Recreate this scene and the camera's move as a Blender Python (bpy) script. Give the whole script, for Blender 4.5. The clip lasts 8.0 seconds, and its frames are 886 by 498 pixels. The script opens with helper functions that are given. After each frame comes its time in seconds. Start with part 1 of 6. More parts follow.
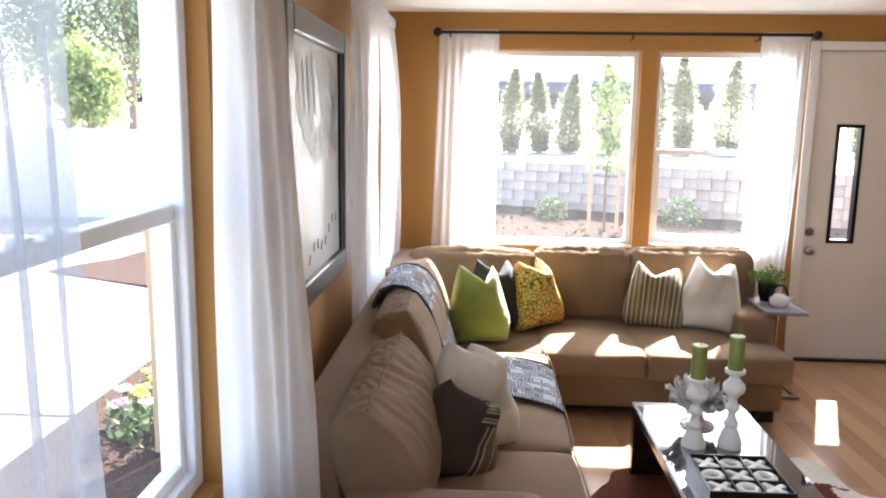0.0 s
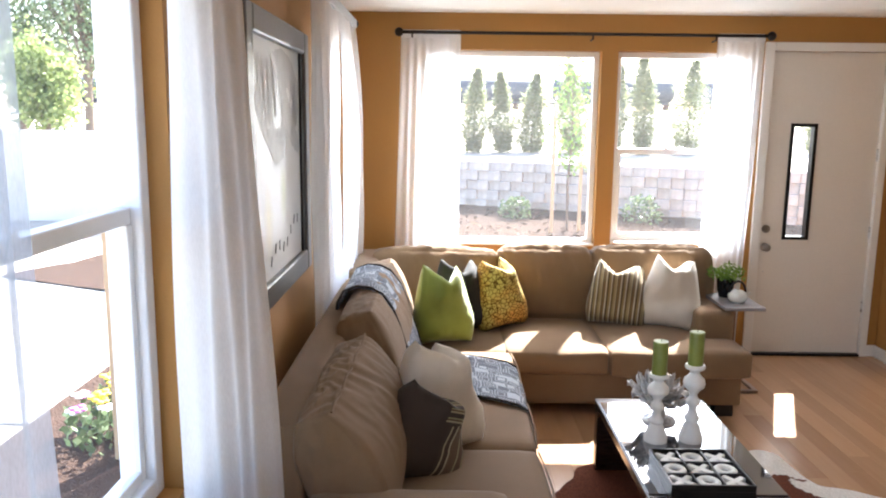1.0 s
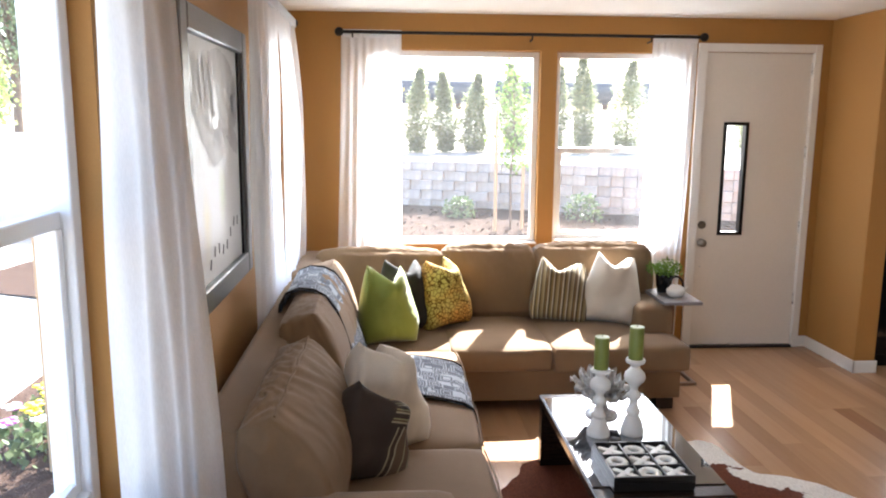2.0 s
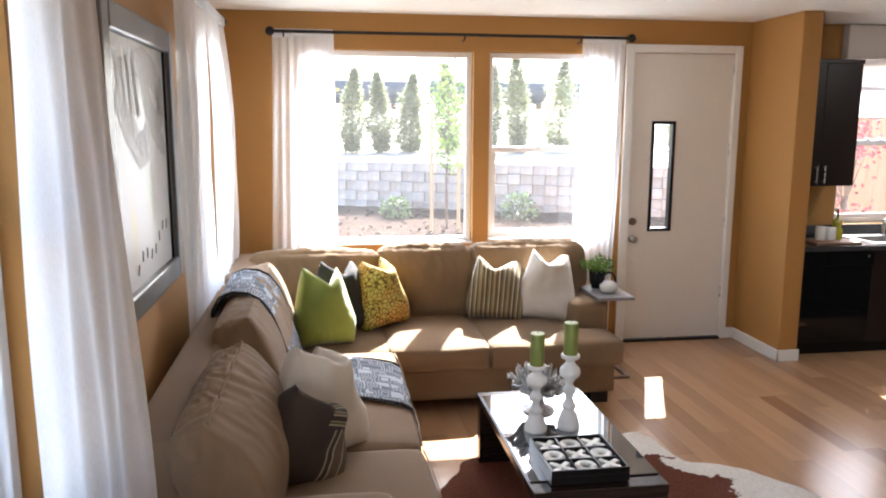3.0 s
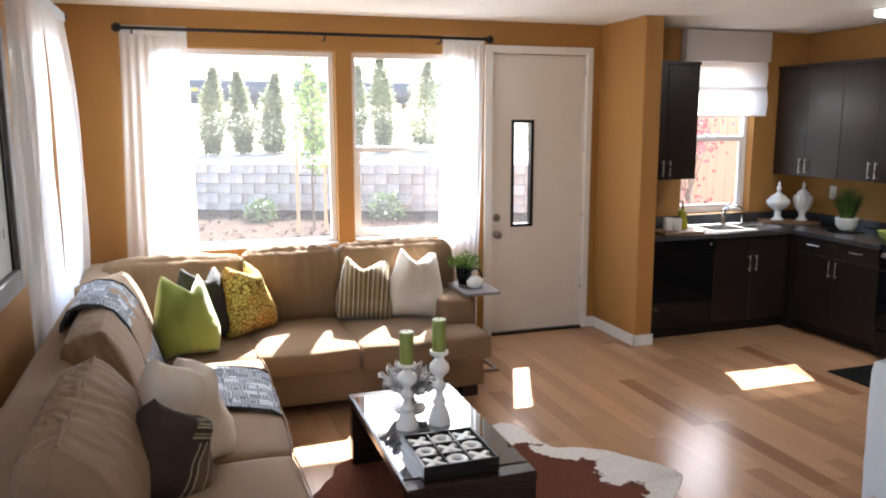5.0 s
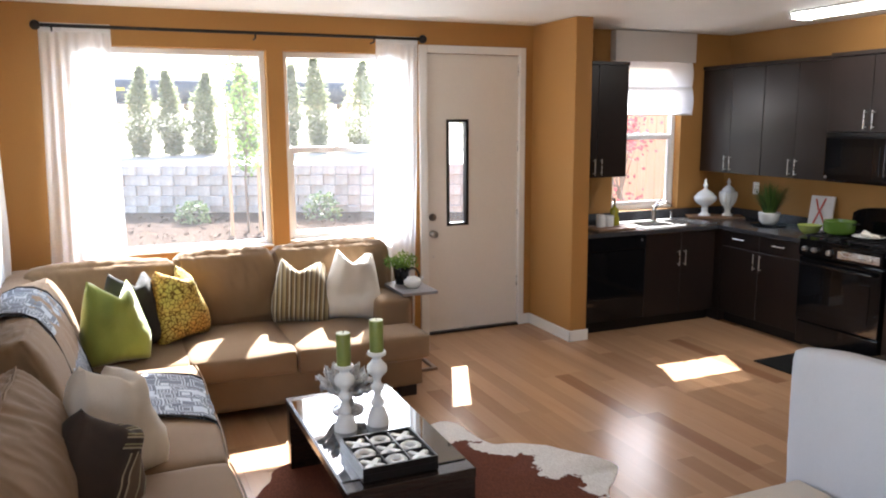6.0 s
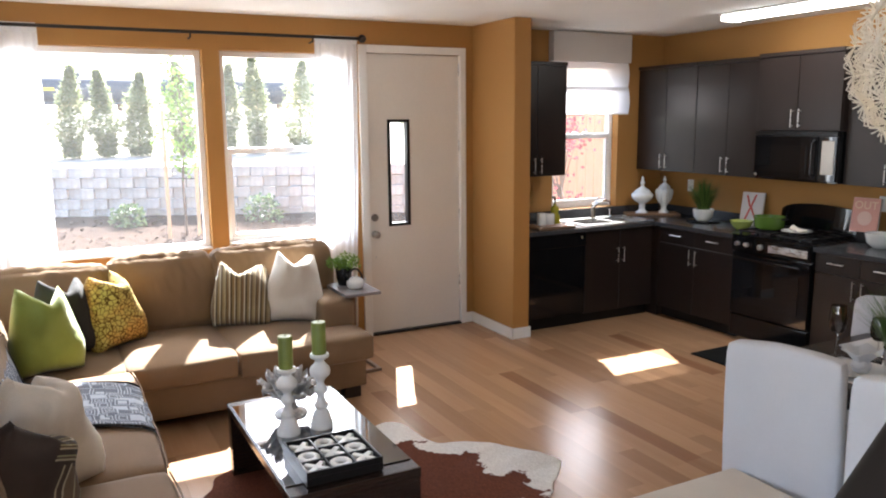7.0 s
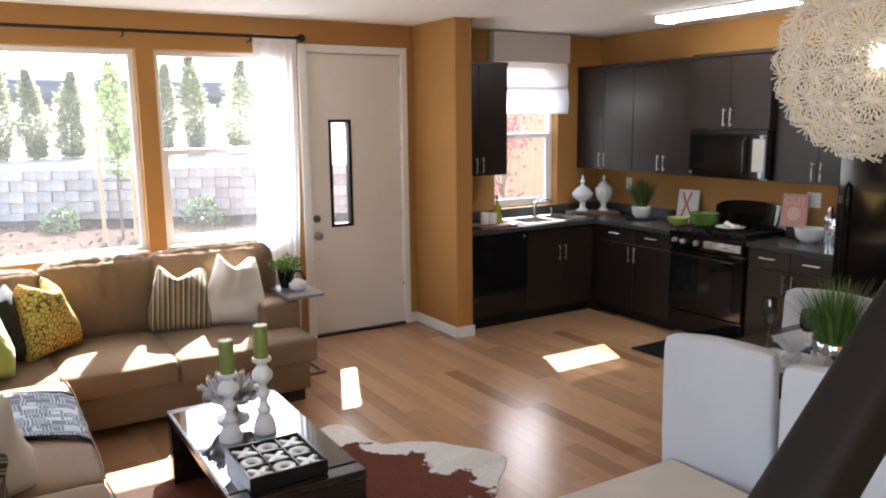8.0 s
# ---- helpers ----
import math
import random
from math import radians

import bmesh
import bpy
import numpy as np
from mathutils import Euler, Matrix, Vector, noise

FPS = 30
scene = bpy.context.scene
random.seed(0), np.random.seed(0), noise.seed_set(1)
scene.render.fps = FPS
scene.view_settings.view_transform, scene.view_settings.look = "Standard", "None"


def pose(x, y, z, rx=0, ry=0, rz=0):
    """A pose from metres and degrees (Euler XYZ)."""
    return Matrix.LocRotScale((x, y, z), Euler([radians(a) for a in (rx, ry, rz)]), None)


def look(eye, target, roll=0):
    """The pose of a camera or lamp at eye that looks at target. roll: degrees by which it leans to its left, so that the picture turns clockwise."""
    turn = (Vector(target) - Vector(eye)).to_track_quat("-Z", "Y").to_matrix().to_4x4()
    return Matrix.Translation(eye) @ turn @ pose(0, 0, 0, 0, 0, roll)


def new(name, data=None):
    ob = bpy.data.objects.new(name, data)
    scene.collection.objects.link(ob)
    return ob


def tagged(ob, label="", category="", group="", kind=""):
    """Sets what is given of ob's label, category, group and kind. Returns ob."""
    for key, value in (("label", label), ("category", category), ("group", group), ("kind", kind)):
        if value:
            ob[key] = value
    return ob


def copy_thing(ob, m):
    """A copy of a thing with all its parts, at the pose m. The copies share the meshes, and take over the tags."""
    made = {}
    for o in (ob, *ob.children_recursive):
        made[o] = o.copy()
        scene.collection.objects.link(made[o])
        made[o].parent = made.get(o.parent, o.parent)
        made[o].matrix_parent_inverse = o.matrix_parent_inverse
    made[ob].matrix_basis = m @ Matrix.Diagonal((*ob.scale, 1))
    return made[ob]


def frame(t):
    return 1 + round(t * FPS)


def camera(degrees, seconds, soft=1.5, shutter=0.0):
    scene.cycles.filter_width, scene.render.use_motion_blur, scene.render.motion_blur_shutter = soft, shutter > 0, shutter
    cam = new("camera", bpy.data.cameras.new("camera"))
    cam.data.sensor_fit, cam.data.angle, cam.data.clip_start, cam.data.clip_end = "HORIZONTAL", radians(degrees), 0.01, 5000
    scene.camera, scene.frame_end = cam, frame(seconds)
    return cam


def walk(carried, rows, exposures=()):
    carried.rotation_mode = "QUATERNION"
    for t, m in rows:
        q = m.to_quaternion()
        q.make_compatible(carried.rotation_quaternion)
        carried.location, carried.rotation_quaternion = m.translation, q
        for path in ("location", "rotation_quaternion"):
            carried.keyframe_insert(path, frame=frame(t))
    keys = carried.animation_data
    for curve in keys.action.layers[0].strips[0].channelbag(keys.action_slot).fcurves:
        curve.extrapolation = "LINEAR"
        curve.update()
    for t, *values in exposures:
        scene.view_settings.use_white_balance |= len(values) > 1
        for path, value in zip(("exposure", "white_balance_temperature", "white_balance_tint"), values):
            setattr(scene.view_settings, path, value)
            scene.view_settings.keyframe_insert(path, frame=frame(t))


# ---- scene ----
cam = camera(59.92, 8.0, soft=2.0)
EYE = (0.0, 0.0, 1.894)
ARM = 0.14   # the lens stands this far before the pivot of the tripod head
TURNS = [  # seconds, yaw, pitch, roll
    (0.0, 2.92, -9.64, -0.80), (0.5, 1.94, -9.62, -0.77), (1.0, 0.22, -9.60, -0.66), (2.5, -6.28, -9.54, -0.35),
    (3.0, -8.68, -9.53, -0.22), (3.5, -10.90, -9.52, -0.11), (4.0, -13.43, -9.53, -0.05), (4.5, -15.97, -9.53, 0.06),
    (6.0, -23.18, -9.58, 0.34), (6.5, -25.29, -9.60, 0.48), (7.0, -27.44, -9.62, 0.51), (7.5, -29.55, -9.65, 0.61),
    (8.0, -31.64, -9.67, 0.66)]


def eye_at(yaw):
    return (EYE[0] - ARM * (math.sin(radians(yaw)) + math.sin(radians(14))), EYE[1] + ARM * (math.cos(radians(yaw)) - math.cos(radians(14))), EYE[2])


walk(cam, [(t, pose(*eye_at(yaw), 90 + pitch, roll, yaw)) for t, yaw, pitch, roll in TURNS],
     exposures=[(0.0, 2.88, 6150, 10), (8.0, 2.88, 6150, 10)])

# ---- light ----
SUN_WAY = Vector((-0.40, -0.94, -1.0)).normalized()
world = bpy.data.worlds.new("sky")
scene.world = world
world.use_nodes = True
wn = world.node_tree
sky = wn.nodes.new("ShaderNodeTexSky")
sky.sky_type, sky.sun_disc = "NISHITA", False
sky.sun_elevation, sky.sun_rotation = math.asin(-SUN_WAY.z), math.atan2(-SUN_WAY.x, -SUN_WAY.y)
sky.air_density, sky.dust_density, sky.ozone_density = 1.0, 2.5, 1.0
back = wn.nodes["Background"]
back.inputs["Strength"].default_value = 0.15
wn.links.new(sky.outputs[0], back.inputs["Color"])

sun = new("sun", bpy.data.lights.new("sun", "SUN"))
sun.data.energy, sun.data.angle, sun.data.color = 5.0, radians(0.53), (1.0, 0.97, 0.91)
sun.matrix_world = Matrix.Translation((6, 14, 16)) @ SUN_WAY.to_track_quat("-Z", "Y").to_matrix().to_4x4()


def window_light(name, place, target, wide, high, watts, colour=(0.93, 0.97, 1.0)):
    """An area lamp standing in for sky light at an opening."""
    lamp = new(name, bpy.data.lights.new(name, "AREA"))
    lamp.data.shape, lamp.data.size, lamp.data.size_y = "RECTANGLE", wide, high
    lamp.data.energy, lamp.data.color = watts, colour
    lamp.matrix_world = look(place, target)
    return lamp


# fill lamp added at an assumed, unseen opening behind the camera
window_light("window_light", (-0.93, -0.45, 1.55), (3, 0.1, 1.3), 1.4, 1.45, 8.5)
# sky light in the openings that the sheer curtains cover
window_light("window_light", (-0.835, 5.05, 1.63), (3, 5.05, 1.2), 0.92, 1.36, 1.3)
window_light("window_light", (-0.075, 6.165, 1.66), (-0.075, 3, 1.3), 0.17, 1.40, 1.5)
window_light("window_light", (2.16, 6.165, 1.66), (2.16, 3, 1.3), 0.20, 1.40, 1.7)

# ---- materials ----


def material(name):
    m = bpy.data.materials.new(name)
    m.use_nodes = True
    return m, m.node_tree.nodes, m.node_tree.links, m.node_tree.nodes["Principled BSDF"]


def coords(nodes, links, stretch=(1, 1, 1), source="Object"):
    tc = nodes.new("ShaderNodeTexCoord")
    mp = nodes.new("ShaderNodeMapping")
    mp.inputs["Scale"].default_value = stretch
    links.new(tc.outputs[source], mp.inputs["Vector"])
    return mp.outputs["Vector"]


def noise_node(nodes, links, vec, scale, detail=4, rough=0.55):
    n = nodes.new("ShaderNodeTexNoise")
    n.inputs["Scale"].default_value, n.inputs["Detail"].default_value, n.inputs["Roughness"].default_value = scale, detail, rough
    links.new(vec, n.inputs["Vector"])
    return n.outputs["Fac"]


def ramp(nodes, links, fac, *stops):
    r = nodes.new("ShaderNodeValToRGB")
    el = r.color_ramp.elements
    while len(el) < len(stops):
        el.new(0.5)
    for e, (p, c) in zip(el, stops):
        e.position, e.color = p, (*c, 1) if len(c) == 3 else c
    links.new(fac, r.inputs["Fac"])
    return r.outputs["Color"]


def tint(c, k):
    return tuple(min(1.0, v * k) for v in c)


def mixed(nodes, links, fac, a, b, mode="MIX"):
    m = nodes.new("ShaderNodeMix")
    m.data_type, m.blend_type = "RGBA", mode
    for sock, v in ((m.inputs["Factor"], fac), (m.inputs["A"], a), (m.inputs["B"], b)):
        if isinstance(v, (int, float)):
            sock.default_value = v
        elif isinstance(v, tuple):
            sock.default_value = (*v, 1) if len(v) == 3 else v
        else:
            links.new(v, sock)
    return m.outputs["Result"]


def bumped(nodes, links, bsdf, height, strength, distance=0.002):
    b = nodes.new("ShaderNodeBump")
    b.inputs["Strength"].default_value, b.inputs["Distance"].default_value = strength, distance
    links.new(height, b.inputs["Height"])
    links.new(b.outputs["Normal"], bsdf.inputs["Normal"])


def plain(name, col, rough=0.5, metal=0.0, var=0.08, scale=6.0, grain=180.0, bump=0.15, stretch=(1, 1, 1), sheen=0.0, coat=0.0, spec=0.5, depth=0.002):
    """A surface with soft stains at one scale and grain at another."""
    m, n, l, b = material(name)
    v = coords(n, l, stretch)
    big, fine = noise_node(n, l, v, scale), noise_node(n, l, v, grain, 2)
    base = ramp(n, l, big, (0.3, tint(col, 1 - var)), (0.7, tint(col, 1 + var)))
    base = mixed(n, l, 0.35, base, ramp(n, l, fine, (0.3, tint(col, 1 - var * 1.5)), (0.7, tint(col, 1 + var * 1.5))))
    l.new(base, b.inputs["Base Color"])
    mr = n.new("ShaderNodeMapRange")
    mr.inputs["To Min"].default_value, mr.inputs["To Max"].default_value = max(0.02, rough * 0.85), min(1, rough * 1.15)
    l.new(big, mr.inputs["Value"])
    l.new(mr.outputs["Result"], b.inputs["Roughness"])
    b.inputs["Metallic"].default_value, b.inputs["Specular IOR Level"].default_value = metal, spec
    b.inputs["Sheen Weight"].default_value, b.inputs["Coat Weight"].default_value = sheen, coat
    if bump:
        bumped(n, l, b, fine, bump, depth)
    return m


def cloth(name, col, thread=900.0, sheen=0.3, var=0.12, rough=0.9):
    """Woven cloth: crossed threads, soft stains."""
    m, n, l, b = material(name)
    v = coords(n, l)
    big, mid = noise_node(n, l, v, 5), noise_node(n, l, v, 60, 3)
    w = n.new("ShaderNodeTexNoise")
    w.inputs["Scale"].default_value, w.inputs["Detail"].default_value = thread, 1
    l.new(v, w.inputs["Vector"])
    base = ramp(n, l, big, (0.3, tint(col, 1 - var)), (0.7, tint(col, 1 + var)))
    base = mixed(n, l, 0.4, base, ramp(n, l, w.outputs["Fac"], (0.35, tint(col, 0.75)), (0.65, tint(col, 1.25))))
    l.new(base, b.inputs["Base Color"])
    b.inputs["Roughness"].default_value, b.inputs["Sheen Weight"].default_value = rough, sheen
    b.inputs["Sheen Roughness"].default_value = 0.4
    add = n.new("ShaderNodeMath")
    l.new(mid, add.inputs[0])
    l.new(w.outputs["Fac"], add.inputs[1])
    bumped(n, l, b, add.outputs[0], 0.25, 0.003)
    return m


def sheer(name, col=(0.86, 0.86, 0.86), cover=0.82, scatter_share=0.62):
    """Thin voile: part of the light goes straight through, part is scattered."""
    m, n, l, b = material(name)
    out = n["Material Output"]
    n.remove(b)
    v = coords(n, l, (260, 260, 60))
    th = noise_node(n, l, v, 1.0, 2)
    dif, tra, clear = n.new("ShaderNodeBsdfDiffuse"), n.new("ShaderNodeBsdfTranslucent"), n.new("ShaderNodeBsdfTransparent")
    dif.inputs["Color"].default_value = tra.inputs["Color"].default_value = (*col, 1)
    a, c = n.new("ShaderNodeMixShader"), n.new("ShaderNodeMixShader")
    a.inputs[0].default_value = scatter_share
    l.new(dif.outputs[0], a.inputs[1])
    l.new(tra.outputs[0], a.inputs[2])
    mr = n.new("ShaderNodeMapRange")
    mr.inputs["To Min"].default_value, mr.inputs["To Max"].default_value = cover - 0.1, min(1.0, cover + 0.1)
    l.new(th, mr.inputs["Value"])
    l.new(mr.outputs["Result"], c.inputs[0])
    l.new(clear.outputs[0], c.inputs[1])
    l.new(a.outputs[0], c.inputs[2])
    l.new(c.outputs[0], out.inputs["Surface"])
    return m


def glass(name, col=(1, 1, 1), rough=0.0, thin=True, gloss=0.08):
    m, n, l, b = material(name)
    out = n["Material Output"]
    if thin:
        n.remove(b)
        clear, shine, mix = n.new("ShaderNodeBsdfTransparent"), n.new("ShaderNodeBsdfGlossy"), n.new("ShaderNodeMixShader")
        clear.inputs["Color"].default_value, shine.inputs["Roughness"].default_value = (*col, 1), rough
        mix.inputs[0].default_value = gloss
        l.new(clear.outputs[0], mix.inputs[1])
        l.new(shine.outputs[0], mix.inputs[2])
        l.new(mix.outputs[0], out.inputs["Surface"])
    else:
        b.inputs["Base Color"].default_value, b.inputs["Roughness"].default_value = (*col, 1), rough
        b.inputs["Transmission Weight"].default_value = 1.0
    return m


def hazed_glass(name, haze=0.013):
    """Clear pane with faint uneven scattering, standing in for the glare haze at the windows."""
    m, n, l, b = material(name)
    out = n["Material Output"]
    n.remove(b)
    clear, veil, shine = n.new("ShaderNodeBsdfTransparent"), n.new("ShaderNodeBsdfTranslucent"), n.new("ShaderNodeBsdfGlossy")
    veil.inputs["Color"].default_value, shine.inputs["Roughness"].default_value = (0.95, 0.95, 0.95, 1), 0.0
    mr = n.new("ShaderNodeMapRange")
    mr.inputs["To Min"].default_value, mr.inputs["To Max"].default_value = haze * 0.6, haze * 1.4
    l.new(noise_node(n, l, coords(n, l, (1, 1, 0.6)), 2.2, 4), mr.inputs["Value"])
    a, c = n.new("ShaderNodeMixShader"), n.new("ShaderNodeMixShader")
    l.new(mr.outputs["Result"], a.inputs[0])
    l.new(clear.outputs[0], a.inputs[1])
    l.new(veil.outputs[0], a.inputs[2])
    c.inputs[0].default_value = 0.02
    l.new(a.outputs[0], c.inputs[1])
    l.new(shine.outputs[0], c.inputs[2])
    l.new(c.outputs[0], out.inputs["Surface"])
    return m


def glow(name, col, strength):
    m, n, l, b = material(name)
    b.inputs["Base Color"].default_value = (*col, 1)
    b.inputs["Emission Color"].default_value, b.inputs["Emission Strength"].default_value = (*col, 1), strength
    return m


def striped(name, bands, axis, period, base_rough=0.9, sheen=0.2):
    """Cloth with woven stripes: bands of (start, colour) along one axis."""
    m, n, l, b = material(name)
    v = coords(n, l)
    sep = n.new("ShaderNodeSeparateXYZ")
    l.new(v, sep.inputs[0])
    mul, fr = n.new("ShaderNodeMath"), n.new("ShaderNodeMath")
    mul.operation, fr.operation = "MULTIPLY", "FRACT"
    mul.inputs[1].default_value = 1 / period
    l.new(sep.outputs[axis], mul.inputs[0])
    l.new(mul.outputs[0], fr.inputs[0])
    r = n.new("ShaderNodeValToRGB")
    r.color_ramp.interpolation = "CONSTANT"
    el = r.color_ramp.elements
    while len(el) < len(bands):
        el.new(0.5)
    for e, (p, c) in zip(el, bands):
        e.position, e.color = p, (*c, 1)
    l.new(fr.outputs[0], r.inputs["Fac"])
    fine = noise_node(n, l, v, 500, 2)
    l.new(mixed(n, l, 1.0, r.outputs["Color"], ramp(n, l, fine, (0.3, (0.7, 0.7, 0.7)), (0.7, (1, 1, 1))), "MULTIPLY"), b.inputs["Base Color"])
    b.inputs["Roughness"].default_value, b.inputs["Sheen Weight"].default_value = base_rough, sheen
    bumped(n, l, b, fine, 0.2)
    return m


def cells_cloth(name):
    """Yellow cloth printed with rings of dark lines on an ochre ground."""
    m, n, l, b = material(name)
    v = coords(n, l)
    warp = n.new("ShaderNodeTexNoise")
    warp.inputs["Scale"].default_value = 14
    l.new(v, warp.inputs["Vector"])
    vm = n.new("ShaderNodeMix")
    vm.data_type = "VECTOR"
    vm.inputs["Factor"].default_value = 0.04
    l.new(v, vm.inputs["A"])
    l.new(warp.outputs["Color"], vm.inputs["B"])
    vo = n.new("ShaderNodeTexVoronoi")
    vo.feature, vo.inputs["Scale"].default_value = "DISTANCE_TO_EDGE", 37
    l.new(vm.outputs["Result"], vo.inputs["Vector"])
    hue = noise_node(n, l, v, 4)
    ground = ramp(n, l, hue, (0.4, (0.55, 0.48, 0.13)), (0.6, (0.66, 0.36, 0.08)))
    lines = ramp(n, l, vo.outputs["Distance"], (0.0, (0.16, 0.10, 0.03)), (0.05, (0.20, 0.12, 0.03)), (0.10, (1, 1, 1)))
    l.new(mixed(n, l, 1.0, ground, lines, "MULTIPLY"), b.inputs["Base Color"])
    b.inputs["Roughness"].default_value = 0.85
    bumped(n, l, b, noise_node(n, l, v, 500, 2), 0.2)
    return m


def throw_cloth(name):
    """Knit throw: blue-grey ground with pale concentric squares in mixed directions."""
    m, n, l, b = material(name)
    v = coords(n, l, source="UV")
    vo = n.new("ShaderNodeTexVoronoi")
    vo.distance, vo.inputs["Scale"].default_value = "CHEBYCHEV", 12.0
    vo.inputs["Randomness"].default_value = 0.75
    l.new(v, vo.inputs["Vector"])
    mul, sn = n.new("ShaderNodeMath"), n.new("ShaderNodeMath")
    mul.operation, sn.operation = "MULTIPLY", "SINE"
    mul.inputs[1].default_value = 36
    l.new(vo.outputs["Distance"], mul.inputs[0])
    l.new(mul.outputs[0], sn.inputs[0])
    base = ramp(n, l, sn.outputs[0], (0.3, (0.05, 0.072, 0.115)), (0.5, (0.46, 0.52, 0.61)))
    l.new(mixed(n, l, 0.2, base, ramp(n, l, noise_node(n, l, v, 120, 2), (0.3, (0.08, 0.1, 0.14)), (0.7, (0.45, 0.48, 0.53)))), b.inputs["Base Color"])
    b.inputs["Roughness"].default_value, b.inputs["Sheen Weight"].default_value = 0.9, 0.15
    bumped(n, l, b, sn.outputs[0], 0.4, 0.003)
    return m


def hide_skin(name):
    """Cow hide: brown with white blotches, short hair."""
    m, n, l, b = material(name)
    v = coords(n, l)
    grad = n.new("ShaderNodeVectorMath")
    grad.operation = "DISTANCE"
    grad.inputs[1].default_value = (1.0, 3.12, 0.0)
    l.new(v, grad.inputs[0])
    big = noise_node(n, l, v, 2.6, 5, 0.6)
    add = n.new("ShaderNodeMath")
    add.operation = "MULTIPLY_ADD"
    add.inputs[1].default_value = 1.5
    l.new(big, add.inputs[0])
    l.new(grad.outputs["Value"], add.inputs[2])
    hair = noise_node(n, l, coords(n, l, (220, 60, 60)), 1.0, 3)
    brown = ramp(n, l, hair, (0.3, (0.075, 0.020, 0.009)), (0.7, (0.16, 0.045, 0.02)))
    white = ramp(n, l, hair, (0.3, (0.58, 0.54, 0.49)), (0.7, (0.82, 0.79, 0.74)))
    half = n.new("ShaderNodeMath")
    half.operation = "MULTIPLY"
    half.inputs[1].default_value = 0.5
    l.new(add.outputs[0], half.inputs[0])
    patch = ramp(n, l, half.outputs[0], (0.0, (0, 0, 0)), (0.925, (0, 0, 0)), (0.938, (1, 1, 1)))
    l.new(mixed(n, l, patch, brown, white), b.inputs["Base Color"])
    b.inputs["Roughness"].default_value, b.inputs["Specular IOR Level"].default_value = 0.9, 0.2
    bumped(n, l, b, hair, 0.5, 0.004)
    return m


def plank_wood(name, dark, light, rough=0.32, stretch=(16, 1.0, 16)):
    """Board wood: grain along y, each board of its own shade."""
    m, n, l, b = material(name)
    v = coords(n, l)
    info = n.new("ShaderNodeObjectInfo")
    off = n.new("ShaderNodeVectorMath")
    off.operation = "MULTIPLY_ADD"
    off.inputs[1].default_value = stretch
    l.new(v, off.inputs[0])
    sc = n.new("ShaderNodeVectorMath")
    sc.operation = "SCALE"
    sc.inputs[0].default_value, = ((17, 43, 5),)
    l.new(info.outputs["Random"], sc.inputs["Scale"])
    l.new(sc.outputs[0], off.inputs[2])
    grain = noise_node(n, l, off.outputs[0], 1.0, 6, 0.6)
    geo = n.new("ShaderNodeNewGeometry")
    rnd = n.new("ShaderNodeMath")
    rnd.operation = "ADD"
    l.new(info.outputs["Random"], rnd.inputs[0])
    l.new(geo.outputs["Random Per Island"], rnd.inputs[1])
    fr = n.new("ShaderNodeMath")
    fr.operation = "FRACT"
    l.new(rnd.outputs[0], fr.inputs[0])
    mid = tuple((a + c) / 2 for a, c in zip(dark, light))
    shade = ramp(n, l, fr.outputs[0], (0.0, dark), (0.09, tint(mid, 0.9)), (0.20, tint(light, 0.80)), (0.55, tint(light, 0.90)), (1.0, light))
    veins = ramp(n, l, grain, (0.3, (0.90, 0.87, 0.84)), (0.65, (1, 1, 1)))
    l.new(mixed(n, l, 1.0, shade, veins, "MULTIPLY"), b.inputs["Base Color"])
    mr = n.new("ShaderNodeMapRange")
    mr.inputs["To Min"].default_value, mr.inputs["To Max"].default_value = rough * 0.92, rough * 1.1
    l.new(grain, mr.inputs["Value"])
    l.new(mr.outputs["Result"], b.inputs["Roughness"])
    bumped(n, l, b, grain, 0.04, 0.002)
    return m


def leafy(name, dark, light, through_light=0.35):
    """Leaves: each of its own green, letting some light through."""
    m, n, l, b = material(name)
    geo = n.new("ShaderNodeNewGeometry")
    col = ramp(n, l, geo.outputs["Random Per Island"], (0.0, dark), (1.0, light))
    l.new(col, b.inputs["Base Color"])
    b.inputs["Roughness"].default_value = 0.55
    tr, mix = n.new("ShaderNodeBsdfTranslucent"), n.new("ShaderNodeMixShader")
    l.new(col, tr.inputs["Color"])
    mix.inputs[0].default_value = through_light
    l.new(b.outputs[0], mix.inputs[1])
    l.new(tr.outputs[0], mix.inputs[2])
    l.new(mix.outputs[0], n["Material Output"].inputs["Surface"])
    return m


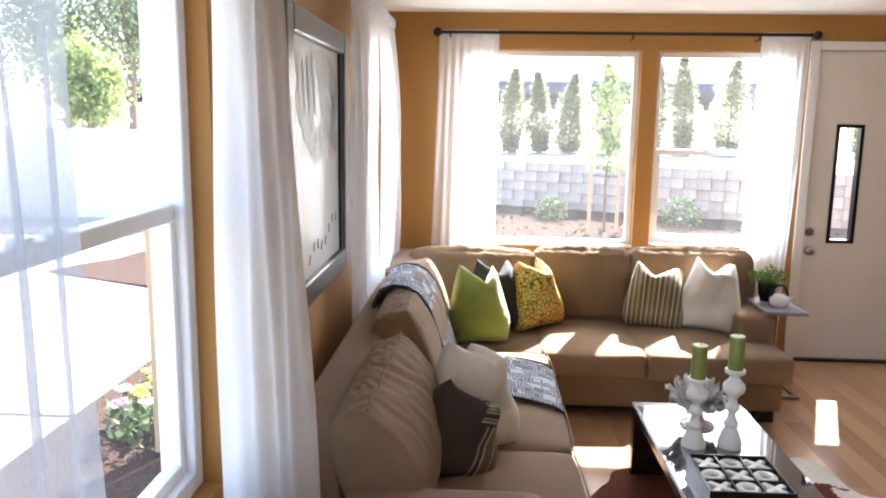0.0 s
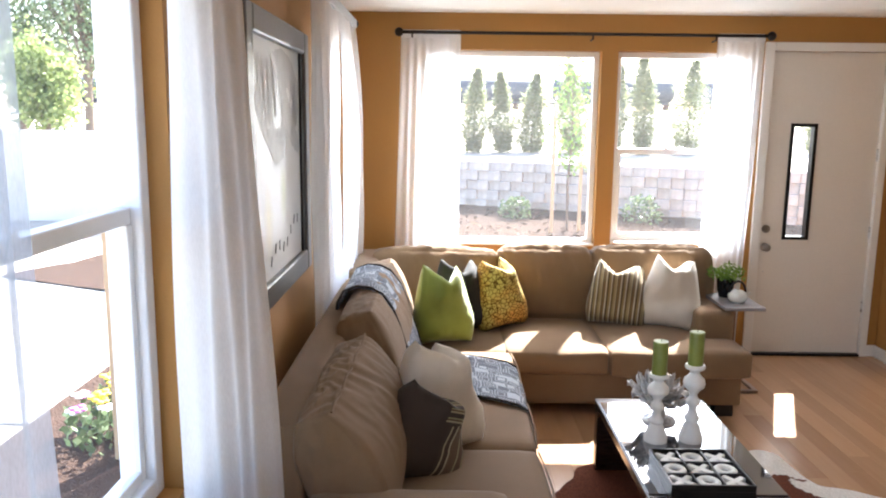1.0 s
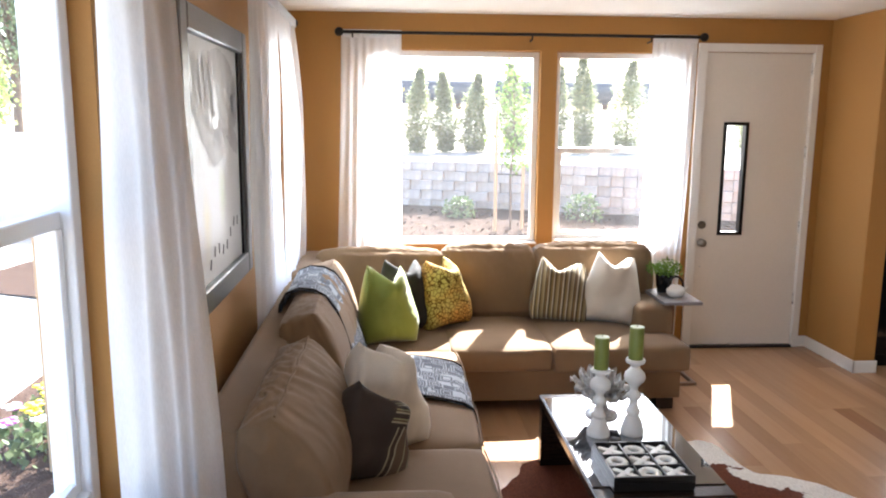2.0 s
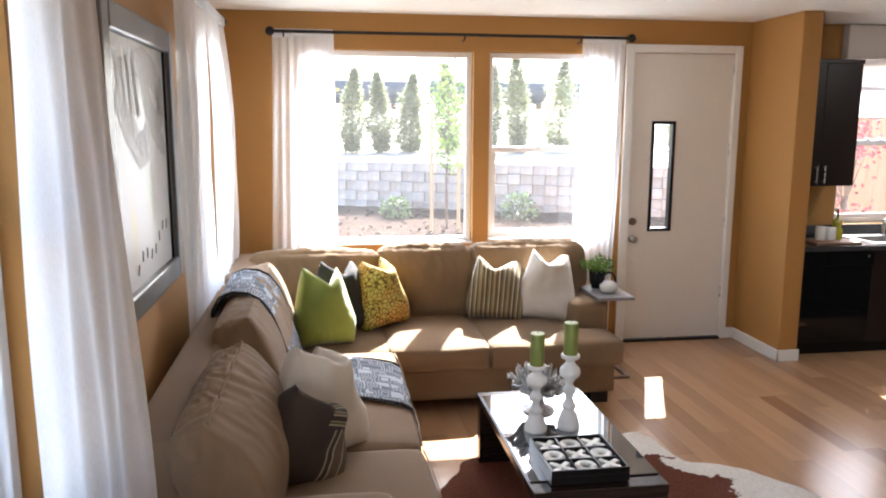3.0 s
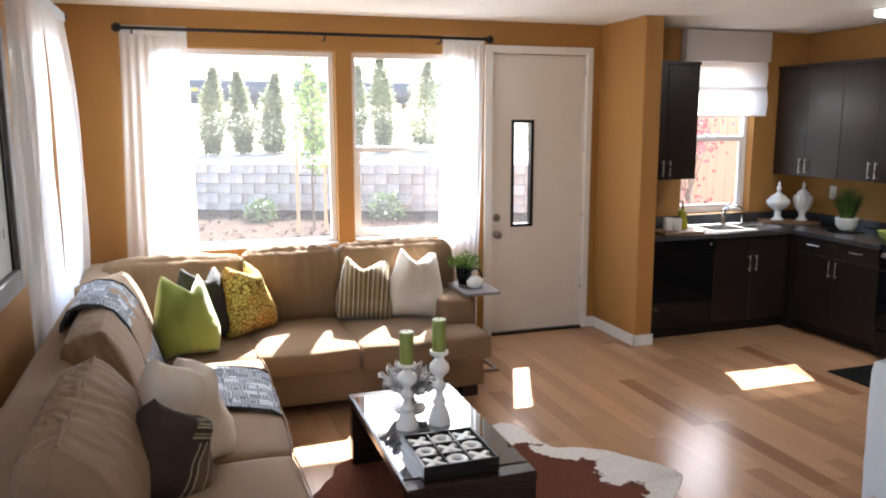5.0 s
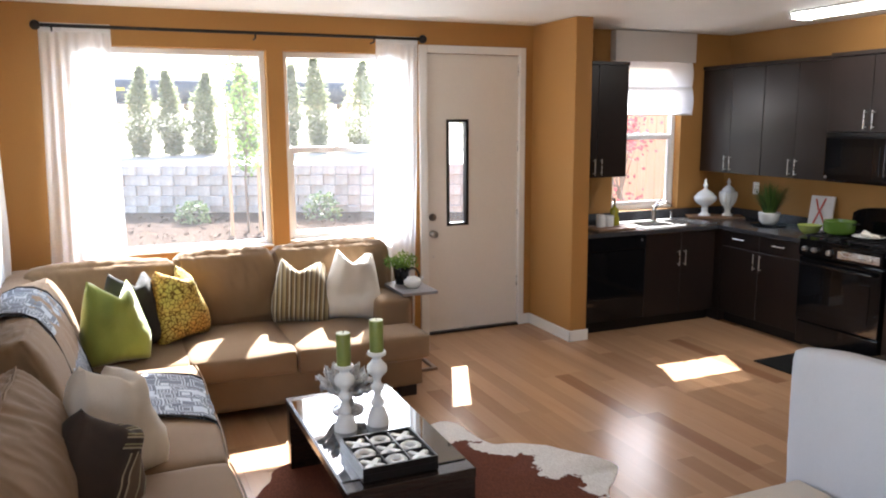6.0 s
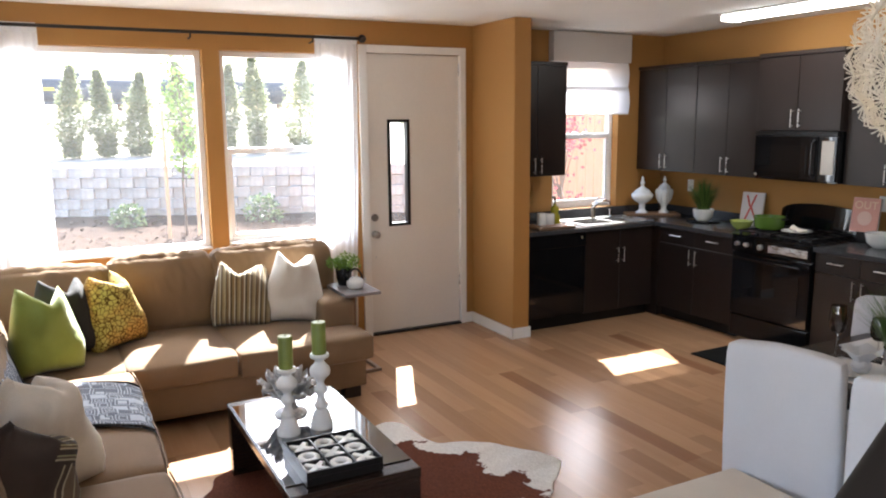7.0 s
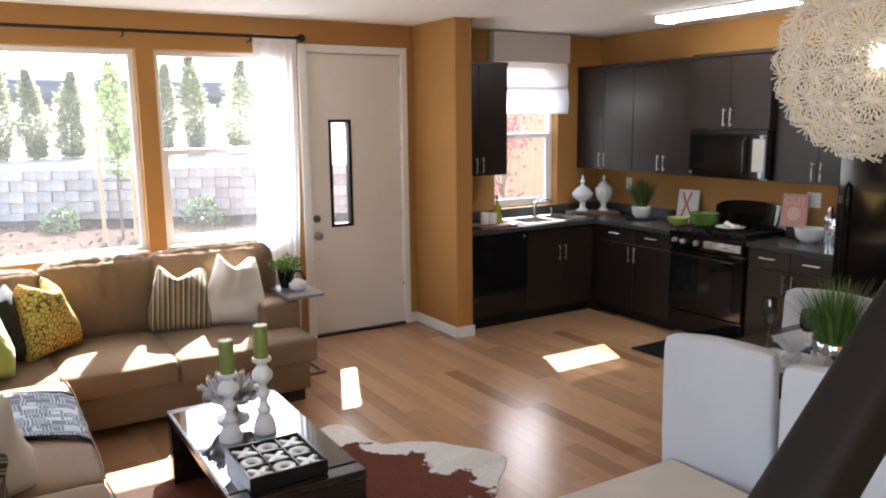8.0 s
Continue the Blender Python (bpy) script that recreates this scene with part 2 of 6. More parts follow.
def art_print(name):
    """Abstract print: white ground, grey brush strokes above, pale green and ochre washes, dark dabs low down."""
    m, n, l, b = material(name)
    v = coords(n, l)
    sep = n.new("ShaderNodeSeparateXYZ")
    l.new(v, sep.inputs[0])
    warp = noise_node(n, l, coords(n, l, (1, 3.2, 4.5)), 1.0, 4, 0.6)

    def blob(y, z, ry, rz, wob=0.7):
        d = n.new("ShaderNodeVectorMath")
        d.operation = "SUBTRACT"
        l.new(v, d.inputs[0])
        d.inputs[1].default_value = (0, y, z)
        s = n.new("ShaderNodeVectorMath")
        s.operation = "MULTIPLY"
        l.new(d.outputs[0], s.inputs[0])
        s.inputs[1].default_value = (0, 1 / ry, 1 / rz)
        ln = n.new("ShaderNodeVectorMath")
        ln.operation = "LENGTH"
        l.new(s.outputs[0], ln.inputs[0])
        ad = n.new("ShaderNodeMath")
        ad.operation = "MULTIPLY_ADD"
        ad.inputs[1].default_value = wob
        l.new(warp, ad.inputs[0])
        l.new(ln.outputs["Value"], ad.inputs[2])
        return ad.outputs[0]

    col = (0.66, 0.66, 0.66)
    for y, z, ry, rz, c, soft in ((3.62, 1.55, 0.16, 0.26, (0.57, 0.62, 0.38), 0.6), (3.30, 1.45, 0.15, 0.3, (0.66, 0.60, 0.44), 0.6)):
        f = ramp(n, l, blob(y, z, ry, rz), (max(0.0, 0.95 - soft), (1, 1, 1)), (0.98, (0, 0, 0)))
        col = mixed(n, l, f, col, c)
    l.new(col, b.inputs["Base Color"])
    b.inputs["Roughness"].default_value = 0.35
    return m


M_WALL = plain("ochre wall paint", (0.385, 0.190, 0.049), 0.75, var=0.05, scale=1.6, grain=140, bump=0.25)
M_CEIL = plain("ceiling paint", (0.86, 0.84, 0.80), 0.85, var=0.03, scale=2, grain=70, bump=0.35)
M_WHITE = plain("white trim paint", (0.80, 0.78, 0.74), 0.4, var=0.03, scale=3, grain=90, bump=0.05)
M_DOOR = plain("white door paint", (0.76, 0.72, 0.66), 0.45, var=0.03, scale=2, grain=60, bump=0.08)
M_VINYL = plain("white vinyl", (0.82, 0.83, 0.84), 0.35, var=0.03, bump=0.03)
M_BLACK = plain("black lacquer", (0.007, 0.0065, 0.0065), 0.3, var=0.2, bump=0.03, spec=0.3)
M_IRON = plain("dark iron", (0.02, 0.018, 0.018), 0.45, 0.6, var=0.2)
M_GLASS = hazed_glass("window glass with glare haze")
M_CLEAR = glass("clear glass", (0.96, 0.97, 0.97), gloss=0.14)
M_STEEL = plain("brushed steel", (0.62, 0.61, 0.60), 0.28, 1.0, var=0.06, stretch=(1, 1, 12))
M_NICKEL = plain("satin nickel", (0.30, 0.28, 0.26), 0.3, 1.0, var=0.06)
M_CHROME = plain("chrome", (0.75, 0.75, 0.76), 0.08, 1.0, var=0.03, bump=0)
M_SOFA = cloth("taupe microfibre", (0.220, 0.140, 0.076), 700, 0.12, 0.10)
M_FOOT = plain("dark stained wood", (0.018, 0.011, 0.008), 0.4, var=0.3, stretch=(4, 4, 30))
M_GREEN = cloth("green velvet", (0.27, 0.33, 0.06), 500, 0.5, 0.15, 0.8)
M_CHAR = cloth("charcoal cloth", (0.016, 0.0145, 0.015), 700, 0.05)
M_CREAM = cloth("cream linen", (0.70, 0.65, 0.58), 600, 0.2, 0.05)
M_BEIGE = cloth("beige linen", (0.66, 0.59, 0.49), 600, 0.2, 0.06)
M_CELLS = cells_cloth("ochre ring print")
M_STRIPE = striped("olive stripe", [(0.0, (0.20, 0.13, 0.06)), (0.16, (0.68, 0.62, 0.46)), (0.24, (0.10, 0.07, 0.035)), (0.38, (0.30, 0.22, 0.10)),
                                    (0.52, (0.70, 0.64, 0.50)), (0.58, (0.13, 0.09, 0.045)), (0.72, (0.34, 0.26, 0.13)), (0.86, (0.50, 0.42, 0.25)), (0.93, (0.09, 0.06, 0.03))], 0, 0.10)
M_STRIPE_DARK = striped("brown stripe", [(0.0, (0.05, 0.032, 0.022)), (0.04, (0.40, 0.34, 0.22)), (0.06, (0.06, 0.036, 0.024)), (0.11, (0.44, 0.38, 0.26)), (0.13, (0.15, 0.10, 0.06)),
                                         (0.24, (0.38, 0.33, 0.20)), (0.26, (0.14, 0.09, 0.06)), (0.36, (0.34, 0.30, 0.14)), (0.39, (0.045, 0.028, 0.019))], 0, 0.44, sheen=0.02)
M_STRIPE_FINE = striped("fine brown and olive stripe", [(0.0, (0.045, 0.028, 0.018)), (0.34, (0.40, 0.34, 0.22)), (0.52, (0.10, 0.06, 0.03)), (0.70, (0.30, 0.27, 0.14)), (0.84, (0.05, 0.03, 0.02))], 2, 0.036, sheen=0.05)
M_THROW = throw_cloth("blue grey throw")
M_HIDE = hide_skin("cow hide")
M_FLOOR = plank_wood("hickory boards", (0.31, 0.162, 0.088), (0.53, 0.315, 0.178), 0.23)
M_SUBFLOOR = plain("dark board joint", (0.16, 0.08, 0.045), 0.8)
M_VOILE = sheer("white voile", (0.91, 0.94, 0.97), 0.90)
M_ESPRESSO = plain("espresso cabinet veneer", (0.017, 0.0105, 0.0085), 0.36, spec=0.42, var=0.18, scale=3, grain=60, bump=0.08, stretch=(3, 3, 0.4))
M_COUNTER = plain("charcoal laminate", (0.050, 0.050, 0.054), 0.2, var=0.35, scale=40, grain=300, bump=0.05)
M_APPL = plain("black appliance enamel", (0.006, 0.006, 0.007), 0.07, var=0.1, bump=0, spec=0.4)
M_DGLASS = plain("dark oven glass", (0.01, 0.01, 0.011), 0.04, var=0.05, bump=0)
M_TABLE = plain("espresso table veneer", (0.022, 0.013, 0.010), 0.22, var=0.25, stretch=(2, 30, 30), bump=0.06)
M_TGLASS = plain("smoked table glass", (0.03, 0.033, 0.04), 0.05, var=0.05, bump=0, coat=1.0, spec=1.0)
M_TGLASS.node_tree.nodes["Principled BSDF"].inputs["Coat IOR"].default_value = 2.1
M_CHALK = plain("chalk white turned wood", (0.80, 0.79, 0.77), 0.5, var=0.05, bump=0.1)
M_CANDLE = plain("green candle wax", (0.20, 0.235, 0.05), 0.45, var=0.1, scale=25, bump=0.05)
M_WICKTOP = plain("pale candle rim", (0.45, 0.52, 0.25), 0.5)
M_SILVER = plain("pewter leaf", (0.55, 0.55, 0.55), 0.35, 0.5, var=0.45, scale=18, grain=80, bump=0.4)
M_CERAMIC = plain("white ceramic", (0.80, 0.80, 0.78), 0.15, var=0.03, bump=0)
M_CARPET = cloth("cream carpet", (0.56, 0.48, 0.38), 300, 0.2, 0.08)
M_RAIL = plain("dark handrail wood", (0.006, 0.004, 0.003), 0.6, var=0.25, spec=0.15, stretch=(3, 30, 30))
M_SLIP = cloth("white slipcover", (0.56, 0.56, 0.585), 700, 0.15, 0.03)
M_GRASS = leafy("grass blades", (0.03, 0.075, 0.012), (0.13, 0.22, 0.04), 0.25)
M_FERN = leafy("fern green", (0.06, 0.14, 0.015), (0.22, 0.36, 0.06), 0.3)

# ---- building helpers ----


def thing(name, label, category, group="", at=(0, 0, 0)):
    e = new(name)
    e.empty_display_size = 0.1
    e.matrix_basis = Matrix.Translation(at)
    return tagged(e, label, category, group)


def finish(bm, smooth):
    bmesh.ops.recalc_face_normals(bm, faces=bm.faces)
    for f in bm.faces:
        f.smooth = smooth


def solid(name, bm, mat, smooth=False):
    finish(bm, smooth)
    me = bpy.data.meshes.new(name)
    bm.to_mesh(me)
    bm.free()
    me.materials.append(mat)
    if smooth:
        me.set_sharp_from_angle(angle=radians(50))
    return new(name, me)


def part(name, bm, mat, parent, label="", smooth=False):
    ob = solid(name, bm, mat, smooth)
    ob.parent = parent
    if parent.parent is None:
        ob.matrix_parent_inverse = parent.matrix_basis.inverted()
    return tagged(ob, label)


def box(bm, x0, x1, y0, y1, z0, z1, bevel=0.0, seg=2):
    vs = [bm.verts.new((x, y, z)) for z in (z0, z1) for y in (y0, y1) for x in (x0, x1)]
    fs = [bm.faces.new([vs[i] for i in q]) for q in ((0, 2, 3, 1), (4, 5, 7, 6), (0, 1, 5, 4), (2, 6, 7, 3), (0, 4, 6, 2), (1, 3, 7, 5))]
    if bevel:
        es = list({e for f in fs for e in f.edges})
        bmesh.ops.bevel(bm, geom=es, offset=bevel, segments=seg, affect="EDGES", profile=0.5)
    return bm


def B(*a, **k):
    return box(bmesh.new(), *a, **k)


def moved(bm, m):
    bm.transform(m)
    return bm


def lathe(bm, profile, at=(0, 0, 0), seg=24):
    rings = []
    for r, z in profile:
        rings.append([bm.verts.new((at[0] + max(r, 1e-4) * math.cos(a), at[1] + max(r, 1e-4) * math.sin(a), at[2] + z))
                      for a in (2 * math.pi * i / seg for i in range(seg))])
    for a, b in zip(rings, rings[1:]):
        for i in range(seg):
            bm.faces.new((a[i], a[(i + 1) % seg], b[(i + 1) % seg], b[i]))
    bm.faces.new(rings[0][::-1])
    bm.faces.new(rings[-1])
    return bm


def L(*a, **k):
    return lathe(bmesh.new(), *a, **k)


def rod(bm, a, b, r0, r1=None, seg=10):
    a, b = Vector(a), Vector(b)
    q = (b - a).to_track_quat("Z", "Y").to_matrix().to_4x4()
    m = Matrix.Translation(a) @ q
    r1 = r0 if r1 is None else r1
    n = (b - a).length
    lo = [bm.verts.new(m @ Vector((r0 * math.cos(t), r0 * math.sin(t), 0))) for t in (2 * math.pi * i / seg for i in range(seg))]
    hi = [bm.verts.new(m @ Vector((r1 * math.cos(t), r1 * math.sin(t), n))) for t in (2 * math.pi * i / seg for i in range(seg))]
    for i in range(seg):
        bm.faces.new((lo[i], lo[(i + 1) % seg], hi[(i + 1) % seg], hi[i]))
    bm.faces.new(lo[::-1])
    bm.faces.new(hi)
    return bm


def pipe(bm, pts, r, seg=10):
    for a, b in zip(pts, pts[1:]):
        rod(bm, a, b, r, seg=seg)
    for p in pts[1:-1]:
        bmesh.ops.create_icosphere(bm, subdivisions=1, radius=r * 1.02, matrix=Matrix.Translation(p))
    return bm


def puffy(sx, sy, sz, radius, puff=0.02, cuts=11, wrinkle=0.004, seed=0.0, taper=None):
    """A stuffed block: rounded edges, crowned faces, faint creases. Centred on the origin."""
    bm = bmesh.new()
    bmesh.ops.create_cube(bm, size=2)
    bmesh.ops.subdivide_edges(bm, edges=bm.edges, cuts=cuts, use_grid_fill=True)
    h = Vector((sx / 2, sy / 2, sz / 2))
    for v in bm.verts:
        u = v.co.copy()
        p = Vector((u.x * h.x, u.y * h.y, u.z * h.z))
        core = Vector([max(-h[i] + radius, min(h[i] - radius, p[i])) for i in range(3)])
        d = p - core
        if d.length > 1e-6:
            p = core + d.normalized() * radius
        bulge = [(1 - u[(i + 1) % 3] ** 2) * (1 - u[(i + 2) % 3] ** 2) * puff * (u[i] ** 3) for i in range(3)]
        p += Vector(bulge)
        w = noise.noise(p * 6 + Vector((seed, seed * 2, 0))) + 0.6 * noise.noise(Vector((p.x * 26, p.y * 9, p.z * 9)) + Vector((seed, 0, 0)))
        p += p.normalized() * w * wrinkle
        if taper:
            ax, length, k = taper
            p[ax] *= 1 - k * abs(u.z) ** 2.2
            crease = 0.5 - 2.2 * abs(noise.noise(Vector((p[length] * 19 + u.z * 1.2 + seed, u[ax] * 1.3, u.z * 1.5))))
            p += p.normalized() * 0.012 * crease * max(0.0, 0.35 + 0.65 * u.z)
        v.co = p
    return bm


def pillow(w, h, t, chop=0.30, ears=0.10, n=26, seed=0.0, dent=0.08):
    """A scatter pillow standing in the xz plane, its lower edge at z = 0, pinched at its corners, with a dent pressed into the top."""
    bm = bmesh.new()
    sheets = []
    for side in (1, -1):
        grid = []
        for j in range(n + 1):
            row = []
            for i in range(n + 1):
                u, v = 2 * i / n - 1, 2 * j / n - 1
                edge = (1 - u ** 4) * (1 - v ** 4)
                y = side * t / 2 * max(edge, 0) ** 0.5
                x = u * w / 2 * (1 - ears * (1 - v * v))
                z = h / 2 + v * h / 2 * (1 - ears * 0.7 * (1 - u * u))
                up = max(0.0, (v + 0.35) / 1.35)
                dip = max(0.0, 1 - math.sqrt((u - dent) ** 2 + 0.012) / 0.85) ** 1.2
                z -= chop * h * dip * up ** 1.5
                x *= 1.06 - 0.38 * up ** 1.4 - 0.20 * max(0.0, -v) ** 3
                lip = t * up * (0.5 * u * abs(u) - 0.75 * dip)
                y *= 1 - 0.30 * math.exp(-((u - dent) / 0.16) ** 2) * up + 0.25 * math.exp(-((abs(u - dent) - 0.38) / 0.2) ** 2) * up
                if abs(edge) > 1e-6:
                    y += side * (0.009 * (noise.noise(Vector((x * 9, z * 9, side + seed))) + 0.5 * noise.noise(Vector((x * 22, z * 22, seed))))
                                 + 0.010 * (0.4 - abs(noise.noise(Vector((math.atan2(z - h * 0.45, x) * 3.2, seed, side))))) * min(1.0, math.hypot(x / w, (z - h / 2) / h) * 2.2))
                row.append(bm.verts.new((x, y + lip, z)))
            grid.append(row)
        for j in range(n):
            for i in range(n):
                bm.faces.new((grid[j][i], grid[j][i + 1], grid[j + 1][i + 1], grid[j + 1][i]))
        sheets.append(grid)
    bmesh.ops.remove_doubles(bm, verts=bm.verts, dist=0.0008)
    return bm


def holed(bm, along, lo, hi, back0, back1, z0, z1, holes):
    """A wall along x or y from lo to hi with openings (a, b, zlow, zhigh)."""
    def put(a, b, zl, zh):
        if b - a > 1e-4 and zh - zl > 1e-4:
            box(bm, a, b, back0, back1, zl, zh) if along == "x" else box(bm, back0, back1, a, b, zl, zh)
    at = lo
    for a, b, zl, zh in sorted(holes):
        put(at, a, z0, z1)
        put(a, b, z0, zl)
        put(a, b, zh, z1)
        at = b
    put(at, hi, z0, z1)
    return bm


# ---- the setting ----
YW, XL, XR, YB, HC = 6.147, -0.813, 5.80, -1.70, 2.705
WT = 0.17
WIN_A = (-0.18, 1.172, 0.895, 2.43)
WIN_B = (1.302, 2.30, 0.915, 2.43)
DOOR = (2.505, 3.395, 0.0, 2.445)
WIN_K = (4.42, 5.215, 1.0, 2.42)
S = "structure"

tagged(solid("wall_north", holed(bmesh.new(), "x", XL - WT, XR + WT, YW, YW + WT, -0.15, HC, [WIN_A, WIN_B, DOOR, WIN_K]), M_WALL),
       "ochre painted wall with two windows and the front door", "wall", kind=S)
WIN_L = (0.75, 2.18, 0.78, 2.36)
# unseen opening added behind the camera to let in fill light
WIN_ADDED = (-1.15, 0.25, 0.82, 2.28)
WIN_FAR = (4.55, 5.55, 0.9, 2.36)
tagged(solid("wall_west", holed(bmesh.new(), "y", YB, YW, XL - WT, XL, -0.15, HC, [WIN_L, WIN_FAR, WIN_ADDED]), M_WALL),
       "ochre painted side wall with windows and the picture", "wall", kind=S)
tagged(solid("wall_east", B(XR, XR + WT, YB, YW, -0.15, HC), M_WALL), "ochre painted kitchen wall", "wall", kind=S)
tagged(solid("wall_south", B(XL - WT, XR + WT, YB - WT, YB, -0.15, HC), M_WALL), "ochre painted back wall", "wall", kind=S)
tagged(solid("wall_stub", B(3.53, 3.692, 5.446, YW, 0, HC, bevel=0.004, seg=1), M_WALL), "ochre painted wall end between door and kitchen", "wall", kind=S)
tagged(solid("ceiling", B(XL - WT, XR + WT, YB - WT, YW + WT, HC, HC + 0.12), M_CEIL), "off-white painted ceiling", "ceiling", kind=S)
floor = tagged(solid("floor", B(XL, XR, YB, YW, -0.16, -0.012), M_SUBFLOOR), "hickory strip floor, glossy, mixed brown boards", "floor", kind=S)
base = bmesh.new()
box(base, 3.515, 3.529, 5.432, YW - 0.001, 0, 0.095, bevel=0.004)
box(base, 3.515, 3.706, 5.432, 5.4455, 0, 0.095, bevel=0.004)
tagged(solid("baseboard", base, M_WHITE), "white painted baseboard round the wall end", "baseboard", kind=S)
b2 = bmesh.new()
box(b2, 3.452, 3.516, YW - 0.014, YW - 0.001, 0, 0.095, bevel=0.004)
tagged(solid("baseboard", b2, M_WHITE), "white painted baseboard beside the door", "baseboard", kind=S)
b3 = bmesh.new()
box(b3, XL + 0.001, XL + 0.015, 2.3, YW - 0.02, 0, 0.095, bevel=0.004)
tagged(solid("baseboard", b3, M_WHITE), "white painted baseboard behind the sofa", "baseboard", kind=S)

# landing on which the camera stands, two steps above the floor
tagged(solid("stair_landing", B(XL, 2.645, YB, 2.25, 0.0, 0.36, bevel=0.02, seg=3), M_CARPET, True), "cream carpeted stair landing", "landing", kind=S)


def window_unit(name, along, a, b, z0, z1, depth, rail=None, frame_w=0.045, out=1, label="white vinyl window with clear glass", deep=0.03):
    """A vinyl window in an opening; depth is where its middle lies across the wall."""
    w = tagged(new(name), label, "window", kind=S)

    def bx(p, q, d0, d1, zl, zh, bevel=0.006):
        bm = bmesh.new()
        return box(bm, p, q, depth + d0, depth + d1, zl, zh, bevel=bevel) if along == "x" else box(bm, depth + d0, depth + d1, p, q, zl, zh, bevel=bevel)
    f = frame_w
    part("window_frame", bx(a, a + f, -deep, deep, z0, z1), M_VINYL, w)
    part("window_frame", bx(b - f, b, -deep, deep, z0, z1), M_VINYL, w)
    part("window_frame", bx(a + f, b - f, -deep, deep, z1 - f, z1), M_VINYL, w)
    part("window_frame", bx(a + f, b - f, -deep, deep, z0, z0 + f), M_VINYL, w)
    panes = [(z0 + f, z1 - f, 0.0)]
    if rail:
        part("meeting_rail", bx(a + f, b - f, -0.024, 0.022, rail - 0.024, rail + 0.024), M_VINYL, w)
        inn = -out * 0.012
        part("sash", bx(a + f, a + f + 0.03, inn - 0.012, inn + 0.012, z0 + f, rail - 0.024, 0.004), M_VINYL, w)
        part("sash", bx(b - f - 0.03, b - f, inn - 0.012, inn + 0.012, z0 + f, rail - 0.024, 0.004), M_VINYL, w)
        part("sash", bx(a + f + 0.03, b - f - 0.03, inn - 0.012, inn + 0.012, z0 + f, z0 + f + 0.035, 0.004), M_VINYL, w)
        mid = (a + b) / 2
        for k in (mid - 0.06, mid + 0.06):
            part("sash_lock", bx(k - 0.018, k + 0.018, inn - 0.02, inn + 0.02, rail + 0.025, rail + 0.04, 0.004), M_VINYL, w)
        panes = [(z0 + f, rail - 0.024, 0.008), (rail + 0.024, z1 - f, 0.0)]
    for zl, zh, off in panes:
        p = part("pane", bx(a + f, b - f, off - 0.002, off + 0.002, zl, zh, 0), M_GLASS, w)
        p.visible_shadow = False
    return w


window_unit("window_1", "x", *WIN_A, YW + 0.115)
window_unit("window_2", "x", *WIN_B, YW + 0.115, rail=1.655)
window_unit("window_3", "x", *WIN_K, YW + 0.115, rail=1.71)
window_unit("window_4", "y", *WIN_L, XL - 0.115, rail=1.62, frame_w=0.06, out=-1, deep=0.054, label="white vinyl sash window behind sheer curtains")
window_unit("window_5", "y", *WIN_FAR, XL - 0.10, rail=1.62, out=-1, label="white vinyl sash window behind closed sheer curtains")
sill = bmesh.new()
box(sill, WIN_A[0] + 0.002, WIN_A[1] - 0.002, YW - 0.012, YW + 0.085, WIN_A[2] + 0.0005, WIN_A[2] + 0.016, bevel=0.004)
tagged(solid("window_sill", sill, M_WHITE), "white painted window sill", "sill", kind=S)
sill = bmesh.new()
box(sill, WIN_B[0] + 0.002, WIN_B[1] - 0.002, YW - 0.012, YW + 0.085, WIN_B[2] + 0.0005, WIN_B[2] + 0.016, bevel=0.004)
tagged(solid("window_sill", sill, M_WHITE), "white painted window sill", "sill", kind=S)

# front door
door = tagged(new("door_1"), "white front door with a narrow black-framed glass, closed", "door", kind=S)
part("casing", B(2.434, 2.506, YW - 0.022, YW + 0.02, 0, 2.51, bevel=0.005), M_WHITE, door)
part("casing", B(3.394, 3.452, YW - 0.022, YW + 0.02, 0, 2.51, bevel=0.005), M_WHITE, door)
part("casing", B(2.506, 3.394, YW - 0.022, YW + 0.02, 2.445, 2.51, bevel=0.005), M_WHITE, door)
leaf = bmesh.new()
G = (2.690, 2.900, 0.965, 1.892)
holed(leaf, "x", 2.509, 3.391, YW + 0.012, YW + 0.056, 0.022, 2.441, [G])
leaf_ob = part("leaf", leaf, M_DOOR, door)
gf = bmesh.new()
w_ = 0.026
for q in ((G[0], G[0] + w_, G[2], G[3]), (G[1] - w_, G[1], G[2], G[3]), (G[0] + w_, G[1] - w_, G[2], G[2] + w_), (G[0] + w_, G[1] - w_, G[3] - w_, G[3])):
    box(gf, q[0], q[1], YW + 0.002, YW + 0.066, q[2], q[3])
part("glass_frame", gf, M_BLACK, door, "black glazing frame")
p = part("pane", B(G[0] + w_, G[1] - w_, YW + 0.03, YW + 0.036, G[2] + w_, G[3] - w_), M_GLASS, door)
p.visible_shadow = False
part("threshold", B(2.506, 3.394, YW - 0.03, YW + 0.10, 0.0, 0.02, bevel=0.004), M_BLACK, door, "dark threshold")
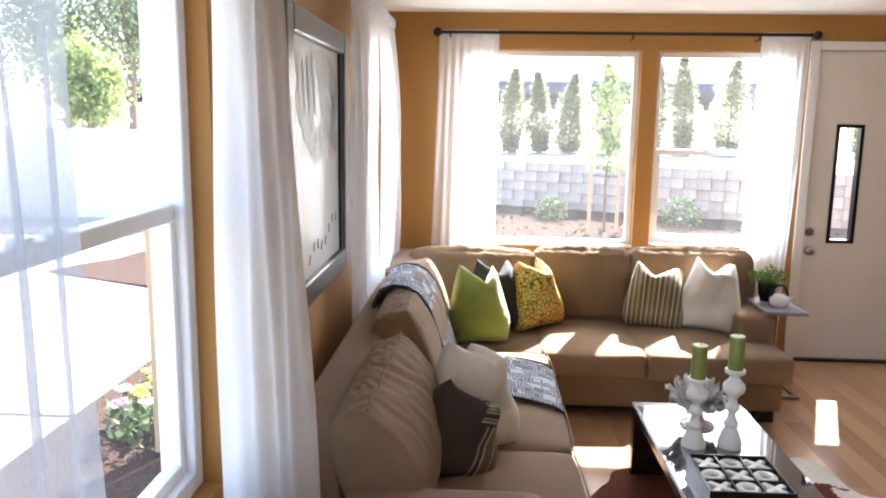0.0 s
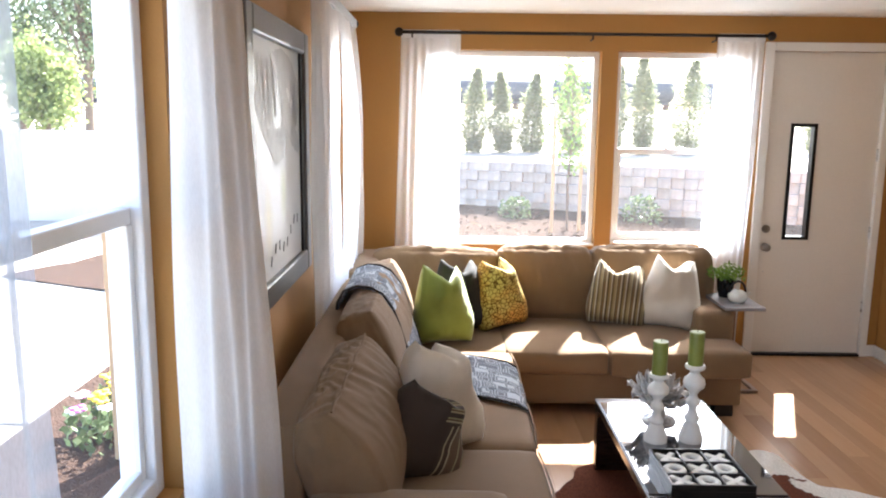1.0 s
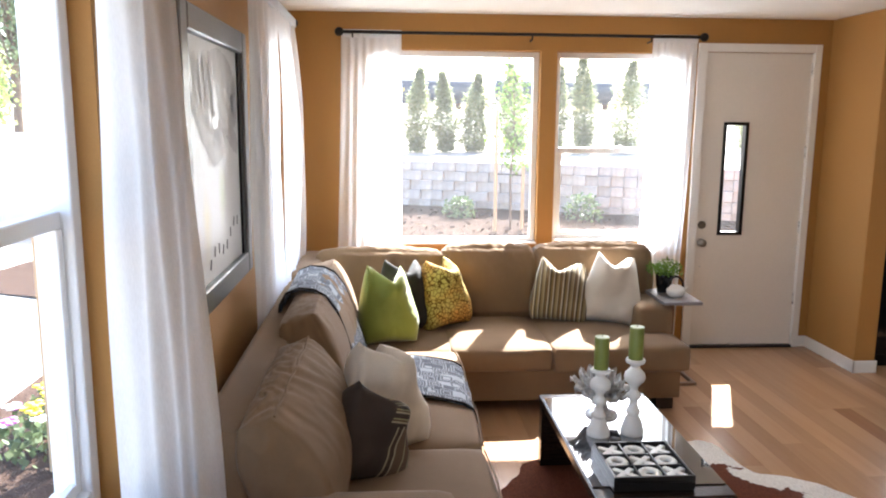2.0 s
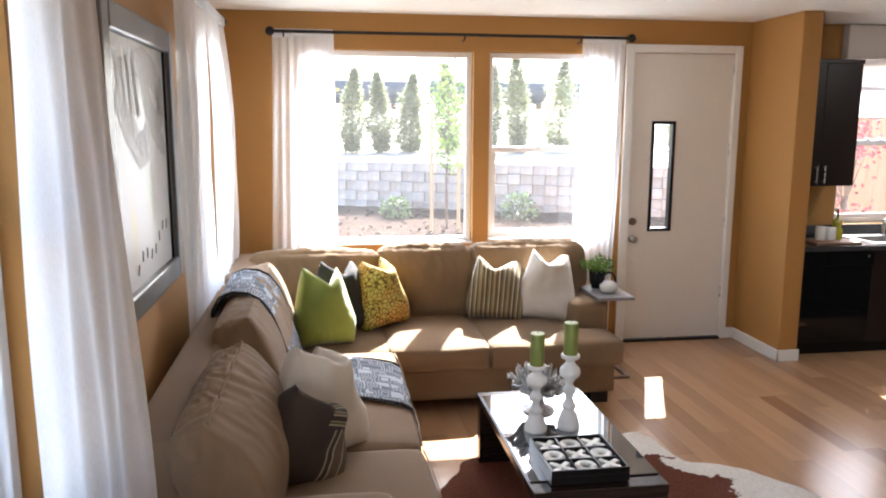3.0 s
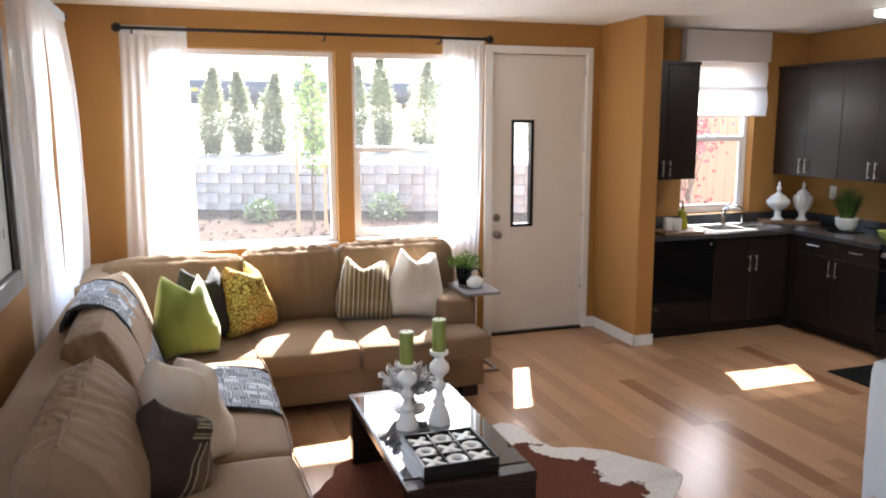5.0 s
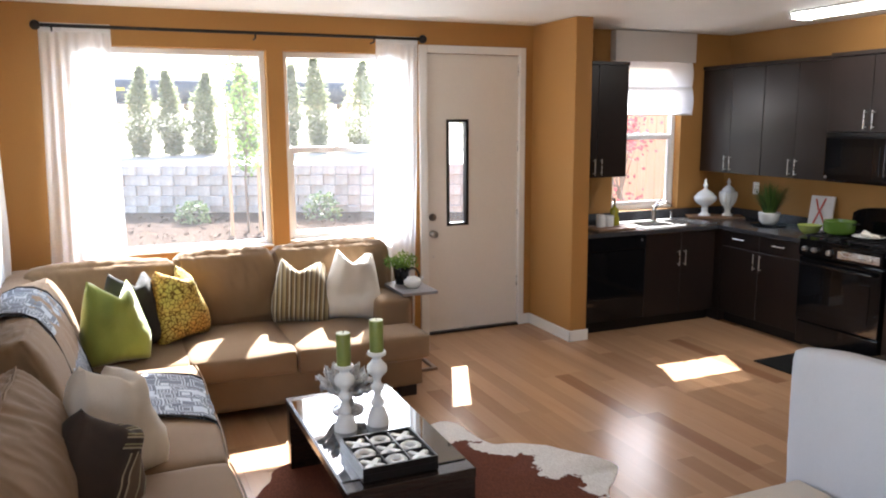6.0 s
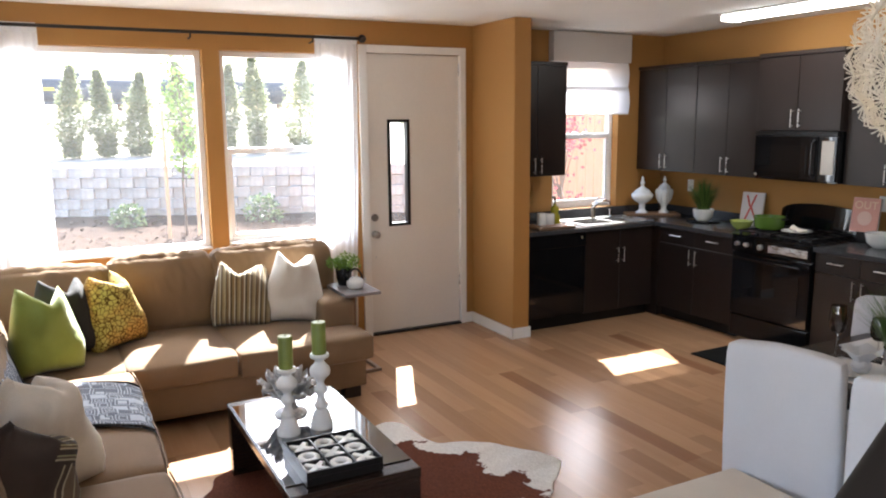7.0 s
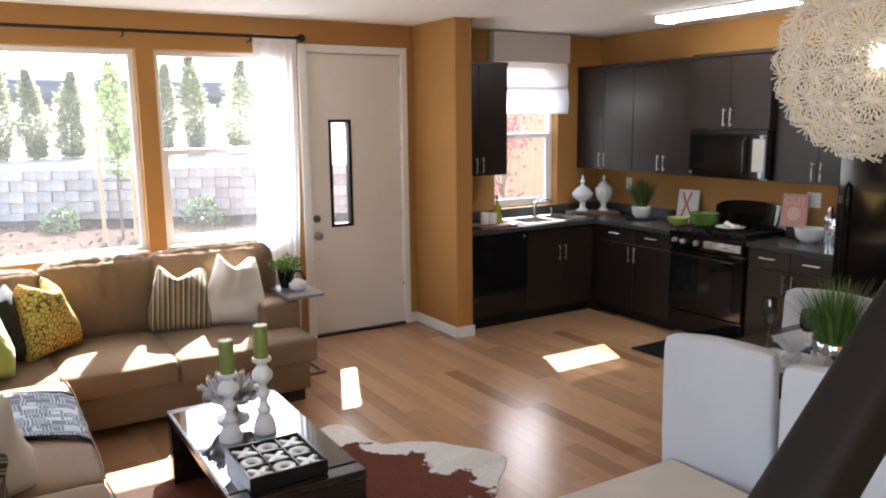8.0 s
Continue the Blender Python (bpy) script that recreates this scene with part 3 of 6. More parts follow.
for z, nm in ((1.05, "deadbolt"), (0.903, "knob")):
    kb = bmesh.new()
    lathe(kb, [(0.0, 0), (0.033, 0), (0.033, 0.006), (0.028, 0.012), (0.014, 0.016), (0.014, 0.032), (0.03, 0.04), (0.031, 0.055), (0.022, 0.066), (0, 0.068)]
          if nm == "knob" else [(0.0, 0), (0.033, 0), (0.033, 0.008), (0.029, 0.016), (0.012, 0.018), (0.010, 0.026), (0, 0.027)], seg=20)
    moved(kb, pose(2.557, YW + 0.012, z, 90, 0, 0))
    part(nm, kb, M_NICKEL, door, "satin nickel " + nm, True)
part("viewer", moved(L([(0, 0), (0.008, 0), (0.006, 0.006), (0, 0.006)], seg=10), pose(2.562, YW + 0.012, 0.70, 90, 0, 0)), M_STEEL, door)
for z in (2.32, 1.65, 1.03, 0.42):
    hb = B(3.384, 3.402, YW + 0.004, YW + 0.014, z - 0.05, z + 0.05, bevel=0.002)
    rod(hb, (3.393, YW + 0.004, z - 0.05), (3.393, YW + 0.004, z + 0.05), 0.006)
    part("hinge", hb, M_STEEL, door)
part("lock_tab", B(2.84, 2.90, YW - 0.004, YW + 0.012, 0.02, 0.035, bevel=0.003), M_STEEL, door)

# ---- outside ----
LINE_A, LINE_D = Vector((0.23, 14.0)), Vector((1, -0.45)).normalized()
LINE_N = Vector((0.45, 1)).normalized()


def yard(s, d):
    p = LINE_A + LINE_D * s + LINE_N * d
    return p.x, p.y


def rise(d):
    pts = [(-500, -0.13), (-5.5, -0.13), (-3, 0.02), (0.05, 0.33), (0.22, 1.10), (6, 1.25), (30, 2.0), (80, 3.1), (130, 3.2), (500, 3.6)]
    return float(np.interp(d, [a for a, _ in pts], [b for _, b in pts]))


def sand(name, col, var):
    return plain(name, col, 0.95, var=var, scale=0.8, grain=30, bump=0.6, depth=0.02)


M_SAND = sand("pale dry ground", (0.36, 0.32, 0.27), 0.12)
M_MULCH = plain("bark mulch", (0.058, 0.035, 0.025), 0.95, spec=0.1, var=0.35, scale=9, grain=60, bump=1.0, depth=0.03)
M_CONC = plain("concrete walk", (0.30, 0.29, 0.27), 0.9, var=0.08, scale=2, grain=80, bump=0.3)
M_BLOCK = plain("grey split block", (0.44, 0.41, 0.38), 0.95, var=0.22, scale=5, grain=45, bump=0.8, depth=0.01)
bn, bl_ = M_BLOCK.node_tree.nodes, M_BLOCK.node_tree.links
oi = bn.new("ShaderNodeObjectInfo")
bsock = bn["Principled BSDF"].inputs["Base Color"]
was = bsock.links[0].from_socket
bl_.new(mixed(bn, bl_, 1.0, was, ramp(bn, bl_, oi.outputs["Random"], (0.0, (0.86, 0.85, 0.84)), (0.5, (0.96, 0.95, 0.94)), (1.0, (1.08, 1.07, 1.06))), "MULTIPLY"), bsock)
M_FENCE = plain("cedar fence", (0.50, 0.27, 0.15), 0.8, var=0.2, scale=3, stretch=(10, 10, 0.6), grain=40, bump=0.3)
# board colour lightened in place of the glare that washes the fence out
M_FENCE_PALE = plain("fence paled by glare", (0.68, 0.63, 0.56), 0.85, var=0.06, scale=3, stretch=(8, 8, 0.6), grain=40, bump=0.3)
M_STAKE = plain("raw pine stake", (0.55, 0.38, 0.22), 0.8, var=0.12, stretch=(8, 8, 1))
M_BARK = plain("grey brown bark", (0.16, 0.12, 0.09), 0.9, var=0.3, scale=20, bump=0.6)
# cypress greens lightened to carry the window glare and haze
M_CYPRESS = leafy("haze-paled cypress green", (0.16, 0.19, 0.085), (0.40, 0.43, 0.23), 0.6)
M_SAPLING = leafy("spring green leaves", (0.09, 0.17, 0.03), (0.22, 0.33, 0.08), 0.4)
# garden leaves paled, haze mixed into their colour
M_GARDEN = leafy("haze-paled garden leaves", (0.15, 0.20, 0.06), (0.34, 0.40, 0.15), 0.4)
M_SHRUB = leafy("grey green shrub", (0.06, 0.10, 0.04), (0.20, 0.26, 0.12), 0.25)
# far tree greens paled likewise for haze
M_TREE = leafy("haze-paled tree green", (0.10, 0.14, 0.07), (0.25, 0.31, 0.16), 0.3)
M_RED = leafy("red plum leaves", (0.14, 0.02, 0.03), (0.42, 0.08, 0.10), 0.35)
M_TANK = plain("black tank steel", (0.045, 0.052, 0.065), 0.5, var=0.25, scale=0.4, grain=4)
M_RUST = plain("rusty bogie", (0.10, 0.05, 0.03), 0.8, var=0.3)
M_MARK = plain("yellow marking", (0.70, 0.45, 0.05), 0.6)

gb = bmesh.new()
ss = [-500, -200, -80, -40, -20, -12, -8, -4, -2, 0, 2, 4, 6, 8, 12, 20, 40, 80, 200, 500]
ds = [-500, -200, -80, -40, -20, -12, -8, -5.5, -4, -3, -2, -1, 0.05, 0.22, 1, 3, 6, 12, 20, 30, 50, 80, 130, 250, 500]
rows_g = [[gb.verts.new((*yard(s, d), rise(d) + (0.03 * noise.noise(Vector((s * 0.6, d * 0.6, 0))) if d > 1 else 0))) for s in ss] for d in ds]
for a, b in zip(rows_g, rows_g[1:]):
    for i in range(len(ss) - 1):
        gb.faces.new((a[i], a[i + 1], b[i + 1], b[i]))
tagged(solid("ground", gb, M_SAND, True), "pale dry sloping ground", "ground", kind=S)


def patch(name, s0, s1, d0, d1, mat, label, lift, n=24):
    bm = bmesh.new()
    g = [[bm.verts.new((*yard(s0 + (s1 - s0) * i / n, d0 + (d1 - d0) * j / n), rise(d0 + (d1 - d0) * j / n) + lift
                        + (0.025 * noise.noise(Vector((i * 0.9, j * 0.9, 3))) if lift > 0.012 else 0))) for i in range(n + 1)] for j in range(n + 1)]
    for a, b in zip(g, g[1:]):
        for i in range(n):
            bm.faces.new((a[i], a[i + 1], b[i + 1], b[i]))
    return tagged(solid(name, bm, mat, True), label, name.split("_")[0], kind=S)


patch("mulch_bed", -3.4, 7.5, -6.6, 0.03, M_MULCH, "brown bark mulch bed before the block wall", 0.035)

# loose chips on the mulch
cb = bmesh.new()
for _ in range(2600):
    s, d = random.uniform(-3.2, 7.0), random.uniform(-5.5, -0.05)
    x, y = yard(s, d)
    a, k = random.uniform(0, 3.14), random.uniform(0.02, 0.05)
    m = pose(x, y, rise(d) + 0.055, random.uniform(-40, 40), random.uniform(-40, 40), math.degrees(a))
    vs = [cb.verts.new(m @ Vector(c)) for c in ((-k, -k * 0.4, 0), (k, -k * 0.4, 0), (k * 0.8, k * 0.4, 0.008), (-k * 0.9, k * 0.35, 0.006))]
    cb.faces.new(vs)
M_CHIP = leafy("bark chips", (0.035, 0.021, 0.015), (0.13, 0.085, 0.065), 0.0)
M_CHIP.node_tree.nodes["Principled BSDF"].inputs["Roughness"].default_value = 0.95
M_CHIP.node_tree.nodes["Principled BSDF"].inputs["Specular IOR Level"].default_value = 0.08
tagged(solid("bark_chips", cb, M_CHIP), "scattered bark chips on the mulch", "mulch", kind="stuff")

# retaining wall, block by block
rw = thing("retaining_wall", "grey split-face concrete block retaining wall", "retaining wall", at=(*yard(0, 0), rise(0)))
bw, bh = 0.212, 0.172
block_me = []
for k in range(4):
    bm = bmesh.new()
    box(bm, -bw / 2 + 0.001, bw / 2 - 0.001, -0.13, 0.13, 0.001, bh - 0.001, bevel=0.009, seg=1)
    for v in bm.verts:
        if v.co.y < 0:
            v.co.y += 0.012 * noise.noise(v.co * 9 + Vector((k * 7, 0, 0)))
    finish(bm, False)
    me = bpy.data.meshes.new("block")
    bm.to_mesh(me)
    bm.free()
    me.materials.append(M_BLOCK)
    block_me.append(me)
yaw_w = math.degrees(math.atan2(LINE_D.y, LINE_D.x))
for r in range(5):
    for i in range(-20, 38):
        s = i * bw
        x, y = yard(s, 0.13 + 0.02 * r + (0.06 if (i + r) % 2 else 0.0))
        o = new("block", block_me[random.randrange(4)])
        o.parent = rw
        o.matrix_parent_inverse = rw.matrix_basis.inverted()
        o.matrix_basis = pose(x, y, rise(0) - 0.03 + r * bh, 0, 0, yaw_w + random.uniform(-1, 1))


def leaf_quad(bm, p, size, tilt=1.0, long=1.0):
    q = Euler((random.uniform(-tilt, tilt) * 1.6, random.uniform(-tilt, tilt) * 1.6, random.uniform(0, 6.28))).to_matrix()
    a, b = q @ Vector((size * 0.5, 0, 0)), q @ Vector((0, size * long, 0))
    bm.faces.new([bm.verts.new(p + c) for c in (-a * 0.2, a * 0.9 + b * 0.45, b, -a * 0.9 + b * 0.5)])


def cypress(x, y, z, h, r, n=6000):
    r *= 1.95
    t = thing("cypress", "slim green columnar cypress above the block wall", "cypress tree", "cypresses along the slope", at=(x, y, z))
    part("trunk", rod(bmesh.new(), (x, y, z - 0.15), (x + 0.02, y, z + h * 0.8), 0.025, 0.004, 7), M_BARK, t)
    bm = bmesh.new()
    for _ in range(n):
        k = random.random() ** 1.25
        prof = 0.52 + 1.25 * k if k < 0.36 else 0.02 + 0.95 * (1 - ((k - 0.36) / 0.64) ** 1.35)
        lump = 1 + 0.45 * noise.noise(Vector((x * 3, k * 5, y)))
        a = random.uniform(0, 6.283)
        rr = r * prof * lump * (random.random() ** 0.4) * (1 + 0.3 * noise.noise(Vector((math.cos(a) * 2, math.sin(a) * 2, k * 6 + x))))
        lean = 0.10 * math.sin(x * 4.0) * k * k
        rr *= 0.82 + 0.36 * noise.noise(Vector((x * 5, a * 1.3, k * 14)))
        p = Vector((x + lean + rr * math.cos(a), y + rr * math.sin(a), z + 0.06 + k * h * 0.97 + 0.05 * random.random()))
        leaf_quad(bm, p, 0.036, 0.42, 2.9)
    part("crown", bm, M_CYPRESS, t)


for x, h, r in ((-0.15, 1.65, 0.20), (0.58, 1.80, 0.22), (1.22, 1.72, 0.20), (1.84, 1.68, 0.24), (2.72, 1.9, 0.22), (3.62, 1.9, 0.19), (4.28, 2.25, 0.22),
                (5.24, 2.0, 0.28), (8.1, 1.7, 0.25)):
    y = 17.0 if x < 3 else 16.6
    d = (Vector((x, y)) - LINE_A).dot(LINE_N)
    cypress(x * y / 17.0, y, rise(d) - 0.03, h * y / 17.0, r)

# staked sapling
sap = thing("sapling", "young staked tree with light green leaves", "young tree", at=(1.80, 11.8, 0.2))
tb = bmesh.new()
trunk = [Vector((1.86, 11.8, 0.1)), Vector((1.84, 11.8, 1.0)), Vector((1.90, 11.82, 1.7)), Vector((1.86, 11.8, 2.4)), Vector((1.90, 11.8, 2.75))]
for i, (a, b) in enumerate(zip(trunk, trunk[1:])):
    rod(tb, a, b, 0.022 - i * 0.004, 0.018 - i * 0.004, 7)
part("trunk", tb, M_BARK, sap, smooth=True)
lb, bb = bmesh.new(), bmesh.new()
for i in range(34):
    k = i / 33
    z = 1.15 + 1.55 * k
    a = i * 2.4
    rr = 0.14 + 0.26 * math.sin(math.pi * min(1, 0.12 + k * 0.8)) * random.uniform(0.5, 1)
    root = Vector((1.87, 11.8, z - 0.1))
    tip = Vector((1.87 + rr * math.cos(a), 11.8 + rr * math.sin(a), z + 0.12))
    rod(bb, root, tip, 0.006, 0.002, 5)
    for _ in range(18):
        q = random.uniform(0.3, 1.15)
        p = root.lerp(tip, q) + Vector((random.gauss(0, 0.05), random.gauss(0, 0.05), random.gauss(0, 0.06)))
        leaf_quad(lb, p, 0.055, 1.0, 1.3)
part("branches", bb, M_BARK, sap)
part("crown", lb, M_SAPLING, sap)
for sx in (1.60, 2.02):
    part("stake", rod(bmesh.new(), (sx, 11.7, 0.05), (sx, 11.7, 2.05 if sx < 1.8 else 1.3), 0.028, 0.026, 8), M_STAKE, sap, "pine stake")
part("tie", rod(bmesh.new(), (1.60, 11.7, 1.08), (2.02, 11.7, 1.06), 0.008, seg=6), M_IRON, sap)
part("tie", rod(bmesh.new(), (1.60, 11.7, 1.92), (1.87, 11.8, 1.92), 0.008, seg=6), M_IRON, sap)


def shrub(x, y, z, r, h, mat, n, label, size=0.05):
    t = thing("shrub", label, "shrub", at=(x, y, z))
    st, lv = bmesh.new(), bmesh.new()
    for i in range(14):
        a = i * 2.4
        e = Vector((x + r * 0.8 * math.cos(a) * random.random(), y + r * 0.8 * math.sin(a) * random.random(), z + h * random.uniform(0.5, 0.9)))
        rod(st, (x, y, z - 0.03), e, 0.008, 0.003, 5)
    for _ in range(n):
        a, k, u = random.uniform(0, 6.283), random.random() ** 0.5, random.random()
        rr = r * k * (0.6 + 0.7 * noise.noise(Vector((math.cos(a) * 1.5, math.sin(a) * 1.5, x))) + 0.3) * math.sqrt(max(0.05, 1 - (u * 0.85) ** 2))
        leaf_quad(lv, Vector((x + rr * math.cos(a), y + rr * math.sin(a), z + 0.04 + u * h)), size, 1.0, 1.3)
    part("stems", st, M_BARK, t)
    part("leaves", lv, mat, t)
    return t


shrub(1.16, 12.9, 0.20, 0.34, 0.36, M_SHRUB, 500, "low grey-green shrub in the mulch")
shrub(3.10, 12.2, 0.22, 0.38, 0.46, M_SHRUB, 420, "loose grey-green shrub in the mulch")


def tank_car(x, y, z):
    t = thing("tank_car", "long black railway tank car", "tank car", "tank cars", at=(x, y, z))
    tank = L([(0.0, -0.25), (0.9, -0.2), (1.35, 0.05), (1.5, 0.5), (1.5, 14.5), (1.35, 14.95), (0.9, 15.2), (0.0, 15.25)], seg=32)
    part("tank", moved(tank, pose(x - 7.5, y, z + 2.5, 0, 90, 0)), M_TANK, t, smooth=True)
    part("dome", L([(0.75, 0), (0.75, 0.55), (0.4, 0.7), (0.4, 1.0), (0.0, 1.0)], (x, y, z + 3.9), 20), M_TANK, t, smooth=True)
    part("sill", B(x - 8.2, x + 8.2, y - 0.5, y + 0.5, z + 0.75, z + 1.05), M_TANK, t)
    for wx in (-6.6, -4.8, 4.8, 6.6):
        part("wheel", moved(L([(0, 0), (0.46, 0), (0.46, 0.14), (0, 0.14)], seg=20), pose(x + wx, y - 0.75, z + 0.46, 90, 0, 0)), M_RUST, t)
    for k in (-3.2, 2.6):
        part("marking", B(x + k, x + k + 1.1, y - 1.53, y - 1.50, z + 2.3, z + 2.65), M_MARK, t, "yellow marking panel")
    part("platform_rail", pipe(bmesh.new(), [(x - 1.6, y - 1.2, z + 4.0), (x - 1.6, y - 1.2, z + 4.9), (x + 1.6, y - 1.2, z + 4.9), (x + 1.6, y - 1.2, z + 4.0)], 0.04, 6), M_TANK, t)


for i in range(-3, 6):
    x = 4 + i * 17.2
    tank_car(x, 100.0, rise((Vector((x, 100.0)) - LINE_A).dot(LINE_N)))

# kitchen side: cedar fence and red-leaved tree
fk = thing("fence", "orange-brown cedar board fence", "fence", at=(6.5, 8.6, 0))
for i in range(34):
    x = 4.55 + i * 0.145
    part("board", B(x + 0.004, x + 0.141, 8.6, 8.62, 0.0, 2.05 + random.uniform(-0.01, 0.01), bevel=0.003, seg=1), M_FENCE, fk)
for z in (0.5, 1.7, 2.06):
    part("fence_rail", B(4.55, 9.48, 8.625, 8.665, z, z + 0.09), M_FENCE, fk)
rt = thing("plum_tree", "small red-leaved tree before the cedar fence", "tree", at=(5.55, 7.6, 0))
tb, lb = bmesh.new(), bmesh.new()
rod(tb, (5.55, 7.6, -0.15), (5.6, 7.6, 1.2), 0.035, 0.02, 7)
for i in range(17):
    a = i * 2.4
    e = Vector((5.42 + 0.38 * math.cos(a) * random.random(), 7.6 + 0.35 * math.sin(a), 0.9 + random.random() * 1.2))
    rod(tb, (5.58, 7.6, 0.8 + 0.02 * i), e, 0.010, 0.003, 5)
    for _ in range(42):
        leaf_quad(lb, e + Vector((random.gauss(0, 0.13), random.gauss(0, 0.1), random.gauss(0, 0.15))), 0.045, 1.0, 1.4)
part("trunk", tb, M_BARK, rt)
part("crown", lb, M_RED, rt)

# beside the house: walk, fence, flowers, post, trees
wk = bmesh.new()
box(wk, -5.6, -2.75, 4.8, 9.5, -0.14, -0.115)
tagged(solid("path", wk, M_CONC), "sunlit pale concrete walk beside the house", "path", kind=S)
bed = bmesh.new()
box(bed, -2.74, -1.0, -1.0, 6.0, -0.14, -0.105)
tagged(solid("flower_bed", bed, M_MULCH), "mulch bed beside the house", "bed", kind=S)
post = thing("garden_post", "raw wooden post standing in the side bed", "post", at=(-1.91, 4.3, -0.12))
part("shaft", B(-1.96, -1.865, 4.255, 4.345, -0.16, 1.27, bevel=0.006), M_STAKE, post)
part("cap", B(-1.97, -1.855, 4.245, 4.355, 1.27, 1.295, bevel=0.006), M_STAKE, post)
M_PETALS = [plain("yellow petals", (0.85, 0.60, 0.03), 0.6), plain("violet petals", (0.45, 0.08, 0.42), 0.6), plain("white petals", (0.8, 0.8, 0.78), 0.6)]
fl = thing("flower_clump", "clump of yellow, violet and white bedding flowers", "flowers", at=(-2.12, 4.72, -0.1))
lb = bmesh.new()
for _ in range(520):
    a, k = random.uniform(0, 6.28), random.random() ** 0.5
    leaf_quad(lb, Vector((-2.12 + 0.26 * k * math.cos(a), 4.72 + 0.50 * k * math.sin(a), -0.08 + random.random() * 0.20)), 0.05, 1.0, 1.2)
part("leaves", lb, M_SHRUB, fl)
for i in range(26):
    a, k = random.uniform(0, 6.28), random.random() ** 0.5
    p = Vector((-2.12 + 0.25 * k * math.cos(a), 4.72 + 0.48 * k * math.sin(a), 0.10 + random.random() * 0.07))
    bm = bmesh.new()
    for j in range(5):
        q = Vector((0.03 * math.cos(j * 1.2566), 0.03 * math.sin(j * 1.2566), 0.01 * (j % 2)))
        bmesh.ops.create_uvsphere(bm, u_segments=6, v_segments=4, radius=0.026, matrix=Matrix.Translation(p + q) @ Matrix.Diagonal((1, 1, 0.4, 1)))
    part("bloom", bm, M_PETALS[i % 3 if i % 5 else 0], fl)
fl2 = thing("fence", "pale board fence beyond the walk", "fence", at=(-6, 13, 0))
for i in range(58):
    x = -13.0 + i * 0.16
    y = 13.8 + 0.25 * (x + 8) * -0.3
    part("board", B(x + 0.002, x + 0.158, y, y + 0.025, -0.13, 1.62), M_FENCE_PALE, fl2)


def broad_tree(x, y, z, h, r, n, label, mat):
    t = thing("tree", label, "tree", "trees beside the house", at=(x, y, z))
    tb, lb = bmesh.new(), bmesh.new()
    rod(tb, (x, y, z - 0.2), (x + 0.1, y, z + h * 0.45), 0.16, 0.09, 9)
    for i in range(26):
        a = i * 2.4
        k = random.uniform(0.25, 1.0)
        e = Vector((x + r * k * math.cos(a), y + r * k * math.sin(a), z + h * random.uniform(0.35, 0.95) * (1.08 - 0.35 * k)))
        rod(tb, (x + 0.06, y, z + h * random.uniform(0.2, 0.45)), e, 0.05, 0.012, 6)
        for _ in range(n // 26):
            leaf_quad(lb, e + Vector((random.gauss(0, r * 0.2), random.gauss(0, r * 0.2), random.gauss(0, h * 0.09))), 0.11, 1.0, 1.3)
    part("trunk", tb, M_BARK, t, smooth=True)
    part("crown", lb, mat, t)


broad_tree(-10.1, 19.5, 0.9, 3.1, 0.75, 5000, "leafy bright green garden tree", M_GARDEN)
broad_tree(-11.5, 25.0, 0.9, 8.3, 1.8, 9000, "tall dark green garden tree", M_TREE)
broad_tree(-14.2, 26.0, 0.8, 8.5, 2.2, 9000, "tall dark green garden tree", M_TREE)

# ---- sofa corner ----


def block(name, x0, x1, y0, y1, z0, z1, radius, puff, parent, mat=None, turn=(0, 0, 0), seed=0.0, wrinkle=0.003, label="", cuts=11, taper=None):
    bm = puffy(x1 - x0, y1 - y0, z1 - z0, radius, puff, cuts, wrinkle, seed, taper)
    moved(bm, pose((x0 + x1) / 2, (y0 + y1) / 2, (z0 + z1) / 2, *turn))
    return part(name, bm, mat or M_SOFA, parent, label, True)


sofa = thing("sectional_sofa", "taupe microfibre L-shaped sectional sofa in the corner", "sofa", at=(0.2, 4.8, 0))
block("base", -0.69, 0.35, 2.28, 6.0, 0.075, 0.30, 0.02, 0.0, sofa)
block("base", 0.35, 1.90, 4.76, 6.0, 0.075, 0.30, 0.02, 0.0, sofa)
block("back_frame", -0.70, -0.50, 2.50, 5.05, 0.28, 0.855, 0.045, 0.008, sofa)
block("back_frame", -0.70, -0.50, 5.055, 6.02, 0.28, 0.88, 0.045, 0.008, sofa)
block("back_frame", -0.475, 1.93, 5.80, 6.02, 0.28, 0.78, 0.045, 0.008, sofa)
block("armrest", -0.49, 0.20, 2.26, 2.53, 0.28, 0.62, 0.04, 0.01, sofa)
block("armrest", 1.70, 1.955, 5.09, 6.0, 0.28, 0.62, 0.04, 0.01, sofa)
for i, (a, b) in enumerate(((2.54, 3.262), (3.268, 4.0), (4.006, 4.735))):
    block("seat_cushion", -0.58, 0.395, a, b, 0.285, 0.442, 0.03, 0.022, sofa, seed=i)
block("seat_cushion", -0.58, 0.37, 4.742, 5.62, 0.285, 0.440, 0.03, 0.02, sofa, seed=7)
block("seat_cushion", 0.376, 1.028, 4.715, 5.62, 0.285, 0.447, 0.03, 0.026, sofa, seed=4)
bm = puffy(0.66, 0.905, 0.18, 0.03, 0.024, 11, 0.003, 5)
moved(bm, pose(1.366, 5.167, 0.359))
nose = puffy(0.62, 0.36, 0.178, 0.03, 0.012, 9, 0.003, 6)
moved(nose, pose(1.635, 4.895, 0.358))
tmp = bpy.data.meshes.new("nose")
nose.to_mesh(tmp)
nose.free()
bm.from_mesh(tmp)
bpy.data.meshes.remove(tmp)
part("seat_cushion", bm, M_SOFA, sofa, smooth=True)
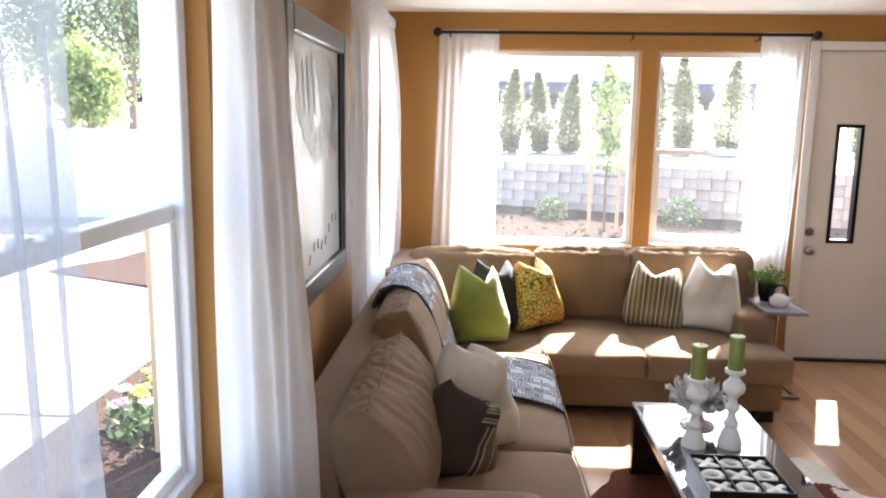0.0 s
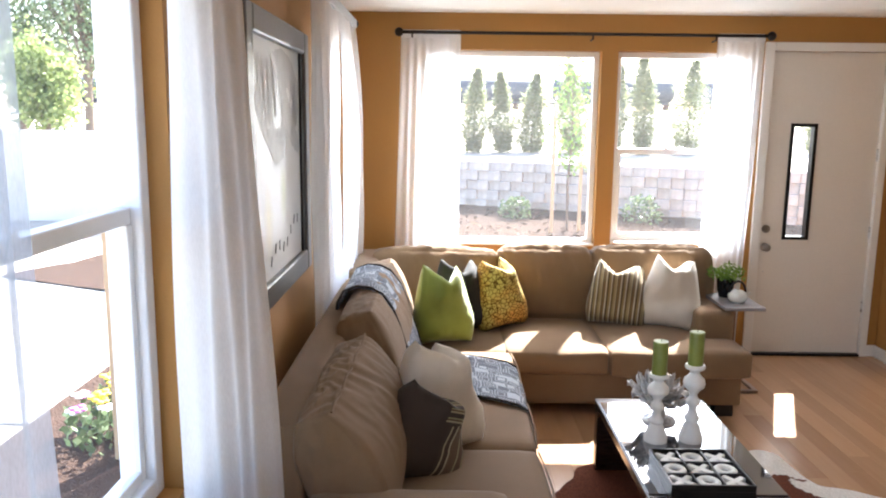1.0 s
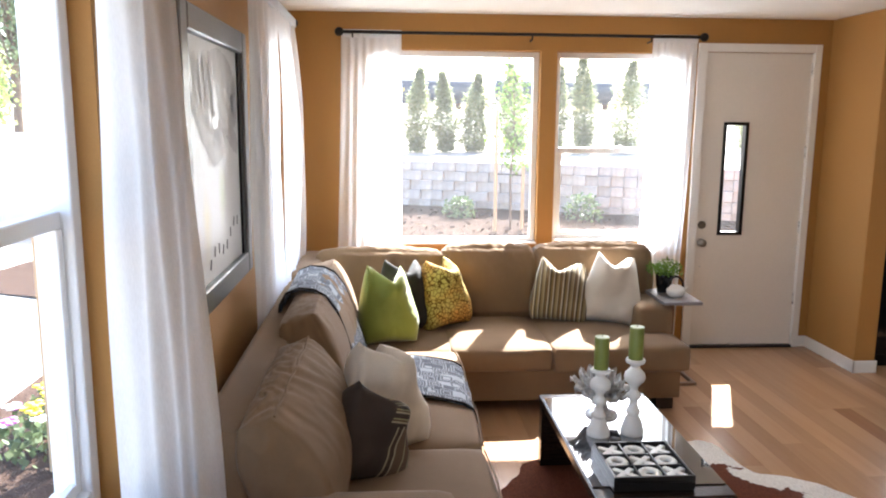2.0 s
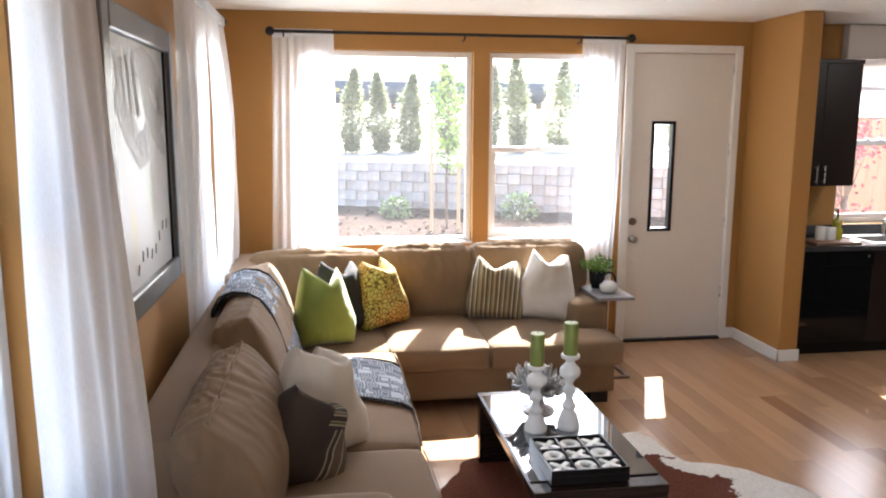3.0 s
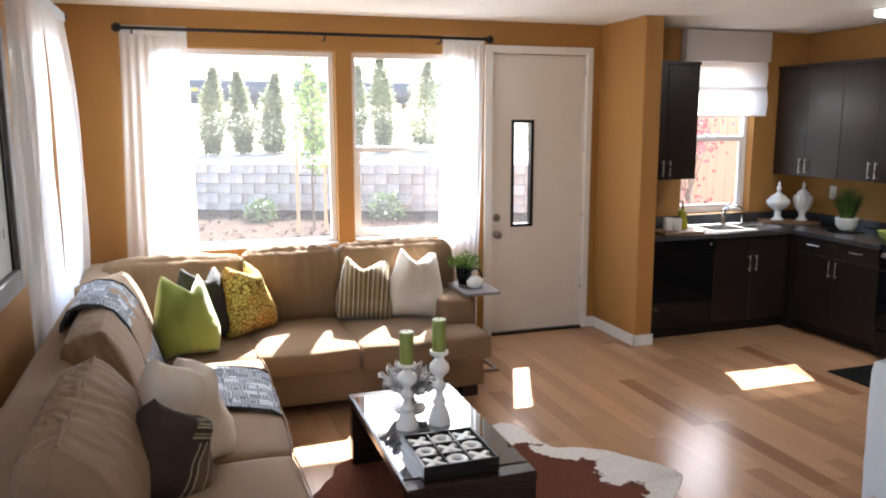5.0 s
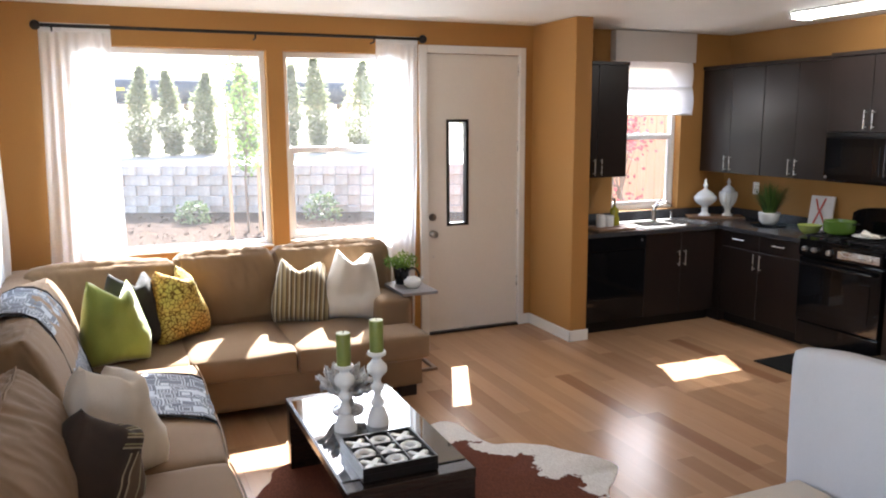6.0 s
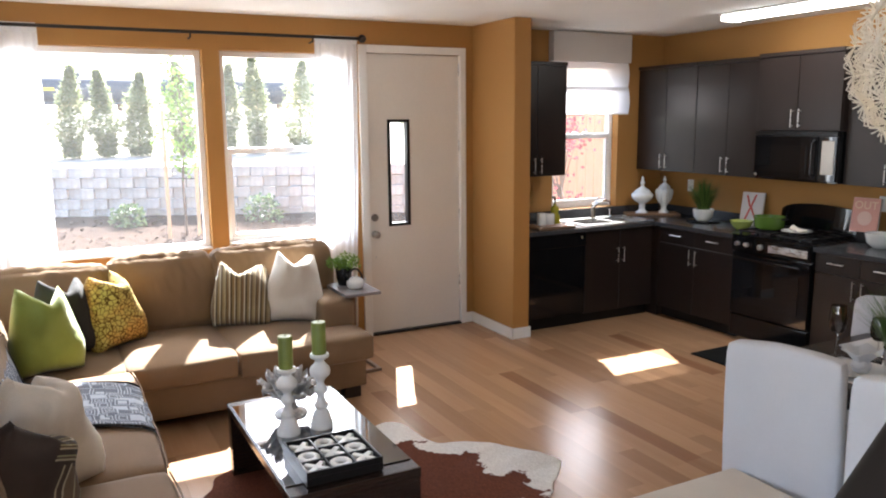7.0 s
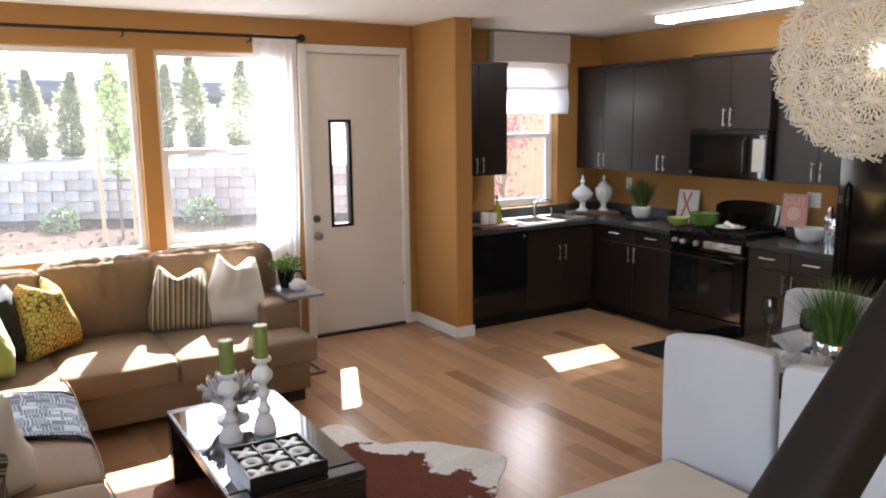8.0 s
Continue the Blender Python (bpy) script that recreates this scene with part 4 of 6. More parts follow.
# welted seams along the seat fronts
for y_a, y_b in ((2.56, 3.24), (3.29, 3.98), (4.03, 4.71)):
    for zz in (0.306, 0.428):
        part("seam", pipe(bmesh.new(), [(0.398 + 0.012 * math.sin(math.pi * k / 10), y_a + (y_b - y_a) * k / 10, zz + (0.010 if zz > 0.4 else -0.006) * math.sin(math.pi * k / 10)) for k in range(11)], 0.0045, 6), M_SOFA, sofa, smooth=True)
# loose back cushions
block("back_cushion", -0.56, 0.365, 5.50, 5.76, 0.44, 0.935, 0.060, 0.03, sofa, turn=(-9, 0, 0), seed=11, wrinkle=0.009, cuts=41, taper=(1, 0, 0.14))
block("back_cushion", 0.372, 1.05, 5.50, 5.75, 0.44, 0.96, 0.060, 0.035, sofa, turn=(-9, 0, 0), seed=12, wrinkle=0.009, cuts=41, taper=(1, 0, 0.14))
block("back_cushion", 1.06, 1.93, 5.50, 5.75, 0.46, 0.97, 0.060, 0.035, sofa, turn=(-9, 0, 0), seed=13, wrinkle=0.009, cuts=41, taper=(1, 0, 0.14))
block("back_cushion", -0.495, -0.215, 2.485, 3.255, 0.405, 0.935, 0.016, 0.03, sofa, turn=(5, -22, -5), seed=14, wrinkle=0.004, cuts=55, taper=(0, 1, 0.52))
block("back_cushion", -0.535, -0.255, 3.60, 5.10, 0.42, 0.96, 0.025, 0.025, sofa, turn=(0, -15, 0), seed=15, wrinkle=0.004, cuts=55, taper=(0, 1, 0.36))
# welt of the nearer loose cushion, along the ridge and down its end
m_c = pose(-0.355, 2.87, 0.67, 5, -22, -5)
for sx in (-1, 1):
    ridge = [m_c @ Vector((sx * 0.068, -0.37 + 0.74 * k / 12, 0.262 + 0.006 * math.sin(k * 1.7))) for k in range(13)]
    part("welt", pipe(bmesh.new(), ridge, 0.005, 6), M_SOFA, sofa, smooth=True)
for fx, fy in ((1.80, 4.82), (0.30, 2.40), (1.80, 5.9), (-0.7, 2.4), (0.42, 4.82)):
    part("foot", B(fx - 0.06, fx + 0.06, fy - 0.045, fy + 0.045, 0.0, 0.076, bevel=0.006), M_FOOT, sofa, "dark wooden block foot")


def scatter(label, mat, at, w, h, t, yaw, lean, chop=0.26, ears=0.10, roll=0.0, seed=0.0, dent=0.0):
    bm = pillow(w, h, t, chop, ears, seed=seed, dent=dent)
    ob = solid("throw_pillow", bm, mat, True)
    ob.matrix_basis = Matrix.Translation(at) @ Euler((0, 0, radians(yaw))).to_matrix().to_4x4() @ Euler((radians(-lean), radians(roll), 0)).to_matrix().to_4x4()
    return tagged(ob, label, "pillow", "pillows on the sofa")


scatter("charcoal pillow behind the green one", M_CHAR, (0.10, 5.17, 0.447), 0.46, 0.50, 0.22, 20, 16, 0.22, seed=1, dent=-0.05)
scatter("green velvet pillow with a dented top", M_GREEN, (-0.03, 4.88, 0.437), 0.43, 0.52, 0.28, 14, 14, 0.23, roll=0, seed=2, dent=0.12)
scatter("ochre pillow printed with dark rings", M_CELLS, (0.39, 5.27, 0.442), 0.42, 0.50, 0.25, 28, 14, 0.20, roll=-5, seed=3, dent=0.1)
scatter("olive and brown striped pillow", M_STRIPE, (1.19, 5.36, 0.447), 0.45, 0.46, 0.25, -16, 14, 0.2, seed=4, dent=-0.15, roll=4)
scatter("cream linen pillow with a dented top", M_CREAM, (1.55, 5.30, 0.447), 0.45, 0.51, 0.24, -8, 14, 0.2, roll=7, seed=5, dent=-0.25)
scatter("beige linen pillow leaning on a back cushion", M_BEIGE, (-0.02, 3.22, 0.432), 0.50, 0.50, 0.24, 44, 22, 0.22, roll=6, seed=6)
brown = scatter("dark brown pillow with fine stripes on its back", M_STRIPE_DARK, (-0.14, 2.94, 0.432), 0.44, 0.39, 0.26, 40, 20, 0.24, roll=20, seed=7, dent=0.1)
brown.data.materials.append(M_STRIPE_FINE)
for face in brown.data.polygons:
    face.material_index = int(face.center.y > 0.024 or (face.center.z > 0.215 and -0.03 < face.center.x < 0.12))

# throw laid over cushion and seat
tb = bmesh.new()
uv = tb.loops.layers.uv.new("UVMap")
prof = [(-0.63, 0.72), (-0.625, 0.8), (-0.615, 0.9), (-0.58, 0.965), (-0.51, 0.993), (-0.43, 0.992), (-0.365, 0.965), (-0.305, 0.89), (-0.268, 0.8), (-0.235, 0.7), (-0.195, 0.59), (-0.165, 0.493),
        (-0.11, 0.472), (0.0, 0.472), (0.12, 0.475), (0.25, 0.47), (0.35, 0.46), (0.405, 0.433), (0.424, 0.378), (0.428, 0.308), (0.426, 0.248)]
run = [0.0]
for a, b in zip(prof, prof[1:]):
    run.append(run[-1] + math.dist(a, b))
g = []
NV = 14
for (x, z), u in zip(prof, run):
    k = min(1.0, max(0.0, (x + 0.5) / 0.9))
    ya, yb = 4.08 - 0.36 * k, 4.72 - 0.30 * k
    row = []
    for j in range(NV + 1):
        y = ya + (yb - ya) * j / NV
        row.append((tb.verts.new((x + 0.004 * math.sin(j * 1.7 + u * 5), y + 0.006 * math.sin(u * 9), z + 0.005 * math.sin(j * 1.3 + u * 11))), u, (yb - ya) * j / NV))
    g.append(row)
for a, b in zip(g, g[1:]):
    for j in range(NV):
        f = tb.faces.new([q[0] for q in (a[j], a[j + 1], b[j + 1], b[j])])
        for lp, q in zip(f.loops, (a[j], a[j + 1], b[j + 1], b[j])):
            lp[uv].uv = (q[1], q[2])
throw = tagged(solid("throw_blanket", tb, M_THROW, True), "blue-grey patterned knit throw over the sofa", "throw")
mod = throw.modifiers.new("thickness", "SOLIDIFY")
mod.thickness = 0.008
for j in (0, 1):
    hem = pipe(bmesh.new(), [(x, (4.08 - 0.36 * min(1, max(0, (x + 0.5) / 0.9))) if j == 0 else (4.72 - 0.30 * min(1, max(0, (x + 0.5) / 0.9))), z + 0.002)
                             for x, z in prof], 0.006, 6)
    part("hem", hem, M_CHAR, throw, "black braided hem", True)

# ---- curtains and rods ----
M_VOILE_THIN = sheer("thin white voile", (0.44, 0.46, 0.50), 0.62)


def curtain(label, along, fixed, a0, a1, b0, b1, z1, z0, folds, deep, mat=None, bow=0.0, seed=0, swing=0.0):
    """A gathered voile panel from (a0..a1) at the top to (b0..b1) at the bottom."""
    bm = bmesh.new()
    nu, nv = folds * 10, 26
    rr = random.Random(seed)
    ph = [rr.uniform(0, 6.28) for _ in range(4)]
    grid = []
    for j in range(nv + 1):
        t = j / nv
        row = []
        for i in range(nu + 1):
            u = i / nu
            lo, hi = a0 + (b0 - a0) * t ** 1.2, a1 + (b1 - a1) * t ** 1.2
            wob = 0.5 * math.sin(u * 5 + ph[0] + t * 1.5) / folds
            s = lo + (hi - lo) * u
            amp = deep * (0.55 + 0.45 * min(1, t * 3)) * (0.75 + 0.35 * math.sin(u * 9 + ph[1]))
            d = amp * math.sin(2 * math.pi * folds * (u + wob * 0.25) + 0.5 * math.sin(t * 2.2 + ph[2])) + bow * math.sin(math.pi * t) * 0.6 + 0.006 * math.sin(t * 9 + u * 14) + swing * u * t
            z = z1 + (z0 - z1) * t
            row.append(bm.verts.new((s, fixed + d, z) if along == "x" else (fixed + d, s, z)))
        grid.append(row)
    for p, q in zip(grid, grid[1:]):
        for i in range(nu):
            bm.faces.new((p[i], p[i + 1], q[i + 1], q[i]))
    ob = tagged(solid("curtain", bm, mat or M_VOILE, True), label, "curtain", "sheer curtains")
    head = bmesh.new()
    if along == "x":
        box(head, a0, a1, fixed - deep * 0.7, fixed + deep * 0.7, z1 - 0.055, z1 + 0.008, bevel=0.01)
    else:
        box(head, fixed - deep * 0.7, fixed + deep * 0.7, a0, a1, z1 - 0.055, z1 + 0.008, bevel=0.01)
    part("heading", head, mat or M_VOILE, ob)
    return ob


curtain("white sheer curtain gathered beside the front window", "x", 6.06, -0.385, 0.072, -0.46, 0.075, 2.555, 0.05, 8, 0.009, seed=1)
curtain("white sheer curtain gathered between window and door", "x", 6.06, 2.035, 2.395, 1.97, 2.335, 2.552, 0.03, 7, 0.011, seed=2)
curtain("white sheer curtain hanging beside the picture", "y", -0.715, 1.92, 2.55, 1.88, 2.26, 2.60, 0.37, 5, 0.007, seed=3, swing=0.20)
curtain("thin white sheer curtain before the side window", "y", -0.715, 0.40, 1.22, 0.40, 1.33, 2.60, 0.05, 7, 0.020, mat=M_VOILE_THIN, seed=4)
curtain("white sheer curtain hanging on the side wall", "y", -0.705, 3.93, 4.93, 3.88, 4.98, 2.585, 0.62, 6, 0.022, seed=5)
curtain("white sheer curtain glowing in the window corner", "y", -0.70, 4.84, 5.74, 4.78, 5.90, 2.585, 0.62, 6, 0.022, seed=6, bow=0.07)


def curtain_rod(label, a, b, brackets, out):
    t = thing("curtain_rod", label, "curtain rod", at=a)
    part("rod", rod(bmesh.new(), a, b, 0.0125, seg=14), M_IRON, t, smooth=True)
    for p in (a, b):
        bm = bmesh.new()
        bmesh.ops.create_uvsphere(bm, u_segments=16, v_segments=10, radius=0.034, matrix=Matrix.Translation(p))
        part("finial", bm, M_IRON, t, smooth=True)
    for p in brackets:
        bm = pipe(bmesh.new(), [p, (p[0], p[1], p[2] - 0.035), (p[0] + out[0], p[1] + out[1], p[2] - 0.04)], 0.007, 8)
        part("bracket", bm, M_IRON, t)


curtain_rod("dark iron curtain rod with ball ends over the front window", (-0.40, 6.055, 2.545), (2.44, 6.055, 2.545),
            [(-0.30, 6.055, 2.545), (1.08, 6.055, 2.545), (2.02, 6.055, 2.545)], (0, 0.09))
curtain_rod("dark iron curtain rod on the side wall", (-0.71, 3.87, 2.57), (-0.71, 5.78, 2.57), [(-0.71, 4.1, 2.57), (-0.71, 5.5, 2.57)], (-0.1, 0))
curtain_rod("dark iron curtain rod over the side window", (-0.715, 0.60, 2.585), (-0.715, 2.74, 2.585), [(-0.715, 0.7, 2.585), (-0.715, 2.66, 2.585)], (-0.095, 0))

# ---- picture ----
M_PFRAME = plain("pewter leaf frame", (0.13, 0.122, 0.115), 0.34, 0.6, var=0.15, scale=9, grain=60)
M_PRINT = art_print("abstract print")
pic = thing("picture", "large abstract print in a wide silver frame", "picture", at=(XL, 3.57, 1.1))
y0, y1, z0, z1 = 2.90, 4.20, 1.085, 2.325
for q in ((y0, y0 + 0.11, z0, z1), (y1 - 0.11, y1, z0, z1), (y0 + 0.11, y1 - 0.11, z0, z0 + 0.11), (y0 + 0.11, y1 - 0.11, z1 - 0.11, z1)):
    part("frame", B(XL + 0.002, XL + 0.045, q[0], q[1], q[2], q[3], bevel=0.012), M_PFRAME, pic)
part("print", B(XL + 0.004, XL + 0.018, y0 + 0.11, y1 - 0.11, z0 + 0.11, z1 - 0.11), M_PRINT, pic)
part("border", B(XL + 0.004, XL + 0.030, y1 - 0.165, y1 - 0.11, z0 + 0.11, z1 - 0.11), M_BLACK, pic, "black inner border")
M_INK = plain("grey ink", (0.30, 0.29, 0.31), 0.6)
for i in range(8):
    yy = 3.33 + i * 0.085
    zz = 1.265 + 0.03 * math.sin(i * 1.3) + i * 0.016
    m = B(-0.001, 0.001, -0.008, 0.008, -0.022, 0.022)
    moved(m, pose(XL + 0.0205, yy, zz, -28 + 14 * (i % 3), 0, 0))
    part("brush_mark", m, M_INK, pic)


def brush(points, widths, mat, lift):
    """A flat painted stroke along points (y, z) with ragged edges."""
    bm = bmesh.new()
    pts = []
    for (a, b), (c, d) in zip(points, points[1:]):
        pts += [(a + (c - a) * k / 8, b + (d - b) * k / 8) for k in range(8)]
    pts.append(points[-1])
    prev = None
    for i, (y, z) in enumerate(pts):
        y2, z2 = pts[min(i + 1, len(pts) - 1)]
        y1_, z1_ = pts[max(i - 1, 0)]
        d = Vector((y2 - y1_, z2 - z1_)).normalized()
        w = float(np.interp(i / (len(pts) - 1), np.linspace(0, 1, len(widths)), widths))
        wa, wb_ = w * (1 + 0.25 * noise.noise(Vector((i * 0.6, lift * 900, 0)))), w * (1 + 0.25 * noise.noise(Vector((i * 0.6, lift * 900, 5))))
        cur = (bm.verts.new((XL + 0.018 + lift, y - d.y * wa, z + d.x * wa)), bm.verts.new((XL + 0.018 + lift, y + d.y * wb_, z - d.x * wb_)))
        if prev:
            bm.faces.new((prev[0], prev[1], cur[1], cur[0]))
        prev = cur
    return part("brush_stroke", bm, mat, pic)


M_STROKE = plain("soft grey paint", (0.50, 0.50, 0.51), 0.5, var=0.15, scale=14)
M_STROKE_PALE = plain("thin grey wash", (0.58, 0.58, 0.59), 0.5, var=0.12, scale=14)
brush([(3.42, 2.12), (3.60, 2.13), (3.80, 2.10), (3.93, 2.02), (3.95, 1.93), (3.84, 1.88), (3.70, 1.90)], (0.05, 0.075, 0.08, 0.075, 0.07, 0.06, 0.03), M_STROKE, 0.001)
brush([(3.58, 2.10), (3.66, 1.98), (3.78, 1.86), (3.92, 1.78), (4.00, 1.74)], (0.06, 0.08, 0.07, 0.055, 0.03), M_STROKE, 0.0016)
brush([(3.12, 1.98), (3.30, 1.86), (3.48, 1.76), (3.60, 1.77), (3.66, 1.88)], (0.04, 0.07, 0.08, 0.07, 0.04), M_STROKE_PALE, 0.0024)
for i, yy in enumerate((3.16, 3.25, 3.34, 3.44)):
    brush([(yy, 2.15 - 0.02 * (i % 2)), (yy + 0.03, 2.04), (yy + 0.05, 1.90 - 0.03 * (i % 3))], (0.025, 0.032, 0.018), M_STROKE_PALE, 0.0032 + 0.0004 * i)

# ---- coffee table and what stands on it ----
ct = thing("coffee_table", "low espresso coffee table with a glossy smoked glass top", "coffee table", at=(1.09, 3.42, 0))
part("tabletop", B(0.80, 1.385, 2.83, 4.02, 0.352, 0.396, bevel=0.004), M_TABLE, ct)
part("end_panel", B(0.803, 1.382, 2.833, 2.893, 0.0, 0.352, bevel=0.003), M_TABLE, ct)
part("end_panel", B(0.803, 1.382, 3.957, 4.017, 0.0, 0.352, bevel=0.003), M_TABLE, ct)
part("glass_top", B(0.808, 1.377, 2.925, 3.945, 0.3965, 0.402, bevel=0.0015), M_TGLASS, ct, "smoked glass inset")
ZT = 0.402


def candlestick(x, y, h, label):
    t = thing("candlestick", label, "candlestick", "white candlesticks", at=(x, y, ZT))
    pr = [(0, 0), (0.055, 0), (0.056, 0.055), (0.050, 0.075), (0.050, 0.11), (0.046, 0.13), (0.038, 0.20), (0.028, 0.245), (0.025, 0.255), (0.034, 0.28), (0.034, 0.315), (0.025, 0.345),
          (0.019, 0.40), (0.019, 0.45), (0.031, 0.485), (0.031, 0.535), (0.019, 0.575), (0.018, 0.62), (0.028, 0.665), (0.047, 0.715), (0.051, 0.76), (0.047, 0.81), (0.030, 0.86), (0.021, 0.895),
          (0.024, 0.92), (0.044, 0.95), (0.047, 0.975), (0.044, 1.0), (0, 1.0)]
    part("stem", L([(r, z * h) for r, z in pr], (x, y, ZT), 28), M_CHALK, t, smooth=True)
    return t


candlestick(0.977, 3.454, 0.33, "shorter chalk-white turned candlestick on the table")
candlestick(1.145, 3.46, 0.375, "taller chalk-white turned candlestick on the table")
for x, y, z in ((0.977, 3.454, ZT + 0.33), (1.145, 3.46, ZT + 0.375)):
    c = thing("candle", "green pillar candle on a white candlestick", "candle", "green candles", at=(x, y, z))
    part("wax", L([(0, 0), (0.0345, 0), (0.0345, 0.149), (0.033, 0.153)], (x, y, z), 24), M_CANDLE, c, smooth=True)
    part("rim", L([(0.0342, 0.1532), (0.033, 0.158), (0.026, 0.1572), (0, 0.1568)], (x, y, z), 24), M_WICKTOP, c, smooth=True)
    part("wick", rod(bmesh.new(), (x, y, z + 0.155), (x + 0.002, y, z + 0.168), 0.0015, seg=6), M_BLACK, c)

# pewter leaf bowl
lf = thing("leaf_bowl", "pewter bowl shaped of curled leaves", "bowl", at=(1.06, 3.70, ZT))
part("foot", L([(0, 0), (0.085, 0), (0.08, 0.012), (0.035, 0.03), (0.025, 0.07), (0.045, 0.10), (0, 0.11)], (1.06, 3.70, ZT), 20), M_SILVER, lf, smooth=True)
for ring, (n, r0, r1, zt, wd) in enumerate(((9, 0.04, 0.165, 0.155, 0.075), (8, 0.03, 0.115, 0.205, 0.07), (6, 0.02, 0.07, 0.235, 0.055))):
    for i in range(n):
        a = 2 * math.pi * (i + 0.5 * ring) / n
        bm = bmesh.new()
        gr = []
        for j in range(7):
            t = j / 6
            rad = r0 + (r1 - r0) * t ** 0.8
            zz = 0.09 + (zt - 0.09) * t + 0.02 * math.sin(t * 5 + i)
            wv = wd * math.sin(math.pi * min(0.97, 0.12 + t * 0.85)) * (1 + 0.15 * math.sin(j * 2.1 + i))
            row = []
            for k in (-1, -0.5, 0, 0.5, 1):
                p = Vector((rad, k * wv * 0.6, zz + 0.022 * k * k + 0.008 * math.sin(j * 3 + k * 4 + i)))
                p = Matrix.Rotation(a, 3, "Z") @ p
                row.append(bm.verts.new(p + Vector((1.06, 3.70, ZT))))
            gr.append(row)
        for p_, q_ in zip(gr, gr[1:]):
            for k in range(4):
                bm.faces.new((p_[k], p_[k + 1], q_[k + 1], q_[k]))
        o = part("leaf", bm, M_SILVER, lf, smooth=True)
        o.modifiers.new("thickness", "SOLIDIFY").thickness = 0.004

# noughts and crosses set
gx0, gx1, gy0, gy1 = 0.885, 1.225, 2.875, 3.225
gs = thing("game_box", "black lacquer noughts-and-crosses box with nine compartments", "board game", at=(1.055, 3.05, ZT))
part("tray", B(gx0, gx1, gy0, gy1, ZT, ZT + 0.034), M_BLACK, gs)
for q in ((gx0, gx0 + 0.01, gy0, gy1), (gx1 - 0.01, gx1, gy0, gy1), (gx0 + 0.01, gx1 - 0.01, gy0, gy0 + 0.01), (gx0 + 0.01, gx1 - 0.01, gy1 - 0.01, gy1)):
    part("side", B(*q, ZT + 0.034, ZT + 0.062, bevel=0.0015), M_BLACK, gs)
cell = (gx1 - gx0 - 0.02) / 3
for i in (1, 2):
    part("divider", B(gx0 + 0.01 + i * cell - 0.003, gx0 + 0.01 + i * cell + 0.003, gy0 + 0.01, gy1 - 0.01, ZT + 0.034, ZT + 0.058), M_BLACK, gs)
celly = (gy1 - gy0 - 0.02) / 3
for i in (1, 2):
    for k in range(3):
        part("divider", B(gx0 + 0.0135 + k * cell, gx0 + 0.0065 + (k + 1) * cell, gy0 + 0.01 + i * celly - 0.003, gy0 + 0.01 + i * celly + 0.003, ZT + 0.034, ZT + 0.057), M_BLACK, gs)
M_BONE = plain("white resin", (0.78, 0.77, 0.74), 0.4, var=0.06)
for r in range(3):
    for c in range(3):
        px, py = gx0 + 0.01 + (c + 0.5) * cell, gy0 + 0.01 + (r + 0.5) * celly
        bm = bmesh.new()
        if (r + c) % 2 == 0:
            for a in (45, -45):
                b2_ = B(-0.058, 0.058, -0.014, 0.014, 0, 0.018, bevel=0.005)
                moved(b2_, pose(px, py, ZT + (0.0345 if a > 0 else 0.0355), 0, 0, a + 4 * (r - c)))
                tm = bpy.data.meshes.new("bar")
                b2_.to_mesh(tm)
                b2_.free()
                bm.from_mesh(tm)
                bpy.data.meshes.remove(tm)
            tagged(solid("cross_piece", bm, M_BONE, False), "white resin cross lying in the game box", "game piece", "crosses")
        else:
            lathe(bm, [(0.023, 0.002), (0.023, 0.014), (0.028, 0.019), (0.043, 0.019), (0.049, 0.014), (0.049, 0.003), (0.045, 0.0), (0.027, 0.0), (0.023, 0.002)], (px, py, ZT + 0.0345), 26)
            bm.faces.ensure_lookup_table()
            caps = [f for f in bm.faces if len(f.verts) > 4]
            bmesh.ops.delete(bm, geom=caps, context="FACES_ONLY")
            tagged(solid("nought_piece", bm, M_BONE, True), "white resin ring lying in the game box", "game piece", "noughts")

# ---- cow hide ----
hb = bmesh.new()
outline = []
N = 160
for i in range(N):
    a = 2 * math.pi * i / N
    rx, ry = 0.86, 1.05
    leg = sum(math.exp(-((math.atan2(math.sin(a - b), math.cos(a - b))) / 0.16) ** 2) * k for b, k in ((0.06, 0.20), (1.02, 0.16), (2.15, -0.12), (4.05, 0.25), (5.3, 0.25), (1.57, 0.06)))
    dent = 0.10 * math.sin(3 * a + 1.0) + 0.05 * math.sin(7 * a) + 0.08 * noise.noise(Vector((math.cos(a) * 3, math.sin(a) * 3, 0))) + 0.03 * noise.noise(Vector((math.cos(a) * 12, math.sin(a) * 12, 4)))
    k = 1 + leg + dent
    outline.append((1.34 + rx * k * math.cos(a), 3.22 + ry * k * math.sin(a)))
lo = [hb.verts.new((x, y, 0.001)) for x, y in outline]
hi = [hb.verts.new((1.34 + (x - 1.34) * 0.995, 3.22 + (y - 3.22) * 0.995, 0.007)) for x, y in outline]
mid_ = [hb.verts.new((1.34 + (x - 1.34) * 0.5, 3.22 + (y - 3.22) * 0.5, 0.008)) for x, y in outline]
cen = hb.verts.new((1.34, 3.22, 0.008))
for i in range(N):
    j = (i + 1) % N
    hb.faces.new((lo[i], lo[j], hi[j], hi[i]))
    hb.faces.new((hi[i], hi[j], mid_[j], mid_[i]))
    hb.faces.new((mid_[i], mid_[j], cen))
tagged(solid("cowhide_rug", hb, M_HIDE, True), "brown and white cowhide rug under the coffee table", "rug")

